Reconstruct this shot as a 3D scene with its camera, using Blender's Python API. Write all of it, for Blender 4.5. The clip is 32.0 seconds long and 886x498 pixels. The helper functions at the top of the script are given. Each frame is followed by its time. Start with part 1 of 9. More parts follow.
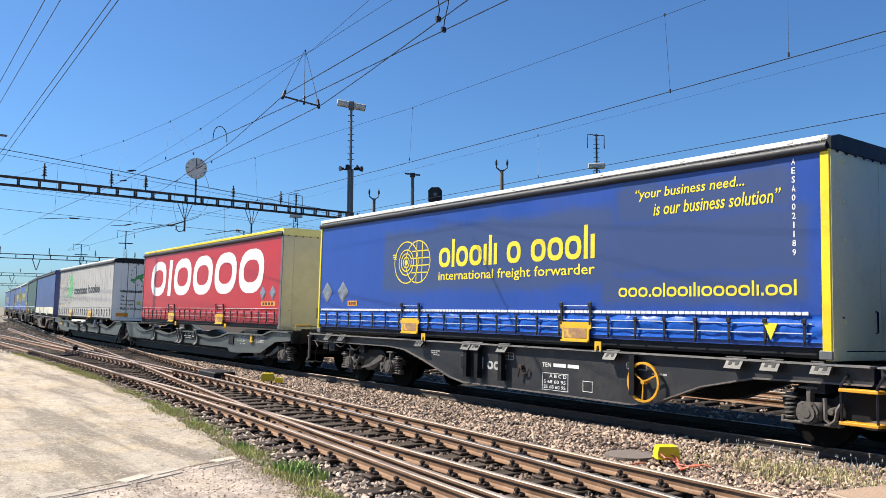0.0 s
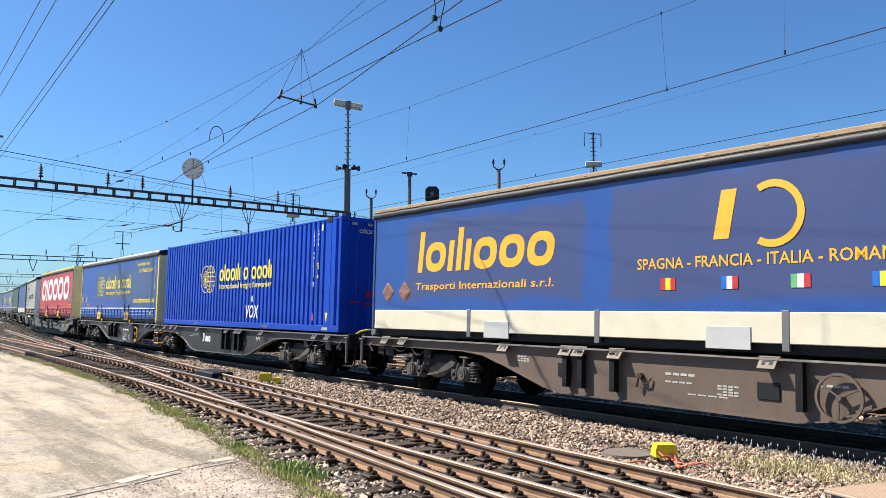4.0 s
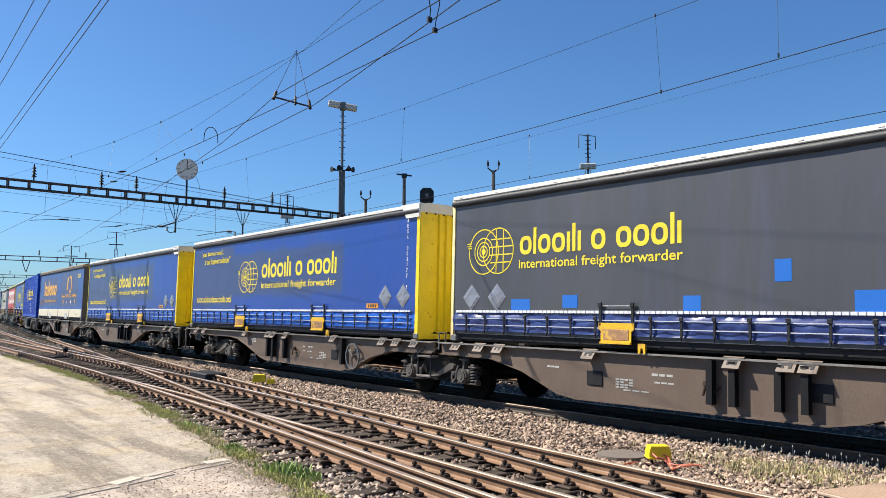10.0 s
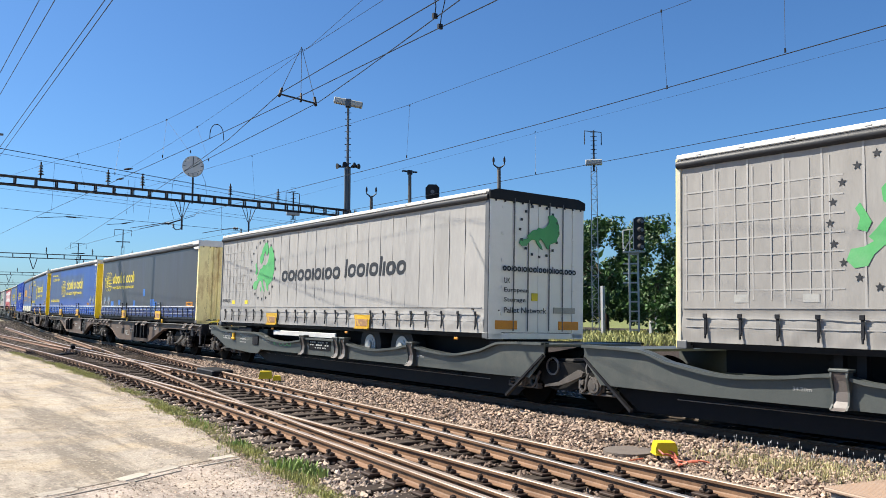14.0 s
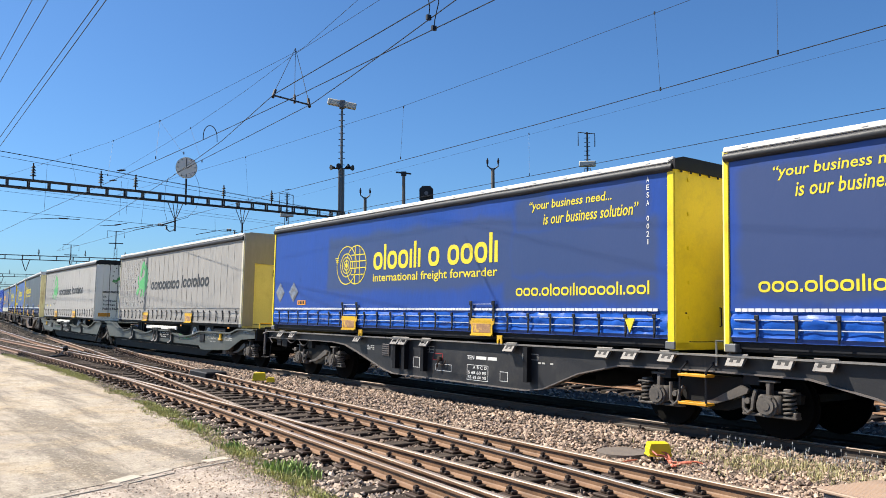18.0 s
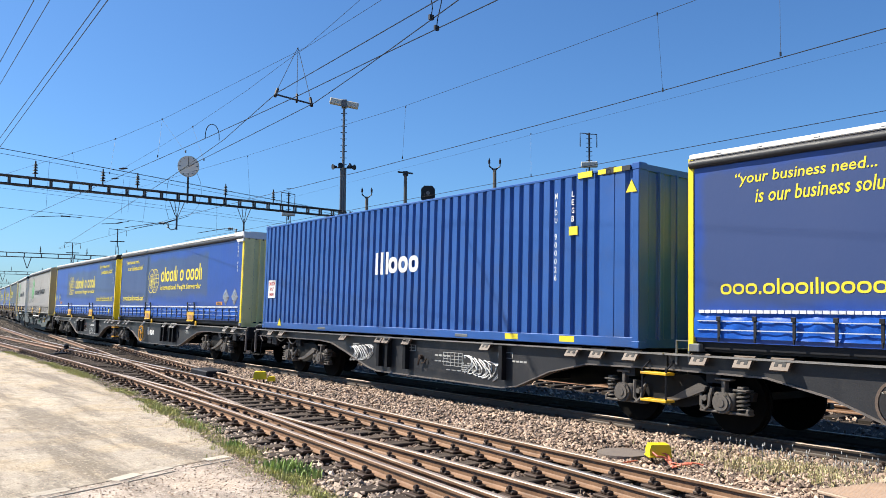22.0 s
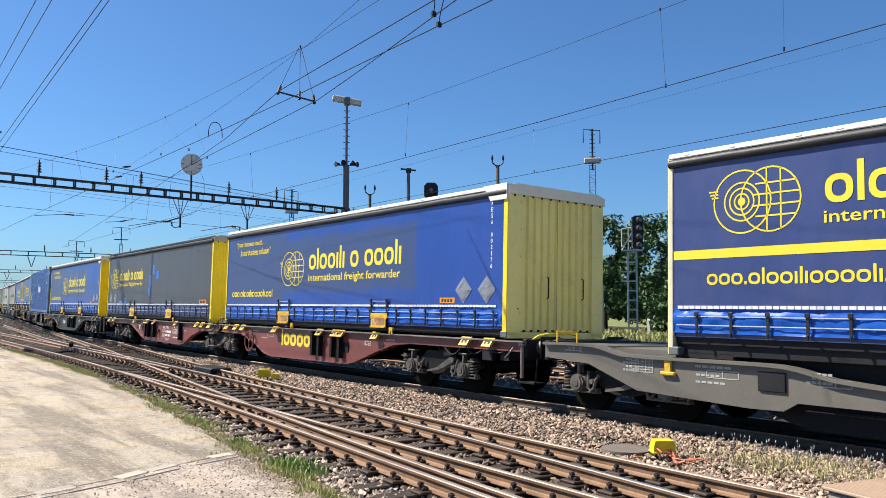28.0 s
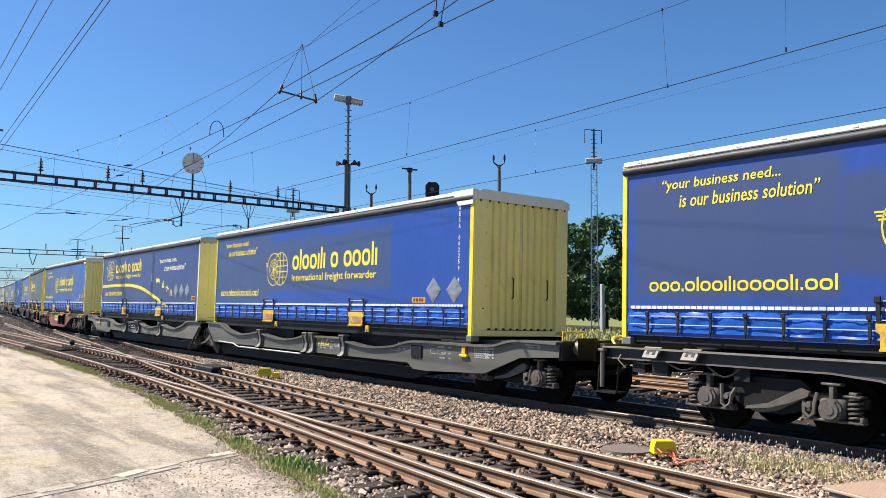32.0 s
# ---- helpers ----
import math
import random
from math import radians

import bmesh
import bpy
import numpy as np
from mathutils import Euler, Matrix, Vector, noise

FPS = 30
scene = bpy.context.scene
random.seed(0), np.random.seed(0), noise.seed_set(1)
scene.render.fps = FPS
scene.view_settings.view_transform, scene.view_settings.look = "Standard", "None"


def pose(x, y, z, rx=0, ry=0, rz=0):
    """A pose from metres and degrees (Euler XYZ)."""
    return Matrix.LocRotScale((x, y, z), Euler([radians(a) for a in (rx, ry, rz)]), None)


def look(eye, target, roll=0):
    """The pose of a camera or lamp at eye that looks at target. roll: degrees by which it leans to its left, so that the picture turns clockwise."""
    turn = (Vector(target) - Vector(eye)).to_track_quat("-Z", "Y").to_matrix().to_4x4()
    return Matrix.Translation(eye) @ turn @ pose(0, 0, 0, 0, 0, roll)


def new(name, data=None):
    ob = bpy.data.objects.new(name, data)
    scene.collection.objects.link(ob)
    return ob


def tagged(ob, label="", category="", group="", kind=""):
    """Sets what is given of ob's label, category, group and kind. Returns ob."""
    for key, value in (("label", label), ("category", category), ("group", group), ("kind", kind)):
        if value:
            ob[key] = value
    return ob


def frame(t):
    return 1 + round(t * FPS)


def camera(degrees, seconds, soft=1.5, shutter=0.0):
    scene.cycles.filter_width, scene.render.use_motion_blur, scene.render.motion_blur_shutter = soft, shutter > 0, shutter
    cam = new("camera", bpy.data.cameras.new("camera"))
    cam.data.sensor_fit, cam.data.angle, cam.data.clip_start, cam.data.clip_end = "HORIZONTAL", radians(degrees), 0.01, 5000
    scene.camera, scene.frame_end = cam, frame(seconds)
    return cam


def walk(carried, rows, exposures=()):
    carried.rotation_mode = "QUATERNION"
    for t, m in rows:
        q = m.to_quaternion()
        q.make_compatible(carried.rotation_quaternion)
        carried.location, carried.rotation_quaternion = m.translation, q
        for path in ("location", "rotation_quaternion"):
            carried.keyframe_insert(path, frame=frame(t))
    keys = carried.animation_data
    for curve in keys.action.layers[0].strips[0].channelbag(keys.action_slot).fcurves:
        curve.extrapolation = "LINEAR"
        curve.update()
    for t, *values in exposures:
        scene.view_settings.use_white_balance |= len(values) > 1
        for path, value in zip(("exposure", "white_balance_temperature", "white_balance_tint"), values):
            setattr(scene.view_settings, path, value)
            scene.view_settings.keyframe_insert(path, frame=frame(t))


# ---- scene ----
EYE = 1.8
cam = camera(56.92, 32.0, soft=0.75)
PATH = [
    (0, pose(0, 0, EYE, 94.179, -0.332, -37.202)), (0.5, pose(0, 0, EYE, 94.161, -0.274, -37.230)),
    (1, pose(0, 0, EYE, 94.143, -0.236, -37.271)), (1.5, pose(0, 0, EYE, 94.122, -0.217, -37.314)),
    (2, pose(0, 0, EYE, 94.117, -0.177, -37.347)), (2.5, pose(0, 0, EYE, 94.119, -0.106, -37.370)),
    (3, pose(0, 0, EYE, 94.124, -0.088, -37.380)), (3.5, pose(0, 0, EYE, 94.114, -0.071, -37.373)),
    (5.5, pose(0, 0, EYE, 94.212, -0.115, -37.389)), (6, pose(0, 0, EYE, 94.284, -0.119, -37.432)),
    (6.5, pose(0, 0, EYE, 94.342, -0.114, -37.481)), (7, pose(0, 0, EYE, 94.368, -0.136, -37.540)),
    (7.5, pose(0, 0, EYE, 94.386, -0.173, -37.596)), (8, pose(0, 0, EYE, 94.398, -0.202, -37.637)),
    (8.5, pose(0, 0, EYE, 94.387, -0.212, -37.669)), (9, pose(0, 0, EYE, 94.345, -0.191, -37.697)),
    (9.5, pose(0, 0, EYE, 94.280, -0.177, -37.730)), (10, pose(0, 0, EYE, 94.224, -0.167, -37.767)),
    (10.5, pose(0, 0, EYE, 94.189, -0.156, -37.797)), (11, pose(0, 0, EYE, 94.162, -0.120, -37.797)),
    (11.5, pose(0, 0, EYE, 94.147, -0.116, -37.769)), (12, pose(0, 0, EYE, 94.120, -0.135, -37.724)),
    (12.5, pose(0, 0, EYE, 94.087, -0.130, -37.636)), (13, pose(0, 0, EYE, 94.050, -0.105, -37.518)),
    (13.5, pose(0, 0, EYE, 94.002, -0.089, -37.404)), (14, pose(0, 0, EYE, 93.982, -0.076, -37.356)),
    (14.5, pose(0, 0, EYE, 93.984, -0.047, -37.368)), (16.5, pose(0, 0, EYE, 94.015, 0.049, -37.768)),
    (17, pose(0, 0, EYE, 94.001, 0.031, -37.777)), (17.5, pose(0, 0, EYE, 94.027, 0.001, -37.785)),
    (18, pose(0, 0, EYE, 94.081, -0.025, -37.781)), (18.5, pose(0, 0, EYE, 94.134, -0.068, -37.755)),
    (19, pose(0, 0, EYE, 94.156, -0.109, -37.692)), (19.5, pose(0, 0, EYE, 94.155, -0.128, -37.610)),
    (20, pose(0, 0, EYE, 94.142, -0.152, -37.551)), (20.5, pose(0, 0, EYE, 94.109, -0.197, -37.543)),
    (21, pose(0, 0, EYE, 94.086, -0.245, -37.583)), (21.5, pose(0, 0, EYE, 94.076, -0.308, -37.645)),
    (22, pose(0, 0, EYE, 94.075, -0.348, -37.709)), (22.5, pose(0, 0, EYE, 94.085, -0.360, -37.774)),
    (23, pose(0, 0, EYE, 94.096, -0.349, -37.804)), (23.5, pose(0, 0, EYE, 94.087, -0.296, -37.764)),
    (24, pose(0, 0, EYE, 94.057, -0.212, -37.677)), (24.5, pose(0, 0, EYE, 94.020, -0.146, -37.605)),
    (25, pose(0, 0, EYE, 93.994, -0.104, -37.563)), (25.5, pose(0, 0, EYE, 93.962, -0.081, -37.529)),
    (27.5, pose(0, 0, EYE, 93.861, -0.107, -37.459)), (28, pose(0, 0, EYE, 93.856, -0.139, -37.461)),
    (28.5, pose(0, 0, EYE, 93.843, -0.188, -37.453)), (29, pose(0, 0, EYE, 93.825, -0.235, -37.436)),
    (29.5, pose(0, 0, EYE, 93.819, -0.248, -37.428)), (30, pose(0, 0, EYE, 93.819, -0.248, -37.428)),
    (30.5, pose(0, 0, EYE, 93.818, -0.257, -37.426)), (31, pose(0, 0, EYE, 93.818, -0.287, -37.421)),
    (31.5, pose(0, 0, EYE, 93.824, -0.318, -37.411)), (32, pose(0, 0, EYE, 93.826, -0.331, -37.398)),
]

EXPOSURE = [(0, 1.03), (2.5, 1.12), (4.5, 1.1), (8, 1.02), (10, 0.97), (12, 1.0), (17, 1.0), (19.5, 1.04), (21.5, 1.1), (23.5, 1.08), (25, 1.12), (27, 1.04), (28, 0.98), (30, 1.02), (32, 1.02)]
walk(cam, PATH, EXPOSURE)

# ---- sky, sun and exposure ----
SUN = Vector((-0.56, 0.71, 1.0)).normalized()
world = bpy.data.worlds.new("sky")
scene.world = world
world.use_nodes = True
wn = world.node_tree.nodes
sky = wn.new("ShaderNodeTexSky")
sky.sky_type = "NISHITA"
sky.sun_disc = False
sky.sun_elevation = math.asin(SUN.z)
sky.sun_rotation = math.atan2(SUN.x, SUN.y)
sky.altitude = 400
sky.air_density = 1.0
sky.dust_density = 1.1
sky.ozone_density = 5.0
wn["Background"].inputs["Strength"].default_value = 0.054
tone = wn.new("ShaderNodeMixRGB")
tone.blend_type = "MULTIPLY"
tone.inputs["Fac"].default_value = 1.0
tone.inputs["Color2"].default_value = (0.70, 1.04, 1.33, 1)
world.node_tree.links.new(sky.outputs[0], tone.inputs["Color1"])
world.node_tree.links.new(tone.outputs[0], wn["Background"].inputs["Color"])
sun_data = bpy.data.lights.new("sun", "SUN")
sun_data.energy = 5.0
sun_data.angle = radians(0.7)
sun_data.color = (1.0, 0.925, 0.80)
sun = new("sun", sun_data)
sun.matrix_world = look(SUN * 50, (0, 0, 0))

# ---- the train's track: nearly straight, then a tighter bend to the right, then straight; and its running ----
D0, CANT = 11.336, 1.41
BENDS = [(48.35, -0.000877), (66.57, -0.005397), (1e9, 0.000285)]


def arc(s, off=0.0):
    """Place and heading (degrees) s metres along the train's track, off metres to its right."""
    x, y, th, done = D0, 0.0, 0.0, 0.0
    for end, k in BENDS:
        d = min(s, end) - done
        x += (math.cos(th + k * d) - math.cos(th)) / k
        y += (math.sin(th + k * d) - math.sin(th)) / k
        th += k * d
        done += d
        if s <= end:
            break
    return (x + off * math.cos(th), y + off * math.sin(th), math.degrees(th))


def run(t):
    """Metres that the train has rolled after t seconds."""
    return -0.0906 + 6.68996 * t + 0.0098551 * t * t + 0.00039994 * t ** 3


def train_pose(s):
    """The pose of a vehicle whose middle is s metres along the track."""
    a, b = arc(s - 6.0), arc(s + 6.0)
    turn = math.degrees(math.atan2(-(b[0] - a[0]), b[1] - a[1]))
    return pose((a[0] + b[0]) / 2, (a[1] + b[1]) / 2, 0, 0, 0, turn) @ pose(0, 0, 0, 0, CANT, 0)


# ---- mesh helpers ----
class Shape:
    """Collects faces for one mesh."""

    def __init__(self):
        self.v, self.f = [], []

    def add(self, verts, faces):
        n = len(self.v)
        self.v += [tuple(p) for p in verts]
        self.f += [tuple(i + n for i in q) for q in faces]
        return self

    def box(self, x0, x1, y0, y1, z0, z1, c=0.0):
        if c <= 0:
            vs = [(x, y, z) for z in (z0, z1) for y in (y0, y1) for x in (x0, x1)]
            return self.add(vs, [(0, 2, 3, 1), (4, 5, 7, 6), (0, 1, 5, 4), (2, 6, 7, 3), (0, 4, 6, 2), (1, 3, 7, 5)])
        m = Matrix.Translation(((x0 + x1) / 2, (y0 + y1) / 2, (z0 + z1) / 2))
        return self.soft(m, (x1 - x0) / 2, (y1 - y0) / 2, (z1 - z0) / 2, c)

    def soft(self, m, hx, hy, hz, c):
        """A box with chamfered edges."""
        c = min(c, hx * 0.9, hy * 0.9, hz * 0.9)
        vs, ix = [], {}
        for sx in (-1, 1):
            for sy in (-1, 1):
                for sz in (-1, 1):
                    for a in range(3):
                        p = [sx * (hx - c), sy * (hy - c), sz * (hz - c)]
                        p[a] = (sx * hx, sy * hy, sz * hz)[a]
                        ix[sx, sy, sz, a] = len(vs)
                        vs.append(m @ Vector(p))
        fs = []
        for a in range(3):
            b, d = (a + 1) % 3, (a + 2) % 3
            for s in (-1, 1):
                ring = []
                for q, r in ((-1, -1), (1, -1), (1, 1), (-1, 1)):
                    k = [0, 0, 0]
                    k[a], k[b], k[d] = s, q, r
                    ring.append(ix[(*k, a)])
                fs.append(tuple(ring if s > 0 else ring[::-1]))
        for a in range(3):
            b, d = (a + 1) % 3, (a + 2) % 3
            for q in (-1, 1):
                for r in (-1, 1):
                    k0, k1 = [0, 0, 0], [0, 0, 0]
                    k0[a], k0[b], k0[d] = -1, q, r
                    k1[a], k1[b], k1[d] = 1, q, r
                    fc = [ix[(*k0, b)], ix[(*k1, b)], ix[(*k1, d)], ix[(*k0, d)]]
                    fs.append(tuple(fc if q * r < 0 else fc[::-1]))
        for k in [(x, y, z) for x in (-1, 1) for y in (-1, 1) for z in (-1, 1)]:
            t3 = [ix[(*k, 0)], ix[(*k, 1)], ix[(*k, 2)]]
            fs.append(tuple(t3 if k[0] * k[1] * k[2] > 0 else t3[::-1]))
        return self.add(vs, fs)

    def rod(self, p, q, r, n=8, r2=None):
        p, q = Vector(p), Vector(q)
        r2 = r if r2 is None else r2
        d = (q - p).normalized()
        a = d.orthogonal().normalized()
        b = d.cross(a)
        vs = []
        for o, rr in ((p, r), (q, r2)):
            for i in range(n):
                w = 2 * math.pi * i / n
                vs.append(o + a * (rr * math.cos(w)) + b * (rr * math.sin(w)))
        fs = [(i, (i + 1) % n, n + (i + 1) % n, n + i) for i in range(n)]
        fs += [tuple(range(n - 1, -1, -1)), tuple(range(n, 2 * n))]
        return self.add(vs, fs)

    def tube(self, pts, r, n=6):
        pts = [Vector(p) for p in pts]
        vs, prev = [], None
        for i, p in enumerate(pts):
            d = (pts[min(i + 1, len(pts) - 1)] - pts[max(i - 1, 0)]).normalized()
            a = d.orthogonal().normalized() if prev is None else (prev - d * prev.dot(d)).normalized()
            prev = a
            b = d.cross(a)
            for j in range(n):
                w = 2 * math.pi * j / n
                vs.append(p + a * (r * math.cos(w)) + b * (r * math.sin(w)))
        fs = []
        for i in range(len(pts) - 1):
            for j in range(n):
                k = (j + 1) % n
                fs.append((i * n + j, i * n + k, (i + 1) * n + k, (i + 1) * n + j))
        fs += [tuple(range(n - 1, -1, -1)), tuple(range((len(pts) - 1) * n, len(pts) * n))]
        return self.add(vs, fs)

    def prism(self, poly, put, a, b):
        """A flat outline (two numbers a point) swept from a to b; put(p, q, depth) gives the place."""
        n = len(poly)
        vs = [put(p, q, a) for p, q in poly] + [put(p, q, b) for p, q in poly]
        fs = [(i, (i + 1) % n, n + (i + 1) % n, n + i) for i in range(n)]
        fs += [tuple(range(n - 1, -1, -1)), tuple(range(n, 2 * n))]
        return self.add(vs, fs)

    def ring(self, c, r0, r1, put, d0, d1, n=28, a0=0.0, a1=360.0):
        """A flat ring (or arc) with thickness."""
        full = abs(a1 - a0) >= 360
        m = n if full else n + 1
        vs = []
        for i in range(m):
            w = radians(a0 + (a1 - a0) * i / n)
            for rr in (r0, r1):
                for d in (d0, d1):
                    vs.append(put(c[0] + rr * math.cos(w), c[1] + rr * math.sin(w), d))
        fs = []
        for i in range(n):
            j = (i + 1) % m
            A, B = i * 4, j * 4
            fs += [(A, B, B + 2, A + 2), (A + 1, A + 3, B + 3, B + 1), (A + 2, B + 2, B + 3, A + 3), (A, A + 1, B + 1, B)]
        return self.add(vs, fs)

    def mesh(self, name, material, smooth=False, fix=True):
        me = bpy.data.meshes.new(name)
        me.from_pydata(self.v, [], self.f)
        if fix:
            bm = bmesh.new()
            bm.from_mesh(me)
            bmesh.ops.recalc_face_normals(bm, faces=bm.faces)
            bm.to_mesh(me)
            bm.free()
        me.materials.append(material)
        if smooth:
            me.shade_smooth()
            me.set_sharp_from_angle(angle=radians(38))
        return me


def part(name, shape, material, parent=None, label="", smooth=False, m=None, fix=True):
    """Links a shape (or a ready mesh) as one object under its thing."""
    data = shape.mesh(name, material, smooth, fix) if isinstance(shape, Shape) else shape
    ob = new(name, data)
    if parent is not None:
        ob.parent = parent
    if m is not None:
        ob.matrix_basis = m
    if label:
        ob["label"] = label
    return ob


def thing(name, label, category, m=None, group="", kind=""):
    ob = new(name)
    ob.empty_display_size = 0.2
    if m is not None:
        ob.matrix_basis = m
    return tagged(ob, label, category, group, kind)


# ---- materials ----
def material(name, rgb, rough=0.6, metal=0.0, vary=0.15, scale=3.0, fine=40.0, bump=0.02, dirt=0.0, dirt_rgb=(0.08, 0.06, 0.045),
             dirt_scale=1.3, stretch=(1, 1, 1), spec=0.5, random_tint=0.0, coords="Object", bump_fine=None):
    """A surface with broad and fine variation, stains and fine relief."""
    rgb = tuple(v * 0.82 for v in rgb)
    mt = bpy.data.materials.new(name)
    mt.use_nodes = True
    nt = mt.node_tree
    nd, lk = nt.nodes, nt.links
    b = nd["Principled BSDF"]
    b.inputs["Roughness"].default_value = rough
    b.inputs["Metallic"].default_value = metal
    b.inputs["Specular IOR Level"].default_value = spec
    tc = nd.new("ShaderNodeTexCoord")
    mp = nd.new("ShaderNodeMapping")
    mp.inputs["Scale"].default_value = stretch
    lk.new(tc.outputs[coords], mp.inputs[0])

    def noise_node(sc, det, rg=0.6):
        n = nd.new("ShaderNodeTexNoise")
        n.inputs["Scale"].default_value = sc
        n.inputs["Detail"].default_value = det
        n.inputs["Roughness"].default_value = rg
        lk.new(mp.outputs[0], n.inputs["Vector"])
        return n

    broad, small = noise_node(scale, 4), noise_node(fine, 3, 0.7)
    mix = nd.new("ShaderNodeMath")
    mix.operation = "MULTIPLY_ADD"
    mix.inputs[1].default_value = 0.45
    lk.new(small.outputs[0], mix.inputs[0])
    half = nd.new("ShaderNodeMath")
    half.operation = "MULTIPLY"
    half.inputs[1].default_value = 0.55
    lk.new(broad.outputs[0], half.inputs[0])
    lk.new(half.outputs[0], mix.inputs[2])
    ramp = nd.new("ShaderNodeValToRGB")
    ramp.color_ramp.elements[0].position = 0.3
    ramp.color_ramp.elements[1].position = 0.7
    lo = [max(0, c * (1 - vary)) for c in rgb]
    hi = [min(1, c * (1 + vary)) for c in rgb]
    ramp.color_ramp.elements[0].color = (*lo, 1)
    ramp.color_ramp.elements[1].color = (*hi, 1)
    lk.new(mix.outputs[0], ramp.inputs[0])
    col = ramp.outputs[0]
    if random_tint:
        oi = nd.new("ShaderNodeObjectInfo")
        hs = nd.new("ShaderNodeHueSaturation")
        mr = nd.new("ShaderNodeMapRange")
        mr.inputs["To Min"].default_value = 1 - random_tint
        mr.inputs["To Max"].default_value = 1 + random_tint
        lk.new(oi.outputs["Random"], mr.inputs["Value"])
        lk.new(mr.outputs[0], hs.inputs["Value"])
        lk.new(col, hs.inputs["Color"])
        col = hs.outputs[0]
    if dirt:
        dn = noise_node(dirt_scale, 6, 0.7)
        dr = nd.new("ShaderNodeValToRGB")
        dr.color_ramp.elements[0].position = 0.5
        dr.color_ramp.elements[1].position = 0.72
        dr.color_ramp.elements[0].color = (0, 0, 0, 1)
        dr.color_ramp.elements[1].color = (dirt, dirt, dirt, 1)
        lk.new(dn.outputs[0], dr.inputs[0])
        mc = nd.new("ShaderNodeMixRGB")
        mc.inputs["Color2"].default_value = (*dirt_rgb, 1)
        lk.new(dr.outputs[0], mc.inputs["Fac"])
        lk.new(col, mc.inputs["Color1"])
        col = mc.outputs[0]
    lk.new(col, b.inputs["Base Color"])
    rr = nd.new("ShaderNodeMapRange")
    rr.inputs["To Min"].default_value = max(0.02, rough - 0.12)
    rr.inputs["To Max"].default_value = min(1.0, rough + 0.12)
    lk.new(broad.outputs[0], rr.inputs["Value"])
    lk.new(rr.outputs[0], b.inputs["Roughness"])
    if bump:
        bp = nd.new("ShaderNodeBump")
        bp.inputs["Strength"].default_value = 0.6
        bp.inputs["Distance"].default_value = bump
        src = small if bump_fine is None else noise_node(bump_fine, 4)
        lk.new(src.outputs[0], bp.inputs["Height"])
        lk.new(bp.outputs[0], b.inputs["Normal"])
    return mt



def faded(mt, rgb, boxes, soft=0.12):
    """Sun-faded areas round old prints on a curtain: boxes of u, u, z, z with soft uneven edges."""
    nt = mt.node_tree
    nd, lk = nt.nodes, nt.links
    b = nd["Principled BSDF"]
    src = b.inputs["Base Color"].links[0].from_socket
    tc = nd.new("ShaderNodeTexCoord")
    ns = nd.new("ShaderNodeTexNoise")
    ns.inputs["Scale"].default_value = 1.6
    ns.inputs["Detail"].default_value = 5
    lk.new(tc.outputs["Object"], ns.inputs["Vector"])
    va = nd.new("ShaderNodeVectorMath")
    va.operation = "MULTIPLY_ADD"
    va.inputs[1].default_value = (0.35, 0.35, 0.35)
    lk.new(ns.outputs["Color"], va.inputs[0])
    lk.new(tc.outputs["Object"], va.inputs[2])
    sp = nd.new("ShaderNodeSeparateXYZ")
    lk.new(va.outputs[0], sp.inputs[0])
    total = None
    for u0, u1, z0, z1 in boxes:
        prod = None
        for axis, lo, hi in (("Y", 6.8 - u1 + 0.17, 6.8 - u0 + 0.17), ("Z", z0 + 0.17, z1 + 0.17)):
            for edge, flip in ((lo, False), (hi, True)):
                mr = nd.new("ShaderNodeMapRange")
                mr.interpolation_type = "SMOOTHSTEP"
                mr.inputs["From Min"].default_value = edge - soft
                mr.inputs["From Max"].default_value = edge + soft
                mr.inputs["To Min"].default_value = 1.0 if flip else 0.0
                mr.inputs["To Max"].default_value = 0.0 if flip else 1.0
                lk.new(sp.outputs[axis], mr.inputs["Value"])
                if prod is None:
                    prod = mr.outputs[0]
                else:
                    mu = nd.new("ShaderNodeMath")
                    mu.operation = "MULTIPLY"
                    lk.new(prod, mu.inputs[0])
                    lk.new(mr.outputs[0], mu.inputs[1])
                    prod = mu.outputs[0]
        if total is None:
            total = prod
        else:
            mx = nd.new("ShaderNodeMath")
            mx.operation = "MAXIMUM"
            lk.new(total, mx.inputs[0])
            lk.new(prod, mx.inputs[1])
            total = mx.outputs[0]
    mc = nd.new("ShaderNodeMixRGB")
    mc.inputs["Color2"].default_value = (*rgb, 1)
    lk.new(total, mc.inputs["Fac"])
    lk.new(src, mc.inputs["Color1"])
    lk.new(mc.outputs[0], b.inputs["Base Color"])
    return mt


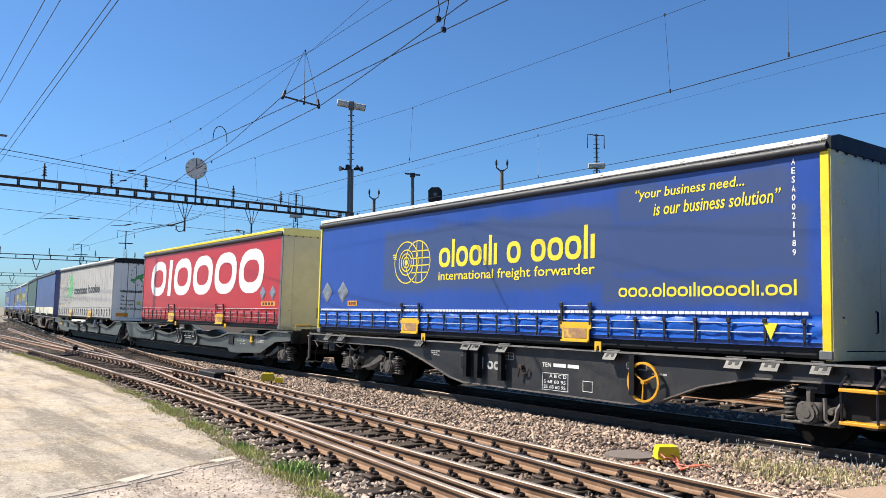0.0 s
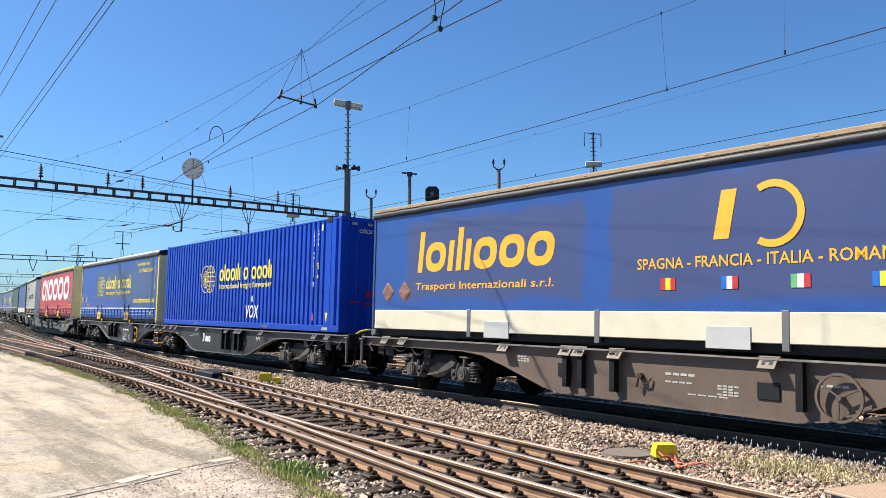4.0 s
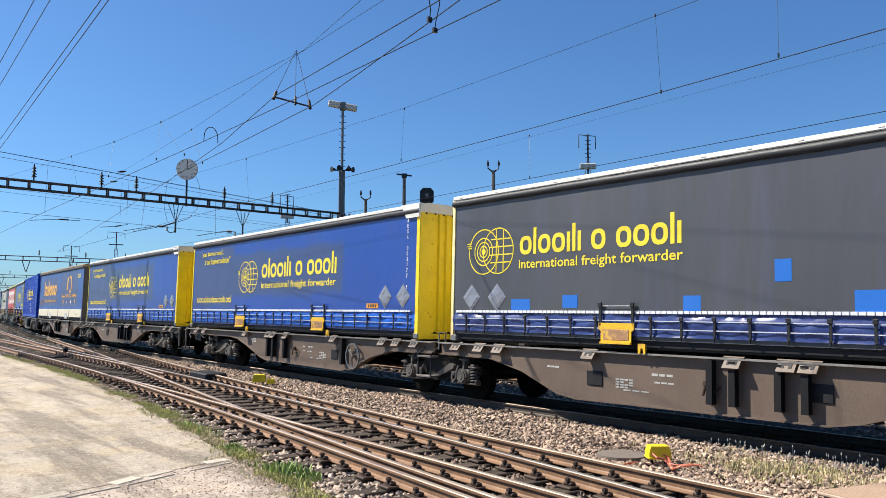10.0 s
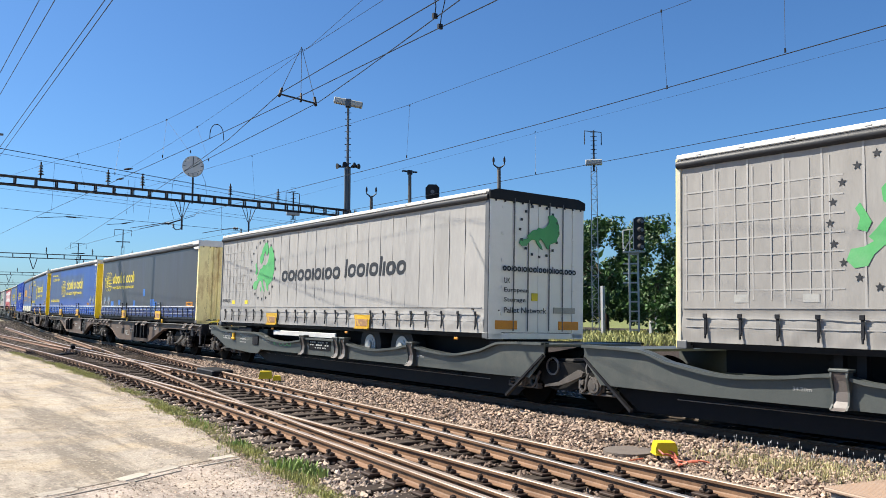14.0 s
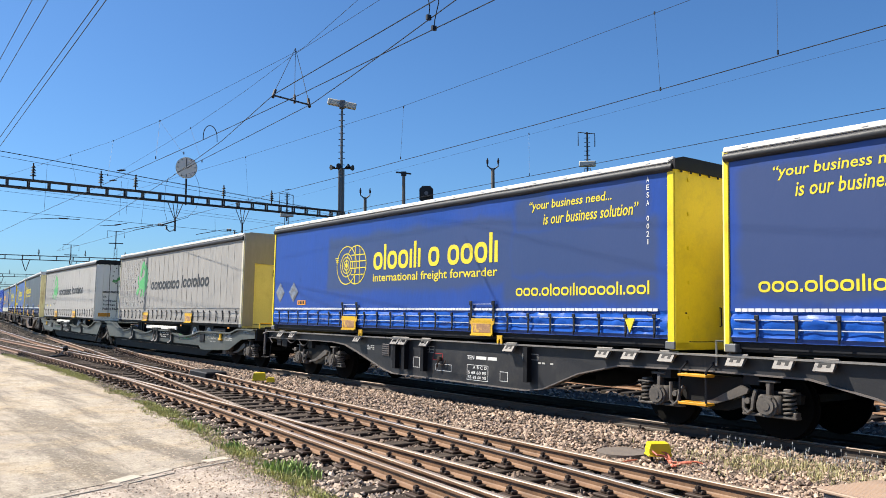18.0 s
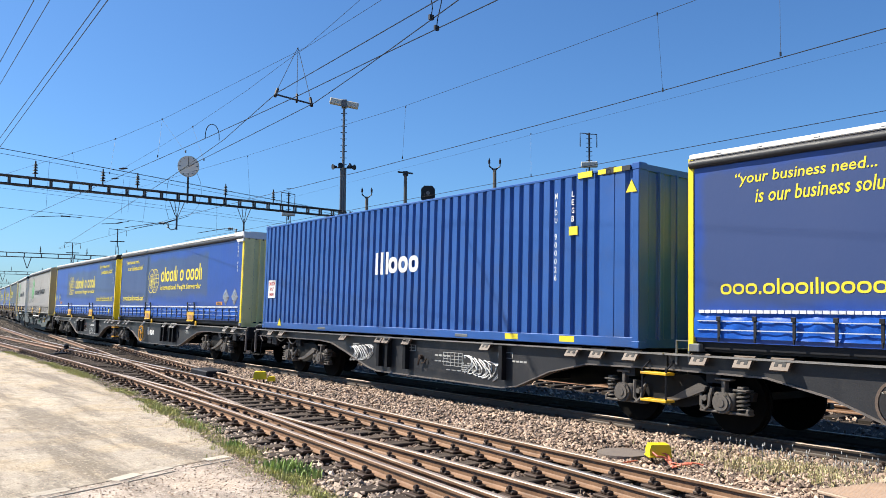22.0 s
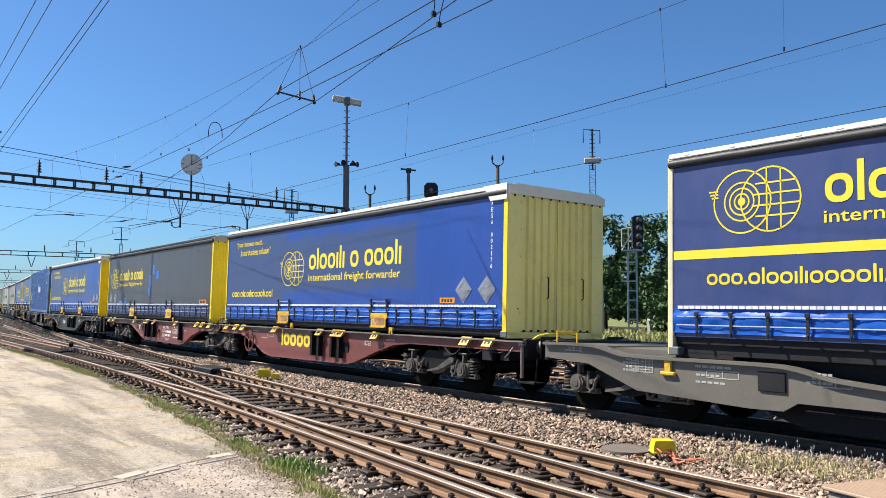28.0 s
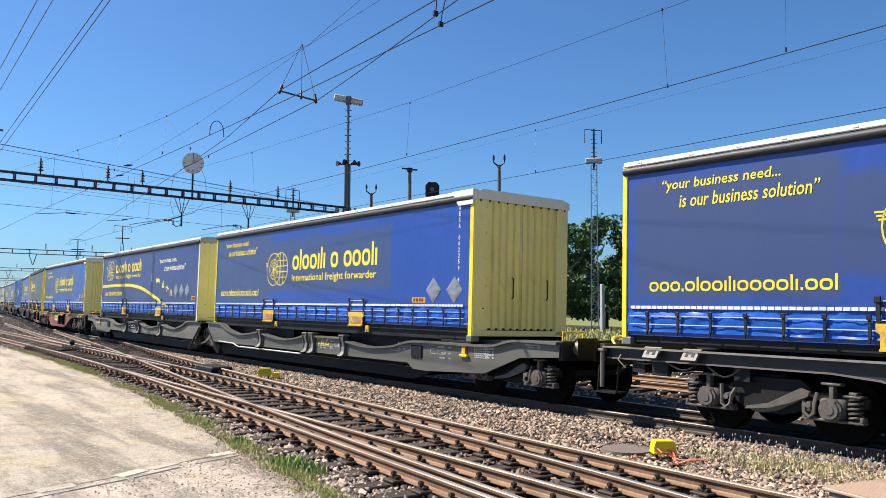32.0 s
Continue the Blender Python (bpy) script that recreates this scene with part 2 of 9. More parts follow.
M = {}
M["blue"] = material("blue_tarpaulin", (0.0095, 0.056, 0.32), 0.38, vary=0.16, scale=0.5, fine=9, bump=0.008, dirt=0.3, dirt_rgb=(0.035, 0.05, 0.14), dirt_scale=0.9, stretch=(1, 1, 0.35))
for key, boxes in (("A", ((3.1, 10.0, 2.15, 3.5), (9.7, 13.25, 1.85, 2.32), (10.0, 13.1, 3.15, 3.72), (9.9, 13.3, 2.3, 3.2))), ("B", ((3.4, 10.3, 2.15, 3.45), (0.2, 3.5, 1.82, 3.7))), ("A2", ((2.9, 9.0, 2.2, 3.3), (9.6, 13.3, 1.85, 3.75))), ("B2", ((0.2, 4.2, 1.82, 3.75), (4.0, 10.6, 2.1, 3.55)))):
    M["blue" + key] = faded(material("blue_tarpaulin_" + key, (0.0095, 0.056, 0.32), 0.38, vary=0.16, scale=0.5, fine=9, bump=0.004, dirt=0.3, dirt_rgb=(0.035, 0.05, 0.14), dirt_scale=0.9, stretch=(1, 1, 0.35)), (0.028, 0.05, 0.145), boxes)
M["faded"] = material("faded_blue_tarpaulin", (0.024, 0.047, 0.18), 0.42, vary=0.14, scale=0.8, fine=9, bump=0.004, dirt=0.35, dirt_rgb=(0.06, 0.065, 0.12), stretch=(1, 1, 0.5))
M["navyF"] = faded(material("two_tone_blue_tarpaulin", (0.012, 0.07, 0.30), 0.4, vary=0.14, scale=0.7, fine=9, bump=0.004), (0.034, 0.052, 0.15), ((1.4, 6.6, 1.95, 3.6), (7.2, 12.3, 1.9, 3.75)))
M["rust_top"] = material("rusty_brown_rail", (0.34, 0.24, 0.14), 0.7, vary=0.25, scale=4, bump=0.004, dirt=0.5, dirt_rgb=(0.2, 0.15, 0.11), dirt_scale=5)
M["navy"] = material("dark_blue_tarpaulin", (0.022, 0.045, 0.19), 0.4, vary=0.14, scale=0.7, fine=9, bump=0.004, dirt=0.3, dirt_rgb=(0.05, 0.055, 0.11))
M["skirt"] = material("bright_blue_skirt", (0.010, 0.10, 0.50), 0.42, spec=0.25, vary=0.14, scale=1.5, fine=14, bump=0.006, dirt=0.25, dirt_rgb=(0.03, 0.05, 0.16))
M["grey_tarp"] = material("dark_grey_tarpaulin", (0.054, 0.059, 0.07), 0.45, vary=0.12, scale=0.8, fine=9, bump=0.004, dirt=0.4, dirt_rgb=(0.062, 0.068, 0.13), dirt_scale=2.2, stretch=(1, 1, 0.12))
M["pale_tarp"] = material("weathered_pale_grey_tarpaulin", (0.40, 0.389, 0.372), 0.55, vary=0.14, scale=0.9, fine=12, bump=0.006, dirt=0.45, dirt_rgb=(0.24, 0.225, 0.2), dirt_scale=0.8, stretch=(1, 1, 0.3))
M["red_tarp"] = material("red_tarpaulin", (0.44, 0.012, 0.018), 0.42, vary=0.12, scale=0.8, fine=9, bump=0.004, dirt=0.25, dirt_rgb=(0.22, 0.03, 0.03))
M["green_tarp"] = material("dark_green_tarpaulin", (0.02, 0.06, 0.05), 0.5, vary=0.15, bump=0.004, dirt=0.2)
M["yellow"] = material("yellow_paint", (0.88, 0.67, 0.015), 0.42, vary=0.1, scale=1.2, fine=25, bump=0.003, dirt=0.3, dirt_rgb=(0.3, 0.19, 0.03), dirt_scale=2.2)
M["pale_yellow"] = material("faded_yellow_paint", (0.86, 0.791, 0.344), 0.48, vary=0.1, scale=1.2, fine=25, bump=0.003, dirt=0.25, dirt_rgb=(0.34, 0.27, 0.1), dirt_scale=2.0)
M["rusty_yellow"] = material("rust_stained_yellow_paint", (0.98, 0.86, 0.42), 0.5, vary=0.12, scale=1.2, fine=25, bump=0.003, dirt=0.75, dirt_rgb=(0.3, 0.13, 0.05), dirt_scale=2.6, stretch=(1, 1, 0.35))
M["cream"] = material("cream_paint", (0.66, 0.62, 0.48), 0.5, vary=0.08, bump=0.003, dirt=0.3, dirt_rgb=(0.3, 0.26, 0.18))
M["pale_dirty"] = material("dirty_grey_tarpaulin", (0.34, 0.326, 0.306), 0.55, vary=0.14, scale=0.9, fine=12, bump=0.006, dirt=0.6, dirt_rgb=(0.17, 0.155, 0.135), dirt_scale=0.9, stretch=(1, 1, 0.3))
M["white"] = material("white_paint", (0.74, 0.73, 0.7), 0.5, vary=0.06, bump=0.003, dirt=0.35, dirt_rgb=(0.36, 0.34, 0.31), dirt_scale=3)
M["door_white"] = material("bright_white_door_paint", (1.0, 0.99, 0.97), 0.45, vary=0.03, bump=0.002, dirt=0.2, dirt_rgb=(0.5, 0.48, 0.45), dirt_scale=3)
M["zinc"] = material("pale_zinc_steel", (0.52, 0.53, 0.52), 0.5, metal=0.2, vary=0.12, scale=3, bump=0.002)
M["letter_yellow"] = material("yellow_lettering", (0.82, 0.66, 0.03), 0.45, vary=0.06, bump=0.0, dirt=0.15, dirt_rgb=(0.45, 0.36, 0.08))
M["letter_orange"] = material("orange_lettering", (0.85, 0.42, 0.02), 0.45, vary=0.08, bump=0.0)
M["letter_white"] = material("white_lettering", (0.78, 0.78, 0.76), 0.5, vary=0.06, bump=0.0, dirt=0.2, dirt_rgb=(0.4, 0.4, 0.42))
M["letter_dark"] = material("dark_lettering", (0.02, 0.021, 0.025), 0.5, vary=0.1, bump=0.0)
M["green"] = material("green_print", (0.09, 0.42, 0.13), 0.5, vary=0.15, bump=0.0, dirt=0.3, dirt_rgb=(0.3, 0.4, 0.3))
M["pale_band"] = material("grey_tarpaulin_seam", (0.42, 0.409, 0.392), 0.55, vary=0.12, scale=1.5, bump=0.003, dirt=0.4, dirt_rgb=(0.24, 0.225, 0.2))
M["placard"] = material("grey_placard", (0.2, 0.22, 0.27), 0.22, vary=0.15, scale=4, bump=0.003)
M["placard_rust"] = material("rust_red_placard", (0.22, 0.1, 0.07), 0.5, vary=0.2, scale=5, bump=0.003)
M["orange"] = material("orange_plate", (0.75, 0.3, 0.02), 0.45, vary=0.15, scale=6, bump=0.002, dirt=0.3)
M["pocket"] = material("worn_yellow_steel", (0.78, 0.46, 0.015), 0.45, vary=0.15, scale=3, bump=0.004, dirt=0.85, dirt_rgb=(0.22, 0.12, 0.06), dirt_scale=4.5)
M["gutter"] = material("dark_grey_gutter_roll", (0.032, 0.034, 0.04), 0.5, spec=0.3, vary=0.2, scale=3, bump=0.006)
M["steel"] = material("dark_steel", (0.013, 0.014, 0.018), 0.6, vary=0.2, scale=3, bump=0.003, dirt=0.35, dirt_rgb=(0.035, 0.028, 0.024), spec=0.22)
M["strap"] = material("black_strap", (0.012, 0.013, 0.018), 0.55, vary=0.2, bump=0.002, spec=0.3)
M["rail_light"] = material("pale_lashing_cord", (0.5, 0.53, 0.6), 0.4, vary=0.1, bump=0.0)
M["tape"] = material("white_reflective_tape", (0.72, 0.74, 0.78), 0.35, vary=0.1, bump=0.0, dirt=0.3, dirt_rgb=(0.4, 0.42, 0.48))
M["black_sill"] = material("black_painted_steel", (0.03, 0.0305, 0.034), 0.45, spec=0.3, vary=0.2, scale=1.5, bump=0.003, dirt=0.5, dirt_rgb=(0.075, 0.068, 0.06), dirt_scale=2)
M["brown_sill"] = material("brown_weathered_steel", (0.125, 0.088, 0.066), 0.6, vary=0.22, scale=1.2, bump=0.004, dirt=0.6, dirt_rgb=(0.08, 0.05, 0.035), dirt_scale=2, stretch=(1, 1, 0.5))
M["red_sill"] = material("red_oxide_steel", (0.19, 0.05, 0.042), 0.5, vary=0.18, scale=1.5, bump=0.003, dirt=0.4, dirt_rgb=(0.1, 0.045, 0.035))
M["green_sill"] = material("dark_green_grey_steel", (0.075, 0.084, 0.079), 0.45, vary=0.14, scale=1.4, bump=0.003, dirt=0.4, dirt_rgb=(0.12, 0.115, 0.1), dirt_scale=2)
M["olive_sill"] = material("grey_olive_steel", (0.11, 0.107, 0.093), 0.48, vary=0.16, scale=1.4, bump=0.003, dirt=0.4, dirt_rgb=(0.07, 0.065, 0.055), dirt_scale=2)
M["grey_sill"] = material("grey_brown_steel", (0.14, 0.13, 0.11), 0.5, vary=0.16, scale=1.4, bump=0.003, dirt=0.45, dirt_rgb=(0.08, 0.07, 0.055), dirt_scale=2)
# oily steel with the shade below the wagons put into its base colour
M["bogie"] = material("shade_dark_oily_steel", (0.013, 0.0125, 0.012), 0.65, vary=0.3, scale=5, bump=0.006, dirt=0.4, dirt_rgb=(0.028, 0.022, 0.018), spec=0.2)
M["box_steel"] = material("grey_dusty_axle_box", (0.12, 0.1068, 0.0948), 0.5, spec=0.3, vary=0.3, scale=6, bump=0.005, dirt=0.5, dirt_rgb=(0.03, 0.026, 0.022), dirt_scale=5)
# worn dusty steel, made paler to paint the sunlit line on deck edges
M["worn_lit_edge"] = material("dusty_worn_lit_steel_edge", (0.22, 0.21, 0.2), 0.5, vary=0.3, scale=3, bump=0.002, dirt=0.75, dirt_rgb=(0.06, 0.052, 0.047), dirt_scale=4)
M["dusty"] = material("dusty_brown_grey_steel", (0.15, 0.13, 0.12), 0.5, vary=0.25, scale=4, bump=0.003, dirt=0.5, dirt_rgb=(0.08, 0.062, 0.05), dirt_scale=4)
# wheels almost black: the shade behind the side frames is in this colour
M["wheel"] = material("shade_dark_wheel_steel", (0.006, 0.0055, 0.005), 0.85, vary=0.2, bump=0.002, spec=0.08)
M["mark"] = material("white_stencil", (0.42, 0.42, 0.4), 0.6, vary=0.2, bump=0.0, dirt=0.6, dirt_rgb=(0.2, 0.2, 0.19), dirt_scale=5)
M["grip"] = material("orange_handrail_paint", (0.75, 0.36, 0.02), 0.45, vary=0.1, bump=0.0)
M["tyre"] = material("black_rubber", (0.02, 0.02, 0.021), 0.7, vary=0.2, bump=0.004)
M["container_blue"] = material("blue_container_paint", (0.003, 0.056, 0.45), 0.42, spec=0.2, vary=0.2, scale=1.0, bump=0.002, dirt=0.3, dirt_rgb=(0.008, 0.04, 0.24), dirt_scale=1.6)
M["container_navy"] = material("navy_container_paint", (0.016, 0.088, 0.33), 0.4, vary=0.14, scale=1.0, bump=0.002, dirt=0.3, dirt_rgb=(0.05, 0.06, 0.1))
M["bright_patch"] = material("bright_blue_repair_patch", (0.014, 0.14, 0.55), 0.35, vary=0.08, bump=0.002)
M["rail"] = material("rusty_rail_steel", (0.25, 0.145, 0.085), 0.6, spec=0.3, vary=0.35, scale=2, fine=30, bump=0.004, dirt=0.6, dirt_rgb=(0.08, 0.042, 0.026), dirt_scale=3)
M["railhead"] = material("polished_rail_head", (0.5, 0.4, 0.32), 0.4, metal=0.5, vary=0.2, scale=3, bump=0.0, dirt=0.6, dirt_rgb=(0.15, 0.085, 0.05), dirt_scale=1.6, stretch=(1, 0.25, 1))
M["railhead_bright"] = material("shiny_worn_rail_head", (0.62, 0.56, 0.5), 0.32, metal=0.85, vary=0.1, scale=3, bump=0.0, dirt=0.5, dirt_rgb=(0.3, 0.19, 0.12), dirt_scale=1.2, stretch=(1, 0.2, 1))
# oily rail, coloured darker still for the shade beside and under the train
M["shaded_oily_rail"] = material("shade_dark_oily_rail_steel", (0.075, 0.058, 0.046), 0.6, spec=0.3, vary=0.3, scale=2, fine=30, bump=0.004)
M["sleeper"] = material("tarred_wooden_sleeper", (0.072, 0.054, 0.042), 0.85, spec=0.2, vary=0.35, scale=4, fine=60, bump=0.01, stretch=(0.3, 3, 3), random_tint=0.3, dirt=0.4, dirt_rgb=(0.09, 0.072, 0.056))
M["chair"] = material("rust_brown_fastening", (0.06, 0.038, 0.028), 0.65, spec=0.3, vary=0.3, scale=12, bump=0.004)
M["stone"] = material("ballast_stone", (0.43, 0.315, 0.235), 0.85, vary=0.4, scale=6, fine=60, bump=0.01, dirt=0.35, dirt_rgb=(0.13, 0.085, 0.06), dirt_scale=0.8)
M["brown_stone"] = material("rust_stained_ballast_stone", (0.47, 0.37, 0.29), 0.85, vary=0.4, scale=6, fine=60, bump=0.01, dirt=0.45, dirt_rgb=(0.16, 0.095, 0.06), dirt_scale=0.9)
# dirty bed, its colour lowered to stand for shaded gaps between the stones
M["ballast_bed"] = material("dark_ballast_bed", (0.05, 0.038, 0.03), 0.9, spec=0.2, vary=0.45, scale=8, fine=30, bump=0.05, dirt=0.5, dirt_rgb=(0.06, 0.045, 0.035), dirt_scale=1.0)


def path_material(name, light, mid, dark, ochre, speck=0.5):
    """Trodden gravel and worn asphalt: broad stains, streaks along the way, grit and small stones."""
    mt = bpy.data.materials.new(name)
    mt.use_nodes = True
    nd, lk = mt.node_tree.nodes, mt.node_tree.links
    b = nd["Principled BSDF"]
    b.inputs["Roughness"].default_value = 0.92
    tc = nd.new("ShaderNodeTexCoord")

    def layer(scale, detail, stretch=(1, 1, 1), turn=0.0, rough=0.65):
        mp = nd.new("ShaderNodeMapping")
        mp.inputs["Scale"].default_value = stretch
        mp.inputs["Rotation"].default_value = (0, 0, turn)
        n = nd.new("ShaderNodeTexNoise")
        n.inputs["Scale"].default_value, n.inputs["Detail"].default_value, n.inputs["Roughness"].default_value = scale, detail, rough
        lk.new(tc.outputs["Object"], mp.inputs[0])
        lk.new(mp.outputs[0], n.inputs["Vector"])
        return n.outputs[0]

    def ramp(src, p0, p1):
        r = nd.new("ShaderNodeMapRange")
        r.inputs["From Min"].default_value, r.inputs["From Max"].default_value = p0, p1
        lk.new(src, r.inputs["Value"])
        return r.outputs[0]

    def mix(fac, c1, c2, k=1.0):
        m = nd.new("ShaderNodeMixRGB")
        if k != 1.0:
            q = nd.new("ShaderNodeMath")
            q.operation = "MULTIPLY"
            q.inputs[1].default_value = k
            lk.new(fac, q.inputs[0])
            fac = q.outputs[0]
        lk.new(fac, m.inputs["Fac"])
        for s, v in (("Color1", c1), ("Color2", c2)):
            if isinstance(v, tuple):
                m.inputs[s].default_value = (*v, 1)
            else:
                lk.new(v, m.inputs[s])
        return m.outputs[0]

    grit = layer(42, 4, rough=0.8)
    deep = tuple(v * 0.4 for v in dark)
    pale = tuple(min(1, v * 1.45) for v in light)
    col = mix(ramp(layer(0.42, 5), 0.36, 0.64), light, mid)
    col = mix(ramp(layer(0.8, 5, rough=0.7), 0.45, 0.62), col, ochre, 0.9)
    col = mix(ramp(layer(1.3, 6, (1.0, 0.12, 1), 0.22), 0.5, 0.6), col, dark, 0.75)
    col = mix(ramp(layer(0.9, 6, (0.6, 1.6, 1), 0.4, 0.8), 0.52, 0.68), col, dark, 0.45)
    col = mix(ramp(layer(3.2, 7, (1, 0.5, 1), 0.2, 0.8), 0.5, 0.68), col, dark, 0.8)
    col = mix(ramp(layer(9, 5, rough=0.8), 0.54, 0.66), col, pale, 0.5)
    col = mix(ramp(layer(12, 5, (1, 0.6, 1), 0.0, 0.85), 0.53, 0.66), col, deep, 0.45)
    col = mix(ramp(grit, 0.52, 0.7), col, deep, speck)
    col = mix(ramp(layer(27, 3, rough=0.8), 0.57, 0.7), col, pale, 0.7)
    lk.new(col, b.inputs["Base Color"])
    bp = nd.new("ShaderNodeBump")
    bp.inputs["Strength"].default_value = 0.8
    bp.inputs["Distance"].default_value = 0.02
    lk.new(grit, bp.inputs["Height"])
    lk.new(bp.outputs[0], b.inputs["Normal"])
    return mt


M["path"] = path_material("dusty_gravel_path", (0.47, 0.40, 0.31), (0.34, 0.295, 0.245), (0.14, 0.115, 0.088), (0.43, 0.335, 0.215), 1.0)
M["path_old"] = path_material("worn_gritty_asphalt", (0.52, 0.43, 0.36), (0.42, 0.35, 0.295), (0.17, 0.14, 0.112), (0.46, 0.37, 0.28), 0.8)
M["cover_grey"] = material("grey_brown_concrete_cover", (0.17, 0.14, 0.12), 0.9, vary=0.25, scale=6, bump=0.006, dirt=0.5, dirt_rgb=(0.1, 0.08, 0.065), dirt_scale=6)
M["rust_plate"] = material("rust_worn_plate", (0.36, 0.2, 0.1), 0.75, vary=0.4, scale=9, bump=0.006, dirt=1.0, dirt_rgb=(0.68, 0.42, 0.03), dirt_scale=9)
# bed, stones and sleepers: oil plus the train's shade painted into the base colour
M["shaded_oily_bed"] = material("shade_black_oily_track_bed", (0.018, 0.016, 0.014), 0.85, vary=0.4, scale=3, bump=0.03, spec=0.15)
M["shaded_oily_stone"] = material("shade_dark_oily_ballast_stone", (0.035, 0.03, 0.026), 0.8, vary=0.4, scale=4, bump=0.01, spec=0.2)
M["track_stone"] = material("rust_brown_ballast_stone", (0.13, 0.092, 0.068), 0.85, vary=0.5, scale=6, fine=60, bump=0.01, dirt=0.5, dirt_rgb=(0.05, 0.034, 0.025), dirt_scale=0.9)
M["dark_stone"] = material("dark_dirty_ballast_stone", (0.15, 0.12, 0.095), 0.85, vary=0.5, scale=4, bump=0.01)
M["shaded_oily_sleeper"] = material("shade_dark_oily_sleeper", (0.035, 0.028, 0.023), 0.8, vary=0.3, scale=4, bump=0.01, spec=0.2)
M["black_pan"] = material("black_underframe", (0.011, 0.0115, 0.014), 0.6, vary=0.25, scale=2, bump=0.004, spec=0.15)
M["dull_spigot"] = material("dull_grey_brown_steel", (0.19, 0.175, 0.165), 0.6, vary=0.3, scale=9, bump=0.004, dirt=0.6, dirt_rgb=(0.1, 0.06, 0.04), dirt_scale=9)
M["kerb"] = material("worn_concrete_edging", (0.5, 0.44, 0.36), 0.85, vary=0.3, scale=5, fine=60, bump=0.01, random_tint=0.15, dirt=0.8, dirt_rgb=(0.36, 0.3, 0.22), dirt_scale=4)
M["earth"] = material("dry_earth_ground", (0.2, 0.175, 0.125), 0.95, vary=0.3, scale=0.2, fine=8, bump=0.04, dirt=0.6, dirt_rgb=(0.09, 0.12, 0.04), dirt_scale=0.15)
M["meadow"] = material("dry_grass_meadow", (0.16, 0.19, 0.05), 0.95, vary=0.35, scale=0.6, fine=14, bump=0.05, dirt=0.6, dirt_rgb=(0.3, 0.27, 0.12), dirt_scale=0.7)
M["leafy"] = material("fresh_green_leaves", (0.27, 0.37, 0.1), 0.6, vary=0.35, scale=5, bump=0.0)
M["weed"] = material("green_weeds", (0.41, 0.41, 0.14), 0.7, vary=0.35, scale=5, bump=0.0)
M["dry_weed"] = material("dry_straw_weeds", (0.5, 0.45, 0.22), 0.8, vary=0.3, scale=5, bump=0.0)
M["leaf"] = material("tree_leaves", (0.055, 0.12, 0.026), 0.55, vary=0.5, scale=1.2, fine=6, bump=0.0)
M["leaf_dark"] = material("conifer_needles", (0.02, 0.05, 0.022), 0.65, vary=0.4, scale=2, bump=0.0)
M["bark"] = material("grey_brown_bark", (0.12, 0.09, 0.06), 0.9, vary=0.3, scale=6, bump=0.02, stretch=(1, 1, 0.3))
M["gantry"] = material("dark_grey_gantry_steel", (0.035, 0.038, 0.045), 0.55, metal=0.3, vary=0.2, scale=2, bump=0.003)
M["galv"] = material("galvanised_steel", (0.17, 0.175, 0.18), 0.5, metal=0.4, vary=0.15, scale=2, bump=0.002)
M["wire"] = material("copper_dark_wire", (0.02, 0.022, 0.027), 0.5, metal=0.4, vary=0.1, bump=0.0)
M["insulator"] = material("brown_porcelain", (0.03, 0.022, 0.02), 0.6, spec=0.2, vary=0.1, bump=0.0)
M["concrete_pole"] = material("weathered_concrete_pole", (0.17, 0.155, 0.135), 0.85, vary=0.15, scale=3, bump=0.004)
M["dial"] = material("white_clock_dial", (0.82, 0.8, 0.74), 0.5, vary=0.05, bump=0.0)
M["lamp_white"] = material("pale_lamp_housing", (0.62, 0.61, 0.55), 0.5, vary=0.08, bump=0.0, dirt=0.3)
M["signal_black"] = material("matt_black_signal", (0.014, 0.015, 0.017), 0.6, vary=0.1, bump=0.0)
M["box_yellow"] = material("bright_yellow_plastic", (0.86, 0.66, 0.01), 0.42, vary=0.06, scale=6, bump=0.002, dirt=0.25, dirt_rgb=(0.5, 0.36, 0.04), dirt_scale=8)
M["cable"] = material("salmon_red_cable", (0.62, 0.16, 0.09), 0.5, vary=0.15, bump=0.0)
M["cable_pale"] = material("pale_dusty_cable", (0.42, 0.3, 0.2), 0.6, vary=0.15, bump=0.0)
M["hatch"] = material("pinkish_ribbed_cover", (0.42, 0.3, 0.22), 0.75, vary=0.12, scale=5, bump=0.004, dirt=0.3, dirt_rgb=(0.26, 0.2, 0.15))
M["hatch_side"] = material("grey_concrete_casing", (0.3, 0.29, 0.26), 0.85, vary=0.15, scale=6, bump=0.006)
M["plastic_grey"] = material("grey_plastic", (0.2, 0.2, 0.2), 0.5, vary=0.1, bump=0.0)
M["glass_red"] = material("red_print", (0.5, 0.03, 0.03), 0.4, vary=0.1, bump=0.0)

# ---- the train: load units ----
L = 13.6
HALF = L / 2


def near(u, z, d):
    """On the side that faces the yard: u metres from the leading end, z up, d out of the face."""
    return (-1.275 - d, HALF - u, z)


def rear(e, z, d):
    """On the trailing end: e metres from the yard side, z up, d out of the face."""
    return (-1.275 + e, -HALF - d, z)


def lead(e, z, d):
    return (-1.275 + e, HALF + d, z)


TEXTS = {}


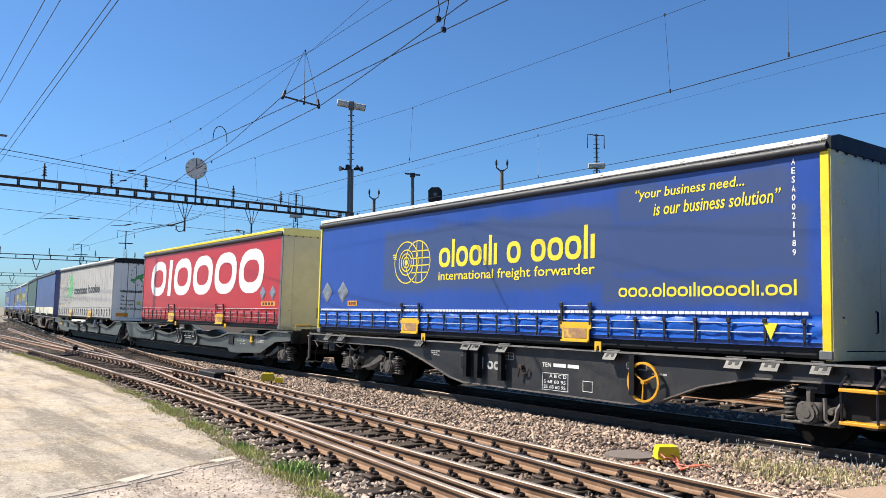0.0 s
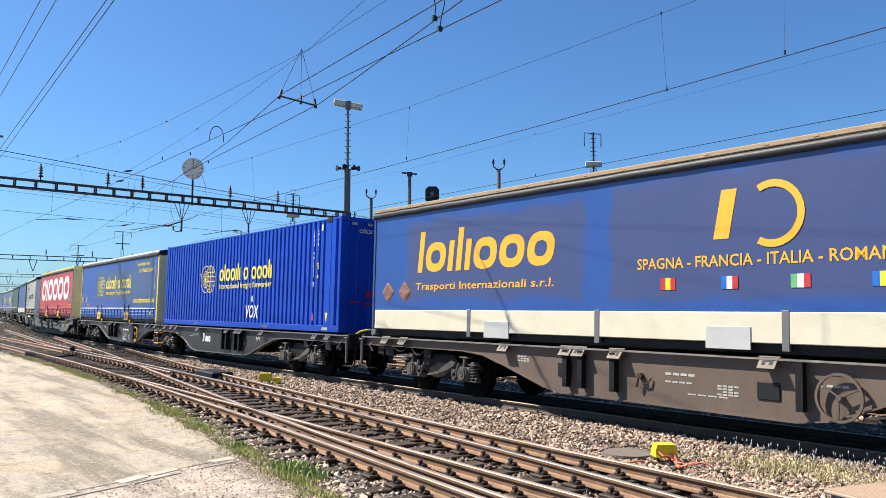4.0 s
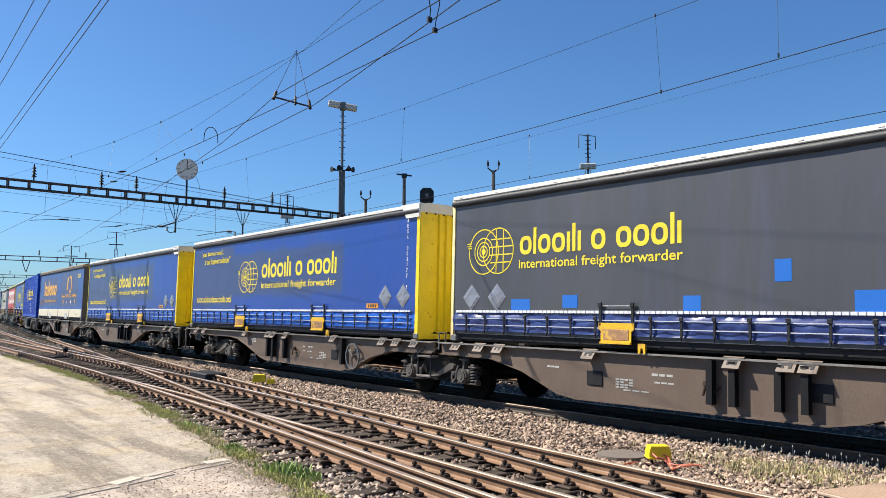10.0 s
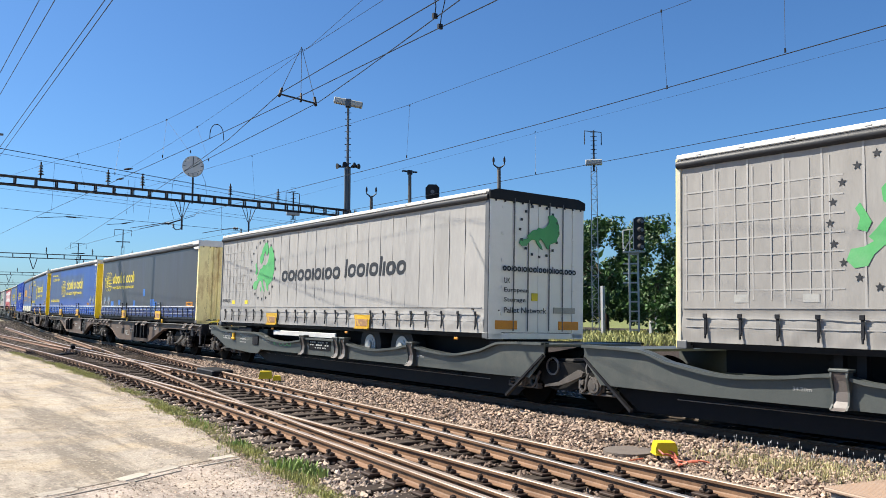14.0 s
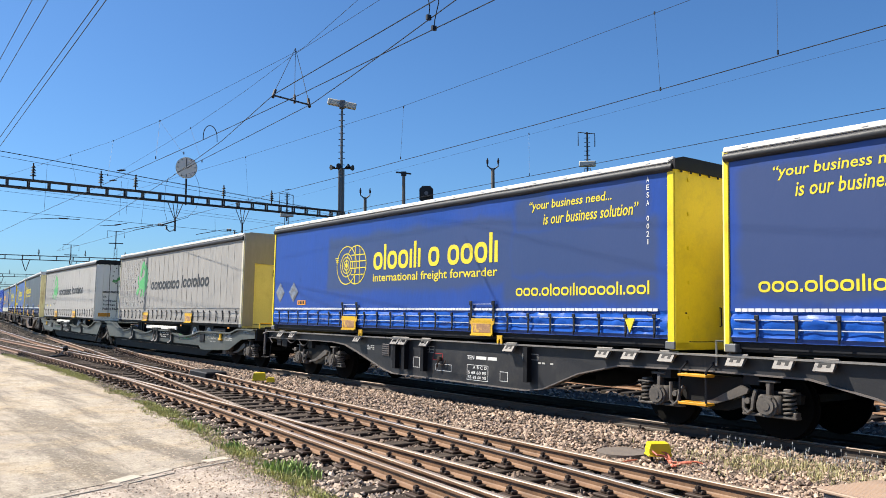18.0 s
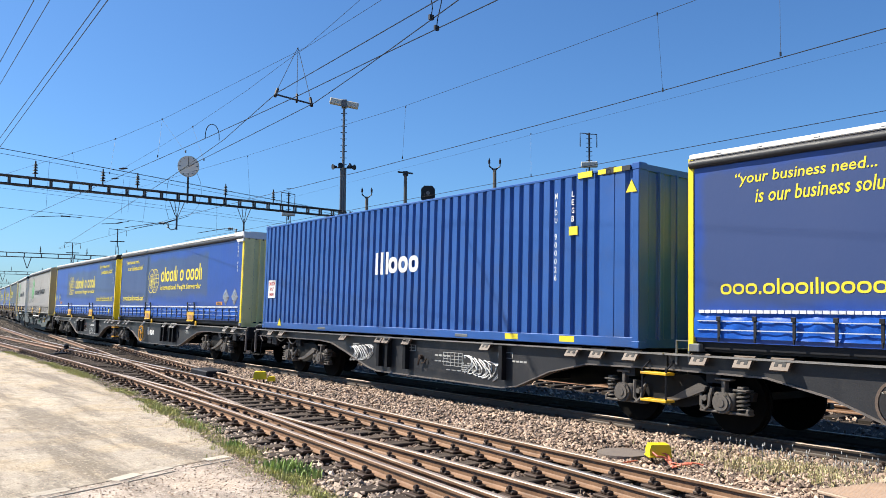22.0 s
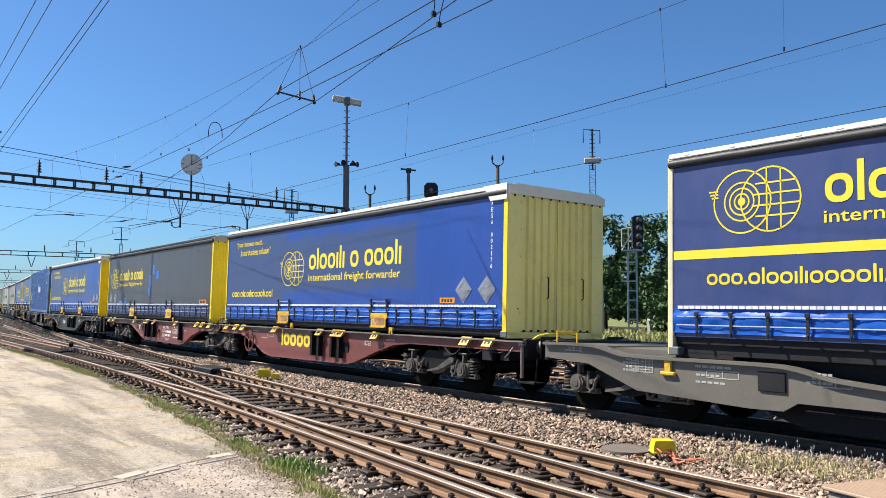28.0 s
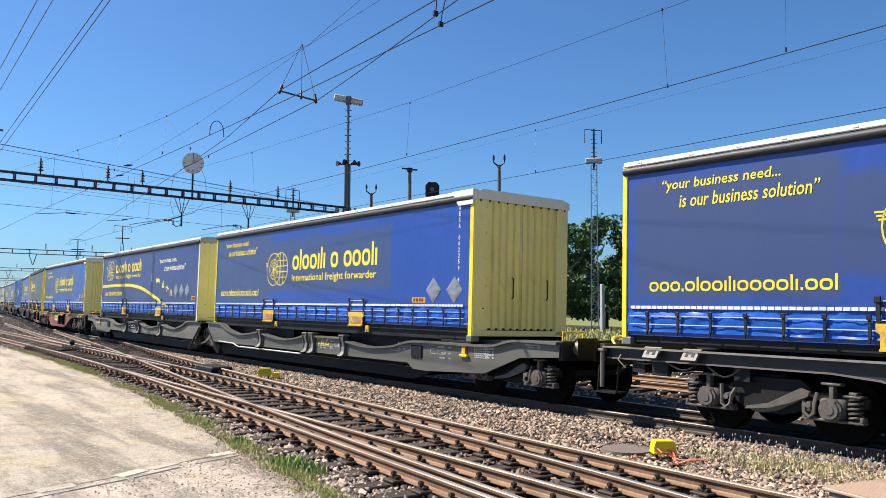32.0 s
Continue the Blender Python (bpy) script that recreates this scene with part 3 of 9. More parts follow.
def text_mesh(words, mat):
    key = (words, mat)
    if key not in TEXTS:
        cu = bpy.data.curves.new("lettering", "FONT")
        cu.body = words
        cu.resolution_u = 2
        cu.offset = 0.011
        cu.extrude = 0.0005
        ob = bpy.data.objects.new("lettering", cu)
        me = bpy.data.meshes.new_from_object(ob)
        bpy.data.objects.remove(ob)
        me.materials.clear()
        me.materials.append(M[mat])
        xs = [v.co.x for v in me.vertices]
        ys = [v.co.y for v in me.vertices]
        TEXTS[key] = (me, min(xs), max(xs), min(ys), max(ys))
    return TEXTS[key]


SPLIT = {}


def characters(words, mat, lean):
    """The characters of a printed line, each a mesh: pieces that overlap along the line belong together."""
    key = (words, mat, round(lean, 3))
    if key not in SPLIT:
        me, x0, x1, y0, y1 = text_mesh(words, mat)
        co = np.array([v.co for v in me.vertices])
        up = list(range(len(co)))

        def find(i):
            while up[i] != i:
                up[i] = up[up[i]]
                i = up[i]
            return i

        for e in me.edges:
            a, b = find(e.vertices[0]), find(e.vertices[1])
            if a != b:
                up[a] = b
        isle = {}
        for i in range(len(co)):
            isle.setdefault(find(i), []).append(i)
        spans = sorted((co[v, 0].min(), co[v, 0].max(), v) for v in isle.values())
        groups = []
        for lo, hi, v in spans:
            if groups and lo < groups[-1][1] - 0.35 * min(hi - lo, groups[-1][1] - groups[-1][0]):
                groups[-1][1] = max(groups[-1][1], hi)
                groups[-1][2] += v
            else:
                groups.append([lo, hi, list(v)])
        made = []
        for lo, hi, v in groups:
            index = {old: k for k, old in enumerate(v)}
            faces = [[index[i] for i in f.vertices] for f in me.polygons if f.vertices[0] in index]
            pc = co[v].copy()
            pc[:, 0] += lean * (pc[:, 1] - y0)
            piece = bpy.data.meshes.new("letter")
            piece.from_pydata(pc.tolist(), [], faces)
            piece.materials.append(M[mat])
            made.append(piece)
        SPLIT[key] = made
    return SPLIT[key]


def letters(parent, words, mat, u, z, width, height, face="near", d=0.0025, slant=0.0, label=""):
    """Real words on a face, their lower left corner at (u, z), fitted to a width and a height."""
    me, x0, x1, y0, y1 = text_mesh(words, mat)
    sx, sy = width / (x1 - x0), height / (y1 - y0)
    if face == "near":
        rot = Matrix(((0, 0, -1, -1.275 - d), (-1, 0, 0, HALF - u), (0, 1, 0, z), (0, 0, 0, 1)))
    else:
        rot = Matrix(((1, 0, 0, -1.275 + u), (0, 0, -1, -HALF - d), (0, 1, 0, z), (0, 0, 0, 1)))
    m = rot @ Matrix.Diagonal((sx, sy, 1, 1)) @ Matrix.Translation((-x0, -y0, 0))
    lean = slant * sy / sx
    if height >= 0.2 and len(words) > 1:
        for piece in characters(words, mat, lean):
            part("letter", piece, None, parent, label, m=m)
        return
    if lean:
        me = me.copy()
        for v in me.vertices:
            v.co.x += lean * (v.co.y - y0)
    line = part("lettering", me, None, parent, label, m=m)
    if len(words) > 1:
        line["kind"] = "stuff"


def upright_letters(parent, words, mat, u, z_top, size):
    """Characters stacked one below the other."""
    for i, ch in enumerate(words):
        if ch != " ":
            w = size * (0.2 if ch in "1I" else 0.62)
            letters(parent, ch, mat, u + (size * 0.62 - w) / 2, z_top - (i + 1) * size * 1.42, w, size)


# plain shapes: o a ring, l a tall bar, i a short bar, t a barred post, n an arch, p a hanging bar, - a gap
WIDE = {"o": 0.95, "l": 0.34, "i": 0.34, "t": 0.58, "n": 0.9, "p": 0.95, "-": 0.5, "r": 0.55, ".": 0.32, "w": 1.2, "s": 0.82, "b": 0.95}


def shape_word(parent, code, mat, u, z, width, xh, put=near, d=0.0025, slant=0.0, weight=0.24, label="", asc=1.4):
    """A row of plain rings, posts and bars."""
    total = sum(WIDE[c] for c in code)
    k = width / total

    def at(p, q, dd):
        return put(p + slant * (q - z), q, dd)

    a = u
    for c in code:
        sh = Shape()
        w = WIDE[c] * k
        g = w * 0.1
        st = min(weight * xh, w * 0.6) if c in "li." else weight * xh
        if c == "-":
            pass
        elif c in "obps":
            rx, rz = (w - g) / 2, xh / 2
            n = 18
            cx, cz = a + w / 2, z + xh / 2
            outer, inner = [], []
            for i in range(n):
                t = 2 * math.pi * i / n
                ce, se = math.cos(t), math.sin(t)
                ce, se = abs(ce) ** 0.8 * (1 if ce > 0 else -1), abs(se) ** 0.8 * (1 if se > 0 else -1)
                outer.append((cx + rx * ce, cz + rz * se))
                inner.append((cx + (rx - st) * ce, cz + (rz - st * 0.9) * se))
            vs = []
            for i in range(n):
                vs += [at(*outer[i], d), at(*inner[i], d), at(*outer[i], 0.0), at(*inner[i], 0.0)]
            fs = []
            for i in range(n):
                A, B = i * 4, ((i + 1) % n) * 4
                fs += [(A, B, B + 1, A + 1), (A, A + 2, B + 2, B), (A + 1, B + 1, B + 3, A + 3)]
            sh.add(vs, fs)
            if c == "b":
                sh.prism([(a + g / 2, z), (a + g / 2 + st, z), (a + g / 2 + st, z + xh * asc), (a + g / 2, z + xh * asc)], at, 0, d)
            if c == "p":
                sh.prism([(a + w - g / 2 - st, z - xh * 0.4), (a + w - g / 2, z - xh * 0.4), (a + w - g / 2, z + xh), (a + w - g / 2 - st, z + xh)], at, 0, d)
            if c == "s":
                sh.prism([(cx - rx * 0.6, cz - st / 2), (cx + rx * 0.6, cz - st / 2), (cx + rx * 0.6, cz + st / 2), (cx - rx * 0.6, cz + st / 2)], at, 0, d * 0.8)
        else:
            top = xh * asc if c in "lt" else (xh * 0.28 if c == "." else xh)
            m = a + w / 2
            if c in "li.":
                sh.prism([(m - st / 2, z), (m + st / 2, z), (m + st / 2, z + top), (m - st / 2, z + top)], at, 0, d)
            elif c == "t":
                sh.prism([(m - st / 2, z), (m + st / 2, z), (m + st / 2, z + top * 0.92), (m - st / 2, z + top * 0.92)], at, 0, d)
                sh.prism([(a + g / 2, z + xh * 0.8), (a + w - g / 2, z + xh * 0.8), (a + w - g / 2, z + xh), (a + g / 2, z + xh)], at, 0, d * 0.9)
            elif c in "nrw":
                feet = {"n": 2, "r": 1, "w": 3}[c]
                for i in range(feet):
                    q = a + g / 2 + (w - g - st) * (i / max(1, feet - 1))
                    sh.prism([(q, z), (q + st, z), (q + st, z + xh), (q, z + xh)], at, 0, d)
                zz = z if c == "w" else z + xh - st
                sh.prism([(a + g / 2, zz), (a + w - g / 2, zz), (a + w - g / 2, zz + st), (a + g / 2, zz + st)], at, 0, d * 0.9)
        a += w
        if sh.v:
            part("printed_shape", sh, M[mat], parent, label)


def globe_sign(parent, mat, u, z, r, put=near):
    """A round sign of rings and lines, two circles that overlap."""
    d = 0.0025
    w = r * 0.05
    a, b = u - r * 0.52, u + r * 0.42

    def line(p0, p1, q0, q1):
        part("sign_line", Shape().prism([(p0, q0), (p1, q0), (p1, q1), (p0, q1)], put, 0, d), M[mat], parent)

    for rr in (1.0, 0.62, 0.44, 0.27, 0.13):
        part("sign_ring", Shape().ring((a, z), 0.0 if rr < 0.2 else rr * r - w, rr * r, put, 0, d * (0.8 + 0.2 * rr), 30), M[mat], parent, "thin yellow ring")
    part("sign_ring", Shape().ring((b, z), r - w, r, put, 0, d, 30), M[mat], parent, "thin yellow ring")
    for q in (-0.5, -0.17, 0.17, 0.5):
        h = math.sqrt(1 - q * q) * r
        line(b - h * 0.55, b + h, z + q * r - w / 2, z + q * r + w / 2)
    for q in (-0.1, 0.35):
        h = math.sqrt(1 - q * q) * r
        line(b + q * r - w / 2, b + q * r + w / 2, z - h, z + h)
    for i in range(3):
        line(a - r * (1.16 - i * 0.05), a - r * 0.82, z + r * (0.37 - 0.1 * i), z + r * (0.42 - 0.1 * i))


def panel(parent, name, mat, u0, u1, z0, z1, d=0.004, put=near, label="", slack=0.0):
    sh = Shape()
    sh.prism([(u0, z0), (u1, z0), (u1 + slack, z1), (u0 + slack, z1)], put, 0.0, d * 0.5 + 0.0015)
    ob = part(name, sh, M[mat], parent, label)
    if name == "warning_label" and mat == "orange" and put is near:
        w, h, o = u1 - u0, z1 - z0, d * 0.5 + 0.0015
        for k in range(4):
            bar = Shape().prism([(u0 + w * (0.12 + 0.2 * k), z0 + h * 0.2), (u0 + w * (0.25 + 0.2 * k), z0 + h * 0.2), (u0 + w * (0.25 + 0.2 * k), z0 + h * 0.8), (u0 + w * (0.12 + 0.2 * k), z0 + h * 0.8)], put, o, o + 0.003)
            part("label_bar", bar, M["letter_dark"], ob)
    return ob


def diamond(parent, mat, u, z, r, label="empty diamond placard holder"):
    sh = Shape()
    n = 6
    grid = []
    for i in range(n + 1):
        for j in range(n + 1):
            s, t = i / n, j / n
            p, q = u - r + r * (s + t), z + r * (s - t)
            rim = 0.0 if i in (0, n) or j in (0, n) else 1.0
            grid.append(near(p, q, 0.006 + rim * (0.012 + 0.014 * noise.noise(Vector((p * 9, q * 9, u))))))
    sh.add(grid, [(i * (n + 1) + j, (i + 1) * (n + 1) + j, (i + 1) * (n + 1) + j + 1, i * (n + 1) + j + 1) for i in range(n) for j in range(n)])
    sh.prism([(u - r, z), (u, z - r), (u + r, z), (u, z + r)], near, 0.0, 0.004)
    return part("placard", sh, M[mat], parent, label, fix=True)


SHARED = {}


def shared(key, build, mat, smooth=False):
    if key not in SHARED:
        SHARED[key] = build().mesh(key, M[mat], smooth)
    return SHARED[key]


def strap_shape():
    sh = Shape()
    sh.box(-0.016, 0.0, -0.022, 0.022, -0.26, 0.02, 0.004)
    sh.box(-0.032, -0.01, -0.034, 0.034, -0.02, 0.045, 0.006)
    sh.box(-0.03, -0.008, -0.012, 0.012, -0.31, -0.24, 0.004)
    return sh


def tall_strap_shape():
    sh = Shape()
    sh.box(-0.02, 0.0, -0.028, 0.028, -0.32, 0.02, 0.005)
    sh.box(-0.036, -0.01, -0.04, 0.04, -0.02, 0.06, 0.006)
    return sh


def pocket_shape():
    sh = Shape()
    put = lambda p, q, dd: (-dd, -p, q)
    sh.prism([(-0.36, 0.30), (0.36, 0.30), (0.36, 0.20), (0.31, 0.17), (0.31, 0.0), (-0.31, 0.0), (-0.31, 0.17), (-0.36, 0.20)], put, 0.0, 0.02)
    sh.box(-0.05, 0.0, -0.31, 0.31, -0.03, 0.0)
    return sh


def cloth(u0, u1, z0, z1, seed, amp=0.0015, nu=64, nz=8, pull=0.0, crinkle=0.0):
    """A hanging cloth sheet, with folds, and a back."""
    sh = Shape()
    rnd = random.Random(seed)
    ph = [rnd.uniform(0, 6.28) for _ in range(6)]
    vs = []
    for j in range(nz + 1):
        q = j / nz
        for i in range(nu + 1):
            u = u0 + (u1 - u0) * i / nu
            wv = math.sin(u * 2.1 + ph[0] + q * 0.8) * 0.5 + math.sin(u * 5.3 + ph[1] - q * 1.7) * 0.35 + math.sin(u * 11.0 + ph[2]) * 0.25 * (1 - q)
            sag = math.sin(u * 0.9 + ph[3] + 4 * q) * 0.4
            edge = min(1.0, 6 * q, 8 * (1 - q))
            dd = amp * (wv + sag - 1.3) * edge + pull * math.sin(math.pi * q)
            if crinkle:
                bay = (u - 0.5) / 0.5543 % 1.0
                dd += crinkle * 0.9 * math.sin(math.pi * bay) * math.sin(math.pi * q) ** 2 + crinkle * 0.45 * math.sin(q * 9.4 + 1.5 * math.sin(u * 1.3)) * math.sin(math.pi * bay) * edge
                dd += crinkle * (-0.9 + noise.noise(Vector((u * 5.0, q * 2.2, seed))) + 0.6 * noise.noise(Vector((u * 13.0, q * 3.0, seed + 5)))) * edge
            vs.append(near(u, z0 + (z1 - z0) * q, dd))
    fs = []
    for j in range(nz):
        for i in range(nu):
            a = j * (nu + 1) + i
            fs.append((a, a + 1, a + nu + 2, a + nu + 1))
    sh.add(vs, fs)
    return sh


def corrugated(put, e0, e1, z0, z1, pitch, depth, d0=0.0, flat_share=0.3):
    """A sheet with trapezoid ribs across the direction e."""
    sh = Shape()
    n = max(1, round((e1 - e0) / pitch))
    p = (e1 - e0) / n
    line = []
    for i in range(n):
        a = e0 + i * p
        line += [(a, d0 + depth), (a + flat_share * p, d0 + depth), (a + (flat_share + 0.12) * p, d0), (a + 0.88 * p, d0)]
    line.append((e1, d0 + depth))
    vs = []
    for e, dd in line:
        vs += [put(e, z0, dd), put(e, z1, dd)]
    sh.add(vs, [(2 * i, 2 * i + 2, 2 * i + 3, 2 * i + 1) for i in range(len(line) - 1)])
    return sh


def rear_end(root, style, mat, hood_mat):
    """The trailing end wall of a load unit."""
    lz0, lz1 = 1.27, 3.93
    for e0, e1 in ((0.0, 0.32), (2.23, 2.55)):
        sh = Shape()
        sh.prism([(e0, lz0 - 0.1), (e1, lz0 - 0.1), (e1, lz1), (e0, lz1)], rear, -0.05, 0.012)
        part("corner_post", sh, M[mat], root)
        for i in range(5):
            hg = Shape().box(-1.275 + (e1 if e0 < 1 else e0) - 0.03, -1.275 + (e1 if e0 < 1 else e0) + 0.03, -HALF - 0.03, -HALF - 0.008, 1.6 + i * 0.52, 1.66 + i * 0.52, 0.006)
            part("hinge", hg, M[mat], root)
    if style == "ribbed":
        for e0, e1 in ((0.33, 1.27), (1.28, 2.22)):
            door = part("door", corrugated(rear, e0, e1, lz0, lz1 - 0.02, 0.19, 0.055, -0.06), M[mat], root)
            hb = Shape().tube([rear((e0 + e1) / 2 + 0.2, 1.9, 0.01), rear((e0 + e1) / 2 + 0.2, 1.92, 0.05), rear((e0 + e1) / 2 + 0.2, 2.3, 0.05), rear((e0 + e1) / 2 + 0.2, 2.32, 0.01)], 0.014)
            part("handle", hb, M["steel"], door, "dark steel handle bar")
    else:
        for e0, e1 in ((0.33, 1.27), (1.28, 2.22)):
            sh = Shape()
            sh.prism([(e0, lz0), (e1, lz0), (e1, lz1), (e0, lz1)], rear, -0.05, 0.0)
            door = part("door", sh, M[mat], root)
            if style == "white":
                for k in (0.3, 0.7):
                    e = e0 + (e1 - e0) * k
                    bar = Shape().rod(rear(e, lz0 + 0.03, 0.025), rear(e, lz1 - 0.03, 0.025), 0.014, 6)
                    part("lock_bar", bar, M["galv"], door)
            else:
                e = e1 - 0.16 if e0 < 1 else e0 + 0.16
                grip = Shape().tube([rear(e, 1.5, 0.005), rear(e, 1.51, 0.035), rear(e, 1.78, 0.035), rear(e, 1.79, 0.005)], 0.012, 5)
                part("handle", grip, M["steel"], door, "dark steel handle bar")
    part("end_sill", Shape().box(-1.27, 1.27, -HALF - 0.012, -HALF + 0.1, 1.14, 1.255, 0.01), M[mat], root)
    hood = Shape()
    hood.prism([(-1.3, 3.84), (1.3, 3.84), (1.3, 3.99), (1.1, 4.05), (-1.1, 4.05), (-1.3, 3.99)], lambda p, q, dd: (p, -HALF - dd, q), -0.1, 0.035)
    if hood_mat == "white":
        hood.prism([(12.95, 3.98), (13.12, 3.74), (13.6, 3.74), (13.6, 4.04), (12.9, 4.04)], near, -0.1, 0.05)
    part("hood", hood, M[hood_mat], root, "cloth hood over the end")
    eyelet = shared("eyelet", lambda: Shape().box(-0.018, 0.018, -0.02, 0.0, -0.02, 0.02, 0.004), "steel")
    for i in range(11):
        part("eyelet", eyelet, None, root, m=Matrix.Translation((-1.275 + 0.12 + i * 0.231, -HALF - 0.03, 3.82)))


def curtain_unit(label, cloth_mat="blue", skirt="skirt", post="yellow", end="ribbed", end_mat="yellow", hood="white", top="white", far=False, seed=1,
                 pockets=(4.26, 9.2), trailer=False, skirt_panels=False, base=1.16):
    """A curtain-sided swap body or trailer body with its posts, rails, straps and end doors."""
    root = thing("semi_trailer" if trailer else "swap_body", label, "trailer" if trailer else "swap body", group="load units of the train")
    core = Shape().box(-1.245, 1.275, -HALF + 0.1, HALF, 1.3, 3.98)
    part("cargo_box", core, M[cloth_mat], root)
    roof = Shape()
    roof.prism([(-1.275, 3.985), (1.275, 3.985), (1.275, 4.0), (0.9, 4.03), (-0.9, 4.03), (-1.275, 4.0)], lambda p, q, dd: (p, dd, q), -HALF, HALF)
    part("roof", roof, M["pale_tarp" if top == "white" else "grey_tarp"], root)
    rnd = random.Random(seed)
    rail = Shape().box(-1.30, -1.235, -HALF, HALF, 3.95, 4.03, 0.012)
    rail_ob = part("top_rail", rail, M[top], root, "weathered top rail")
    if not far:
        clip = shared("rail_clip_" + top, lambda: Shape().box(-0.006, 0.04, -0.04, 0.04, -0.01, 0.01, 0.004), top)
        for i in range(17):
            part("rail_clip", clip, None, rail_ob, m=Matrix.Translation((-1.30, HALF - 0.4 - i * 0.79 + rnd.uniform(-0.15, 0.15), 3.99)))
    roll = Shape()
    pts = []
    for i in range(55):
        pts.append(near(0.02 + (L - 0.04) * i / 54, 3.875 + 0.002 * math.sin(i * 0.9 + seed) + rnd.uniform(-0.002, 0.002), 0.006 + 0.002 * math.sin(i * 1.7)))
    roll.tube(pts, 0.066, 10)
    part("gutter_roll", roll, M["gutter"], root, smooth=True)
    pale = cloth_mat == "pale_tarp"
    part("curtain", cloth(0.07, L - 0.13, 1.72, 3.9, seed, amp=0.0015, nu=(24 if far else 260 if pale else 90), nz=(4 if far else 24 if pale else 12), crinkle=(0.005 if pale else 0.0)), M[cloth_mat], root, smooth=True)
    if skirt_panels:
        for i, (a, b) in enumerate(((0.12, 3.55), (3.6, 6.9), (6.95, 10.2), (10.25, 13.4))):
            part("drop_side", Shape().box(-1.292, -1.25, HALF - b, HALF - a, 1.3, 1.72, 0.01), M["cream"], root, "cream drop-side board")
            if i:
                part("stanchion", Shape().box(-1.30, -1.25, HALF - a - 0.03, HALF - a + 0.08, 1.2, 1.74, 0.006), M["galv"], root)
        for u0 in (4.05, 9.0):
            part("grab_plate", Shape().box(-1.305, -1.29, HALF - u0 - 0.72, HALF - u0, 1.2, 1.52, 0.006), M["zinc"], root, "grey ribbed grab plate")
    else:
        part("skirt", cloth(0.07, L - 0.13, (1.25 if pale else 1.36), 1.72, seed + 7, amp=(0.005 if pale else 0.010), nu=(30 if far else 230), nz=(3 if far else 8), pull=(0.02 if pale else 0.03), crinkle=(0.0 if far else 0.012 if pale else 0.022)), M[skirt], root, smooth=True)
        tape = Shape()
        if cloth_mat in ("pale_tarp", "red_tarp"):
            tape.box(-1.286, -1.27, -HALF + 0.2, HALF - 0.1, 1.735, 1.745)
        else:
            n = 20 if far else 130
            p = (L - 0.45) / n
            for i in range(n):
                a = 0.16 + i * p
                tape.box(-1.29, -1.275, HALF - a - p * 0.86, HALF - a, 1.71, 1.755)
        part("reflective_tape", tape, M["tape" if cloth_mat != "pale_tarp" else "pale_tarp"], root)
    n = 9 if far else 24
    sm = shared("strap", strap_shape, "strap")
    for i in range(n):
        u = 0.5 + (12.75 / (n - 1)) * i
        if min(abs(u - q) for q in pockets) > 0.36 and not skirt_panels:
            part("strap", sm, None, root, m=Matrix.Translation((-1.298, HALF - u, 1.62)))
    if not skirt_panels:
        for z in (1.6, 1.475):
            part("lashing_cord", Shape().box(-1.292 if pale else -1.305, -1.284 if pale else -1.296, -HALF + 0.25, HALF - 0.15, z - 0.007, z + 0.007), M["rail_light" if cloth_mat not in ("pale_tarp", "red_tarp") else "pale_band"], root)
        for q in pockets:
            plate = part("grab_plate", shared("pocket", pocket_shape, "pocket"), None, root, "worn yellow steel grab plate", m=Matrix.Translation((-1.30, HALF - q, 1.26)))
            part("rub_plate", shared("rub_plate", lambda: Shape().box(-0.026, -0.02, -0.26, 0.25, 0.03, 0.2, 0.003), "rust_plate"), None, plate, "rust-worn rubbing plate")
            if not trailer and not far:
                for s in (-0.33, 0.33):
                    part("tall_strap", shared("tall", tall_strap_shape, "strap"), None, root, m=Matrix.Translation((-1.30, HALF - q + s, 1.83)))
                part("tie_cord", Shape().rod(near(q - 0.33, 1.83, 0.035), near(q + 0.33, 1.83, 0.035), 0.006, 5), M["rail_light"], root)
                part("lift_hook", Shape().prism([(q + 0.42, 1.1), (q + 0.455, 1.1), (q + 0.47, 1.18), (q + 0.51, 1.18), (q + 0.525, 1.1), (q + 0.56, 1.1), (q + 0.56, 1.25), (q + 0.42, 1.25)], near, -0.01, 0.02), M["pocket"], root)
    sill = Shape().box(-1.15, -1.08, -HALF + 0.05, HALF - 0.05, base, 1.345, 0.008)
    for i in range(0 if far else 30):
        u = 0.4 + i * 0.44
        sill.box(-1.158, -1.15, HALF - u - 0.05, HALF - u + 0.05, 1.24, 1.28)
    part("side_sill", sill, M["steel"], root)
    part("far_side_sill", Shape().box(1.2, 1.262, -HALF + 0.05, HALF - 0.05, base, 1.3), M["steel"], root)
    part("floor_frame", Shape().box(-1.2, 1.2, -HALF + 0.05, HALF - 0.05, 1.2, 1.3), M["steel"], root)
    if base < 1.1:
        for u0, u1 in ((0.4, 5.2), (8.4, 13.2)):
            part("under_frame", Shape().box(-0.95, 0.95, HALF - u1, HALF - u0, 0.74, 1.2), M["black_pan"], root, "black underframe of the load")
    part("side_post", Shape().box(-1.29, -1.2, -HALF, -HALF + 0.125, base, 3.95, 0.008), M[post], root)
    part("side_post", Shape().box(-1.29, -1.2, HALF - 0.075, HALF, base, 3.95, 0.008), M[post], root)
    part("corner_casting", Shape().box(-1.295, -1.1, -HALF - 0.01, -HALF + 0.17, base - 0.01, base + 0.11, 0.012), M["galv"], root)
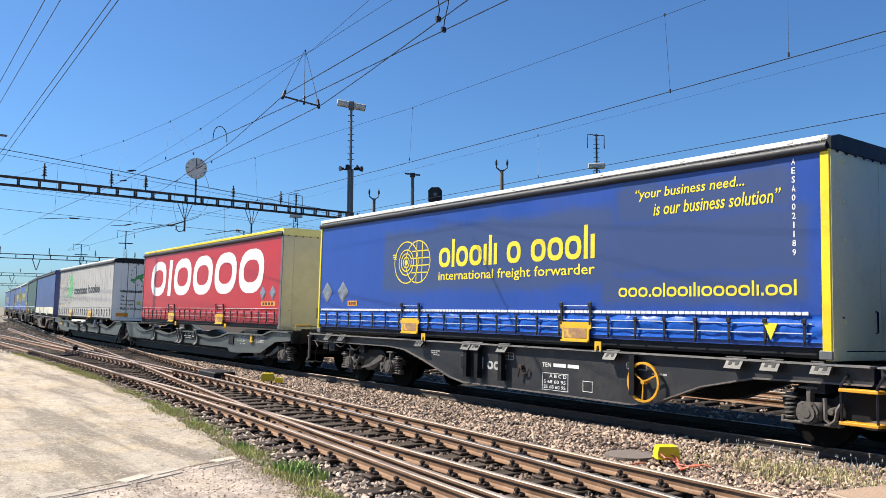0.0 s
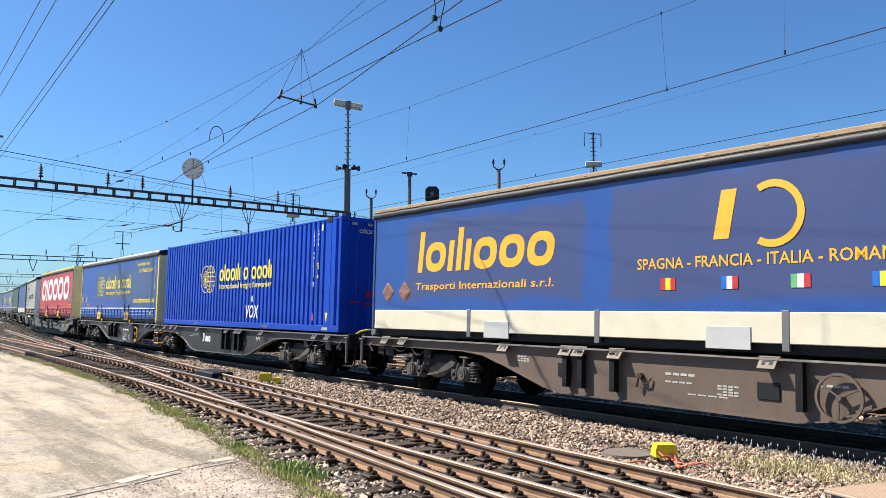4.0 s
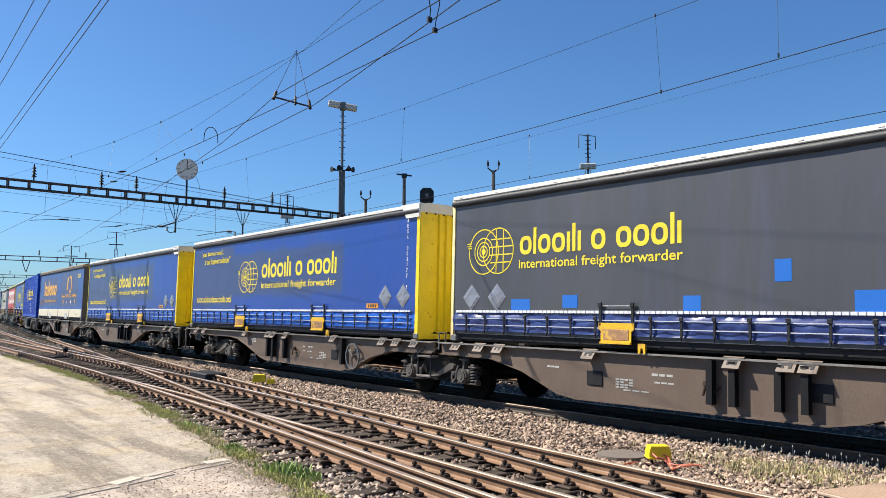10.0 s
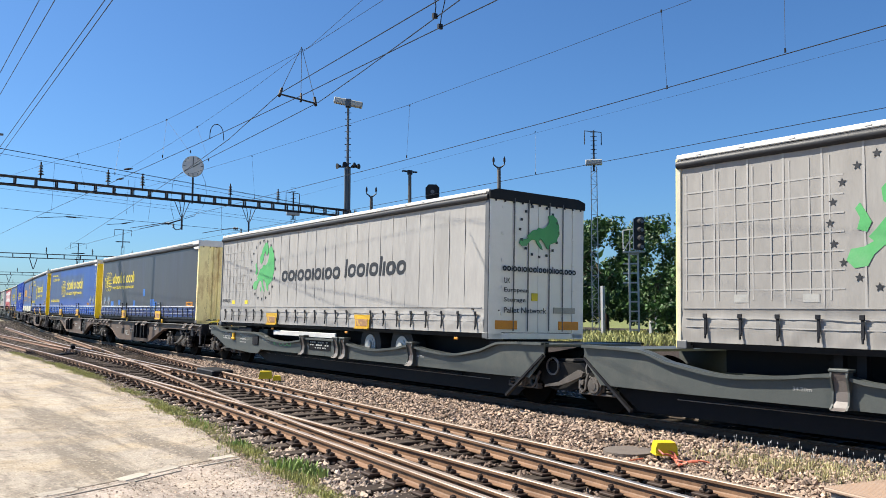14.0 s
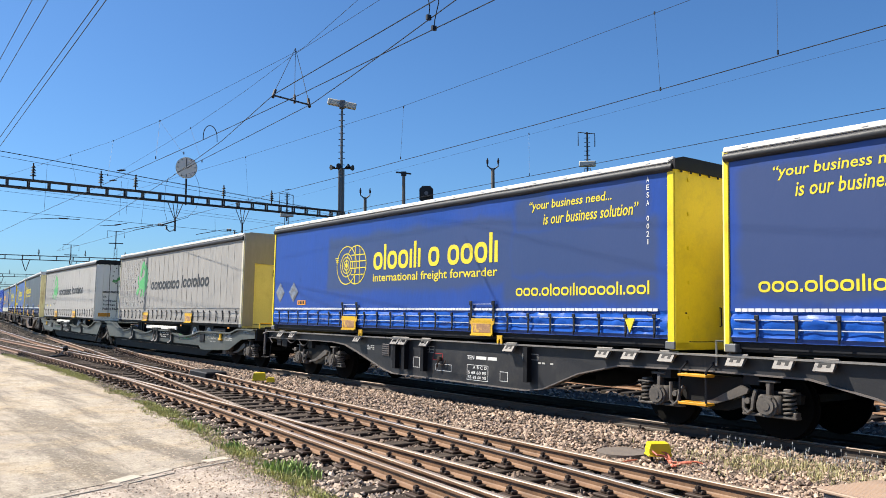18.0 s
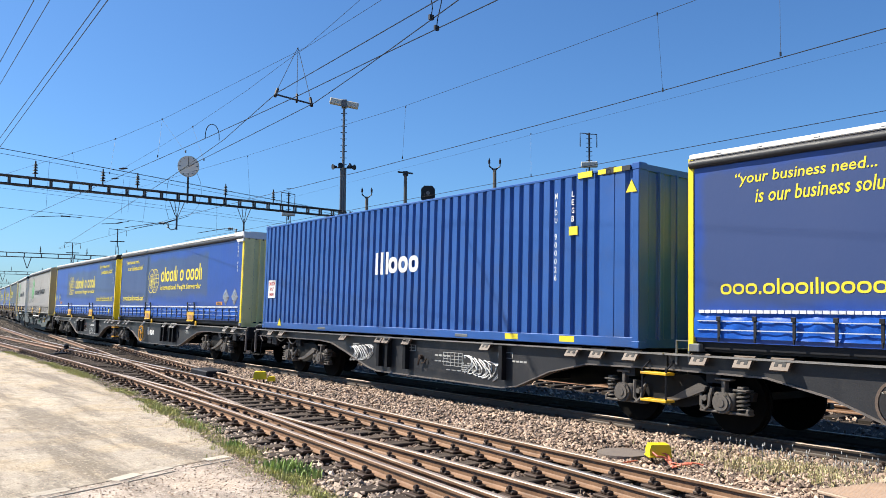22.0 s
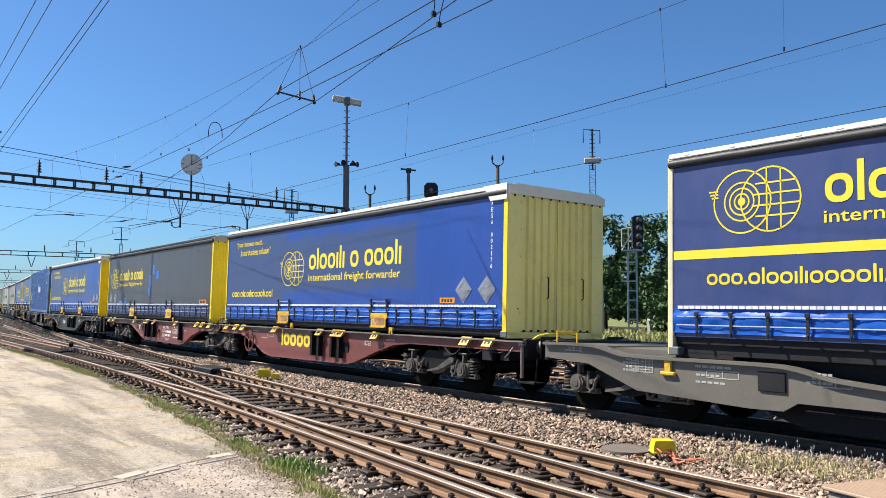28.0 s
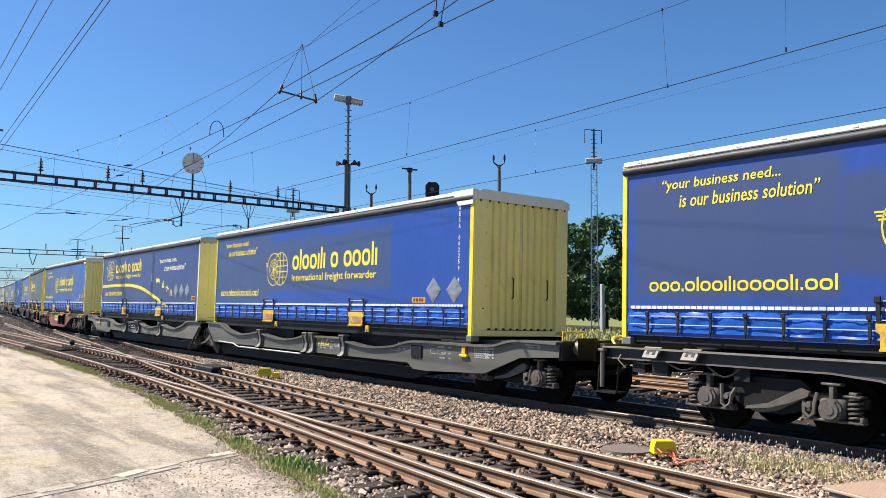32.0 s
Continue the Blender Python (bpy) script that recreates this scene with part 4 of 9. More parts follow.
    part("corner_casting", Shape().box(-1.295, -1.1, HALF - 0.17, HALF + 0.01, base - 0.01, base + 0.11, 0.012), M["galv"], root)
    part("front_wall", Shape().box(-1.27, 1.27, HALF + 0.002, HALF + 0.03, base, 3.98), M[end_mat], root)
    rear_end(root, end, end_mat, hood)
    latch = Shape().rod(near(13.1, 1.71, 0.02), rear(0.25, 1.69, 0.03), 0.012, 6)
    part("tail_latch", latch, M["steel"], root)
    return root


def forwarder(kind, seed, code, far=False, cloth_mat="blue", patch="faded", post="yellow", end="ribbed", end_mat="yellow", hood="white", top="white", base=1.16):
    """Blue or grey curtain unit of the forwarding fleet; kind A has its sign ahead, kind B its sign nearer the middle, kind C a yellow arc."""
    col = "dark grey" if cloth_mat == "grey_tarp" else "royal blue"
    root = curtain_unit("%s curtain-sided swap body with yellow lettering on the freight wagon" % col, cloth_mat + (kind + ("2" if seed % 2 else "") if patch and cloth_mat == "blue" else ""), "skirt" if cloth_mat != "grey_tarp" else "navy", post, end, end_mat, hood, top, far, seed, base=base)
    if kind == "A":
        globe_sign(root, "letter_yellow", 4.25, 2.78, 0.47)
        shape_word(root, "olooili-o-oooli", "letter_yellow", 5.2, 2.62, 4.42, 0.41)
        letters(root, "international freight forwarder", "letter_yellow", 5.22, 2.3, 4.37, 0.24)
        letters(root, "\u201cyour business need...", "letter_yellow", 10.42, 3.46, 1.95, 0.2, slant=0.15)
        letters(root, "is our business solution\u201d", "letter_yellow", 10.8, 3.22, 2.1, 0.2, slant=0.15)
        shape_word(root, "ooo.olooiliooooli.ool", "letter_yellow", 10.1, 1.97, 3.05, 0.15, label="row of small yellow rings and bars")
        for u in (0.45, 1.25):
            diamond(root, "placard", u, 2.17, 0.27)
        panel(root, "warning_label", "orange", 1.5, 1.95, 1.83, 1.95, 0.008)
        if code:
            upright_letters(root, code, "letter_white", 13.08, 3.82, 0.085)
        sh = Shape()
        sh.prism([(12.68, 1.6), (12.88, 1.6), (12.78, 1.38)], near, 0.02, 0.04)
        part("corner_flag", sh, M["letter_yellow"], root)
    elif kind == "G":
        globe_sign(root, "letter_yellow", 1.18, 2.87, 0.44)
        shape_word(root, "olooili-o-oooli", "letter_yellow", 1.95, 2.76, 3.55, 0.34)
        letters(root, "international freight forwarder", "letter_yellow", 1.95, 2.46, 3.55, 0.22)
        for u in (0.62, 1.36):
            diamond(root, "placard", u, 2.0, 0.26)
        panel(root, "warning_label", "orange", 12.4, 13.1, 1.75, 1.9, 0.008)
    elif kind == "B":
        letters(root, "\u201cyour business need...", "letter_yellow", 0.72, 3.46, 1.95, 0.2, slant=0.15)
        letters(root, "is our business solution\u201d", "letter_yellow", 1.05, 3.22, 2.15, 0.2, slant=0.15)
        globe_sign(root, "letter_yellow", 4.68, 2.72, 0.47)
        shape_word(root, "olooili-o-oooli", "letter_yellow", 5.6, 2.66, 4.45, 0.4)
        letters(root, "international freight forwarder", "letter_yellow", 5.62, 2.3, 4.38, 0.25)
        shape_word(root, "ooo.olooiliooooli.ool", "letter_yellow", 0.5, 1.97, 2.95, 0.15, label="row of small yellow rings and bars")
        for u in (12.28, 13.0):
            diamond(root, "placard", u, 2.05, 0.27)
        panel(root, "warning_label", "orange", 11.5, 12.0, 1.79, 1.9, 0.008)
        if code:
            upright_letters(root, code, "letter_white", 13.1, 3.78, 0.085)
    return root


# ---- the train: container with ribs ----
def container(label, mat, name_code, seed):
    root = thing("shipping_container", label, "container", group="load units of the train")
    part("core", Shape().box(-1.15, 1.22, -HALF + 0.1, HALF - 0.1, 1.25, 4.0), M[mat], root)
    part("side_panel", corrugated(near, 0.12, L - 0.82, 1.3, 4.0, 0.262, 0.055, -0.06, 0.56), M[mat], root)
    part("tail_panel", corrugated(near, L - 0.5, L - 0.12, 1.3, 4.0, 0.262, 0.055, -0.06, 0.56), M[mat], root)
    part("inner_post", Shape().box(-1.279, -1.15, -HALF + 0.5, -HALF + 0.82, 1.16, 4.0, 0.008), M[mat], root)
    part("corner_casting", Shape().box(-1.288, -1.1, -HALF + 0.49, -HALF + 0.76, 3.93, 4.06, 0.014).ring((-HALF + 0.62, 3.99), 0.03, 0.05, lambda p, q, d: (-1.288 - d, p, q), 0.0, 0.006, 14), M["steel"], root, "dark worn corner casting")
    for u in (3.3, 9.0):
        part("fork_pocket", Shape().box(-1.287, -1.2, HALF - u - 0.4, HALF - u, 1.19, 1.25, 0.006), M["galv"], root)
    for a, b in ((0, 0.13), (L - 0.13, L)):
        part("corner_post", Shape().box(-1.28, -1.12, HALF - b, HALF - a, 1.16, 4.05, 0.01), M[mat], root)
        for z in (1.15, 3.95):
            part("corner_casting", Shape().box(-1.288, -1.1, HALF - b - 0.02, HALF - a + 0.01, z, z + 0.118, 0.014), M[mat], root)
    part("bottom_rail", Shape().box(-1.282, -1.2, -HALF + 0.1, HALF - 0.1, 1.16, 1.32, 0.01), M[mat], root)
    part("top_rail", Shape().box(-1.275, -1.2, -HALF + 0.1, HALF - 0.1, 4.0, 4.05, 0.01), M[mat], root)
    part("roof", Shape().box(-1.2, 1.25, -HALF + 0.05, HALF - 0.05, 3.99, 4.03), M[mat], root)
    part("far_side", Shape().box(1.22, 1.26, -HALF, HALF, 1.16, 4.03), M[mat], root)
    for e0, e1 in ((0.12, 1.27), (1.28, 2.43)):
        door = part("door", corrugated(rear, e0, e1, 1.3, 3.95, 0.38, 0.03, -0.04), M[mat], root)
        for k in (0.3, 0.68):
            e = e0 + (e1 - e0) * k
            part("lock_bar", Shape().rod(rear(e, 1.28, 0.03), rear(e, 3.96, 0.03), 0.017, 6), M[mat], door)
    part("far_corner_post", Shape().box(1.12, 1.28, -HALF, -HALF + 0.16, 1.16, 4.05), M[mat], root)
    part("end_sill", Shape().box(-1.12, 1.12, -HALF, -HALF + 0.1, 1.16, 1.3), M[mat], root)
    part("end_header", Shape().box(-1.12, 1.12, -HALF, -HALF + 0.1, 3.95, 4.05), M[mat], root)
    part("front_wall", Shape().box(-1.12, 1.12, HALF - 0.1, HALF - 0.02, 1.16, 4.03), M[mat], root)
    return root


# ---- the train: running gear and wagons ----
def bogie_side(sx):
    """One cast side frame with its curved belly."""
    sh = Shape()
    out = [(-1.32, 0.62), (-1.18, 0.66), (-0.62, 0.66), (-0.45, 0.8), (0.45, 0.8), (0.62, 0.66), (1.18, 0.66), (1.32, 0.62), (1.3, 0.5), (0.62, 0.52), (0.4, 0.38), (0.2, 0.32), (-0.2, 0.32), (-0.4, 0.38), (-0.62, 0.52), (-1.3, 0.5)]
    x = 1.0 * sx
    sh.prism(out, lambda p, q, d: (x + d, p, q), -0.05, 0.05)
    return sh


def box_shape():
    """An axle box with its round cover, spring tray and the post above it."""
    sh = Shape()
    sh.rod((0.0, 0, 0.46), (-0.19, 0, 0.46), 0.15, 18)
    sh.rod((-0.19, 0, 0.46), (-0.215, 0, 0.46), 0.115, 16)
    sh.rod((-0.215, 0, 0.46), (-0.225, 0, 0.46), 0.06, 10)
    sh.box(-0.15, 0.0, -0.17, 0.17, 0.35, 0.6, 0.035)
    sh.box(-0.14, 0.0, -0.4, 0.4, 0.305, 0.345, 0.012)
    for q in (-0.37, 0.37):
        sh.box(-0.14, -0.01, q - 0.022, q + 0.022, 0.33, 0.4, 0.01)
    sh.box(-0.15, -0.04, -0.032, 0.032, 0.6, 0.78, 0.01)
    sh.box(-0.165, -0.03, -0.13, 0.13, 0.765, 0.8, 0.01)
    for k in range(6):
        w = math.pi * k / 3
        sh.rod((-0.19, 0.132 * math.cos(w), 0.46 + 0.132 * math.sin(w)), (-0.2, 0.132 * math.cos(w), 0.46 + 0.132 * math.sin(w)), 0.014, 5)
    return sh


def spring_shape():
    """A coil spring between its tray and the seat above."""
    sh = Shape()
    n = 44
    sh.tube([(-0.07 + 0.08 * math.cos(9.3 * math.pi * i / n), 0.08 * math.sin(9.3 * math.pi * i / n), 0.355 + 0.27 * i / n) for i in range(n + 1)], 0.017, 5)
    sh.box(-0.17, 0.02, -0.11, 0.11, 0.63, 0.66, 0.008)
    sh.box(-0.15, 0.0, -0.05, 0.05, 0.66, 0.7, 0.008)
    return sh


def link_shape():
    """The bent damper link on the inner side of an axle box."""
    sh = Shape()
    sh.tube([(-0.11, 0.0, 0.66), (-0.14, 0.02, 0.54), (-0.15, 0.03, 0.4), (-0.15, 0.09, 0.345), (-0.15, 0.16, 0.4), (-0.13, 0.17, 0.52), (-0.1, 0.22, 0.62)], 0.028, 6)
    sh.rod((-0.05, 0.1, 0.5), (-0.17, 0.1, 0.5), 0.06, 10, 0.04)
    return sh


def brake_arm_shape():
    """A long forged arm that sweeps down from one axle towards the other."""
    out = [(-0.62, 0.66), (-0.5, 0.7), (-0.3, 0.6), (-0.05, 0.47), (0.28, 0.4), (0.3, 0.36), (-0.08, 0.41), (-0.36, 0.5), (-0.6, 0.6)]
    return Shape().prism(out, lambda p, q, d: (d, p, q), -1.17, -1.11)


def wheelset_shape():
    sh = Shape()
    sh.rod((-0.98, 0, 0), (0.98, 0, 0), 0.08, 10)
    for s in (-1, 1):
        sh.rod((s * 0.69, 0, 0), (s * 0.72, 0, 0), 0.49, 24)
        sh.rod((s * 0.72, 0, 0), (s * 0.82, 0, 0), 0.46, 24)
        sh.rod((s * 0.82, 0, 0), (s * 0.84, 0, 0), 0.2, 12)
        for k in range(3):
            w = 2 * math.pi * k / 3
            sh.rod((s * 0.822, 0.3 * math.cos(w), 0.3 * math.sin(w)), (s * 0.826, 0.3 * math.cos(w), 0.3 * math.sin(w)), 0.05, 8)
    return sh


WHEELS = []


def add_bogie(root, y):
    base = part("bogie", shared("bolster", lambda: Shape().box(-0.95, 0.95, -0.2, 0.2, 0.55, 0.86, 0.03).box(-0.85, 0.85, -1.2, -1.05, 0.5, 0.6).box(-0.85, 0.85, 1.05, 1.2, 0.5, 0.6), "bogie"), None, root, "oily two-axle bogie, coloured darker for the shade under the wagon", m=Matrix.Translation((0, y, 0)))
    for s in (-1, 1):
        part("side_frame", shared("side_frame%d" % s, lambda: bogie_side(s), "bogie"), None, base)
        for a in (-0.9, 0.9):
            m = Matrix.Translation((s * 1.0, a, 0)) @ Matrix.Diagonal((-s, 1, 1, 1)) if s > 0 else Matrix.Translation((-1.0, a, 0))
            part("axle_box", shared("axle_box", box_shape, "box_steel", True), None, base, m=m)
            if s < 0:
                out = 1 if a > 0 else -1
                part("spring", shared("spring", spring_shape, "box_steel", True), None, base, m=Matrix.Translation((-1.0, a + out * 0.27, 0)))
                part("damper_link", shared("damper_link%d" % out, lambda: link_shape(), "box_steel", True), None, base, m=Matrix.Translation((-1.0, a - out * 0.2, 0)) @ Matrix.Diagonal((1, -out, 1, 1)))
    part("brake_arm", shared("brake_arm", brake_arm_shape, "box_steel"), None, base)
    for i, a in enumerate((-0.9, 0.9)):
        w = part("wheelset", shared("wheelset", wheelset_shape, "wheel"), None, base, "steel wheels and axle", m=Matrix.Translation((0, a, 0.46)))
        WHEELS.append((w, a))


def spigot_shape():
    sh = Shape()
    put = lambda p, q, d: (-p, d, q)
    sh.prism([(0.0, 0.02), (0.03, 0.03), (0.14, -0.12), (0.115, -0.135), (0.0, -0.02)], put, -0.13, 0.13)
    sh.rod((-0.02, -0.16, 0.02), (-0.02, 0.16, 0.02), 0.022, 6)
    return sh


def spigot_slots():
    """Thin dark insets on the sloping plate of a spigot."""
    sh = Shape()
    q = [(-0.03 - 0.11 * f - 0.003, d, 0.03 - 0.15 * f + 0.003) for f, d in ((0.3, -0.08), (0.3, 0.08), (0.7, 0.08), (0.7, 0.03), (0.45, 0.03), (0.45, -0.03), (0.7, -0.03), (0.7, -0.08))]
    n = len(q)
    sh.add(q + [(x + 0.006, y, z - 0.006) for x, y, z in q], [tuple(range(n)), tuple(range(2 * n - 1, n - 1, -1))] + [(i, n + i, n + (i + 1) % n, (i + 1) % n) for i in range(n)])
    return sh


def rib_shape():
    return Shape().box(-0.12, 0.0, -0.03, 0.03, -0.62, 0.0).box(-0.132, -0.118, -0.05, 0.05, -0.62, 0.0)


def buffer_shape():
    sh = Shape()
    sh.rod((0, 0, 0), (0, 0.17, 0), 0.13, 16)
    sh.rod((0, 0.15, 0), (0, 0.275, 0), 0.1, 16)
    sh.rod((0, 0.02, 0), (0, 0.04, 0), 0.17, 16)
    return sh


def buffer_plate_shape():
    return Shape().box(-0.24, 0.24, 0.27, 0.298, -0.18, 0.18, 0.05)


def add_buffers(root, ye, z, flip):
    for x in (-0.875, 0.875):
        m = Matrix.Translation((x, ye, z)) @ (pose(0, 0, 0, 0, 0, 180) if flip else Matrix())
        bf = part("buffer", shared("buffer", buffer_shape, "dusty", True), None, root, "dusty brown-grey buffer", m=m)
        part("buffer_plate", shared("buffer_plate", buffer_plate_shape, "bogie"), None, bf, "black buffer plate")


def flat_wagon(flip, mat, seed, spig="brown_sill", wheel_mat="steel", wheel_u=None, step_mat=None, name_code=None, name_u=6.0, gap=1.0):
    """One half of an articulated flat wagon. flip: its outer end trails. u runs from the load's leading end."""
    colour = {"black_sill": "black", "brown_sill": "brown weathered", "red_sill": "red oxide"}[mat]
    root = thing("container_wagon", "%s articulated flat wagon carrying a load unit on the rails" % colour, "freight wagon", group="wagons of the train")

    def at(u):
        return HALF - (L - u if flip else u)

    prof = [(-0.45, 1.08), (L + gap * 0.5 - 0.05, 1.08), (L + gap * 0.5 - 0.05, 0.88), (12.45, 0.86), (11.6, 0.68), (10.75, 0.36), (10.3, 0.3), (6.0, 0.33), (5.6, 0.4), (4.6, 0.7), (3.9, 0.88), (3.3, 0.93), (-0.45, 0.93)]
    for x in (-1.17, 1.14):
        sh = Shape().prism([(at(u), z) for u, z in prof], lambda p, q, d: (x + d, p, q), 0.0, 0.03)
        rim = [(-0.45, 0.93), (3.3, 0.93), (3.9, 0.88), (4.6, 0.7), (5.6, 0.4), (6.0, 0.33), (10.3, 0.3), (10.75, 0.36), (11.6, 0.68), (12.45, 0.86), (L + gap * 0.5 - 0.05, 0.88)]
        part("side_girder", sh, M[mat], root)
        fl = Shape()
        for u0, z0 in rim:
            fl.v += [(x - 0.045, at(u0), z0), (x + 0.12, at(u0), z0), (x + 0.12, at(u0), z0 - 0.022), (x - 0.045, at(u0), z0 - 0.022)]
        fl.f = [(4 * i + j, 4 * i + (j + 1) % 4, 4 * i + 4 + (j + 1) % 4, 4 * i + 4 + j) for i in range(len(rim) - 1) for j in range(4)]
        # lighter steel on black wagons paints the highlight along the bottom flange
        part("lower_flange", fl, M["dusty" if mat == "black_sill" else mat], root)
        y0, y1 = sorted((at(-0.45), at(L + gap * 0.5 - 0.05)))
        # paler than the girder, so the deck edge carries a painted sun highlight
        part("upper_flange", Shape().box(x - (0.1 if x < 0 else 0.0), x + 0.12, y0, y1, 1.08, 1.105), M["worn_lit_edge"], root, "dusty worn deck edge, its sunlit highlight put into the colour")
    cross = Shape()
    for u in (0.2, 2.0, 4.3, 6.8, 9.2, 11.4, 13.3):
        cross.box(-1.14, 1.14, at(u) - 0.12, at(u) + 0.12, 0.72, 1.06)
    y0, y1 = sorted((at(-0.3), at(L + gap * 0.5 - 0.1)))
    cross.box(-0.25, 0.25, y0, y1, 0.75, 1.05)
    part("cross_frame", cross, M["steel"], root)
    rig = Shape()
    rig.box(-0.75, 0.75, *sorted((at(5.9), at(10.2))), 0.42, 0.5)
    rig.rod((-0.5, at(6.5), 0.62), (-0.5, at(8.0), 0.62), 0.18, 12)
    rig.rod((0.4, at(7.2), 0.62), (0.4, at(9.4), 0.62), 0.2, 12)
    part("brake_gear", rig, M["bogie"], root)
    # ribs in black: dark posts with their own deep shadow painted in
    rb = shared("rib", rib_shape, "black_pan")
    for u in (6.25, 6.62, 7.3, 7.66) if seed % 2 else (6.2, 6.55, 7.25, 10.4):
        part("rib", rb, None, root, m=Matrix.Translation((-1.17, at(u), 1.06)))
    sg = shared("spigot_" + spig, spigot_shape, spig)
    for u in (0.55, 1.25, 4.6, 6.2, 6.5, 7.3, 9.95, 12.2, 12.75, 13.45):
        spigot = part("folding_spigot", sg, None, root, m=Matrix.Translation((-1.2, at(u), 1.09)))
        part("slotted_plate", shared("spigot_slots", spigot_slots, "steel"), None, spigot, "dark slots in the plate")
    add_bogie(root, at(2.36))
    if not flip:
        add_bogie(root, at(L + gap * 0.5))
        sy = at(L + gap * 0.35)
        for q in (-0.22, 0.22):
            st = Shape()
            st.tube([(-1.12, sy + q, 1.02), (-1.34, sy + q, 0.86), (-1.34, sy + q, 0.36)], 0.017, 5)
            part("step_frame", st, M["strap"], root)
        for z in (0.4, 0.8):
            part("step_tread", Shape().box(-1.37, -1.16, sy - 0.24, sy + 0.24, z - 0.02, z + 0.02, 0.006), M[step_mat or "dusty"], root, "footstep tread")
        part("grab_rail", Shape().tube([(-1.2, sy - 0.3, 0.95), (-1.2, sy - 0.3, 1.3), (-1.2, sy - 0.52, 1.3), (-1.2, sy - 0.52, 1.0)], 0.017, 6), M["galv"], root)
    out = -1 if flip else 1
    ye = at(-0.45)
    part("headstock", Shape().box(-1.25, 1.25, ye - 0.06, ye + 0.06, 0.8, 1.14, 0.015), M["steel"], root)
    add_buffers(root, ye, 1.0, flip)
    hook = Shape().rod((0, ye, 0.98), (0, ye + out * 0.3, 0.98), 0.05, 8).rod((0, ye + out * 0.3, 0.98), (0, ye + out * 0.55, 0.82), 0.035, 6)
    part("coupling", hook, M["bogie"], root)
    for k in range(3):
        y1 = ye - out * (0.5 + 0.7 * k)
        loop = Shape().tube([(-1.19, y1 - out * 0.6 * j / 8, 0.93 - (0.07 + 0.05 * k) * math.sin(math.pi * j / 8)) for j in range(9)], 0.014, 5)
        part("brake_cable", loop, M["strap"], root, "black cable slung under the frame")
    part("frame_box", Shape().box(-1.2, -1.1, *sorted((ye - out * 0.95, ye - out * 1.25)), 0.7, 0.92, 0.012), M["steel"], root)
    part("frame_lever", Shape().tube([(-1.2, ye - out * 0.35, 0.98), (-1.27, ye - out * 0.35, 0.9), (-1.27, ye - out * 0.5, 0.78)], 0.013, 5), M["dusty"], root, "small dusty lever")
    hose = Shape().tube([(-0.4, ye, 0.95), (-0.42, ye + out * 0.2, 0.75), (-0.42, ye + out * 0.4, 0.6)], 0.03, 6)
    part("air_hose", hose, M["strap"], root)
    fs = Shape().tube([(-1.2, ye + 0.1, 0.8), (-1.24, ye + 0.1, 0.38), (-1.24, ye - 0.3, 0.38), (-1.2, ye - 0.3, 0.8)], 0.016, 5).box(-1.3, -1.0, ye - 0.32, ye + 0.12, 0.36, 0.385)
    part("shunter_step", fs, M["bogie"], root)
    hand = Shape().tube([(-1.0, ye - out * 0.05, 1.12), (-0.95, ye + out * 0.05, 1.2), (-0.8, ye + out * 0.14, 1.24), (-0.4, ye + out * 0.22, 1.26), (-0.1, ye + out * 0.24, 1.22)], 0.022, 6)
    part("coupling_hose", hand, M["letter_yellow" if seed % 3 else "galv"], root, "bowed pale hose over the coupling")
    post = Shape().rod((-1.27, ye - out * 0.02, 0.45), (-1.27, ye - out * 0.02, 1.04), 0.035, 8).box(-1.32, -1.22, ye - out * 0.02 - 0.06, ye - out * 0.02 + 0.06, 1.02, 1.06, 0.01)
    part("shunter_post", post, M["dusty"], root, "upright shunter's handle with a step below")
    if wheel_u is not None:
        hw = Shape()
        c = (at(wheel_u), 0.66)
        put = lambda p, q, d: (-1.24 - d, p, q)
        hw.ring(c, 0.275, 0.31, put, 0.0, 0.035, 24)
        for k in range(3):
            w = 2 * math.pi * k / 3 + 0.6
            hw.rod((-1.255, c[0], c[1]), (-1.255, c[0] + 0.29 * math.cos(w), c[1] + 0.29 * math.sin(w)), 0.014, 5)
        hw.rod((-1.15, c[0], c[1]), (-1.28, c[0], c[1]), 0.035, 8)
        part("handwheel", hw, M[wheel_mat], root, "round brake handwheel")
    def along(u, w=0.0):
        """A mark's place on the girder, the same from its outer end on either half."""
        return L - u - w if flip else u

    marks = [(4.9, 0.86, 0.3, 0.12), (8.2, 0.8, 0.55, 0.06), (8.2, 0.68, 0.5, 0.04), (9.1, 0.62, 0.36, 0.16), (8.6, 0.52, 0.7, 0.03), (10.6, 0.8, 0.4, 0.05)]
    if mat == "red_sill":
        marks += [(3.9, 0.97, 0.35, 0.06), (11.2, 0.98, 0.4, 0.06)]
    busy = flip and name_code
    for u, z, w, h in marks:
        if (busy or (seed in (0, 8, 12) and not flip)) and 8.0 < u < 9.8:
            continue
        u = along(u, w)
        sh = Shape()
        nrow = max(1, round(h / 0.045))
        for r in range(nrow):
            for c in range(4):
                if (r * 5 + c * 3 + seed) % 7 != 0:
                    a = u + w * c / 4
                    sh.box(-1.174, -1.17, HALF - a - w * 0.2, HALF - a, z - h / 2 + r * h / nrow, z - h / 2 + (r + 0.62) * h / nrow)
        tagged(part("stencil", sh, M["mark"], root, "small white stencilled marks"), kind="stuff")
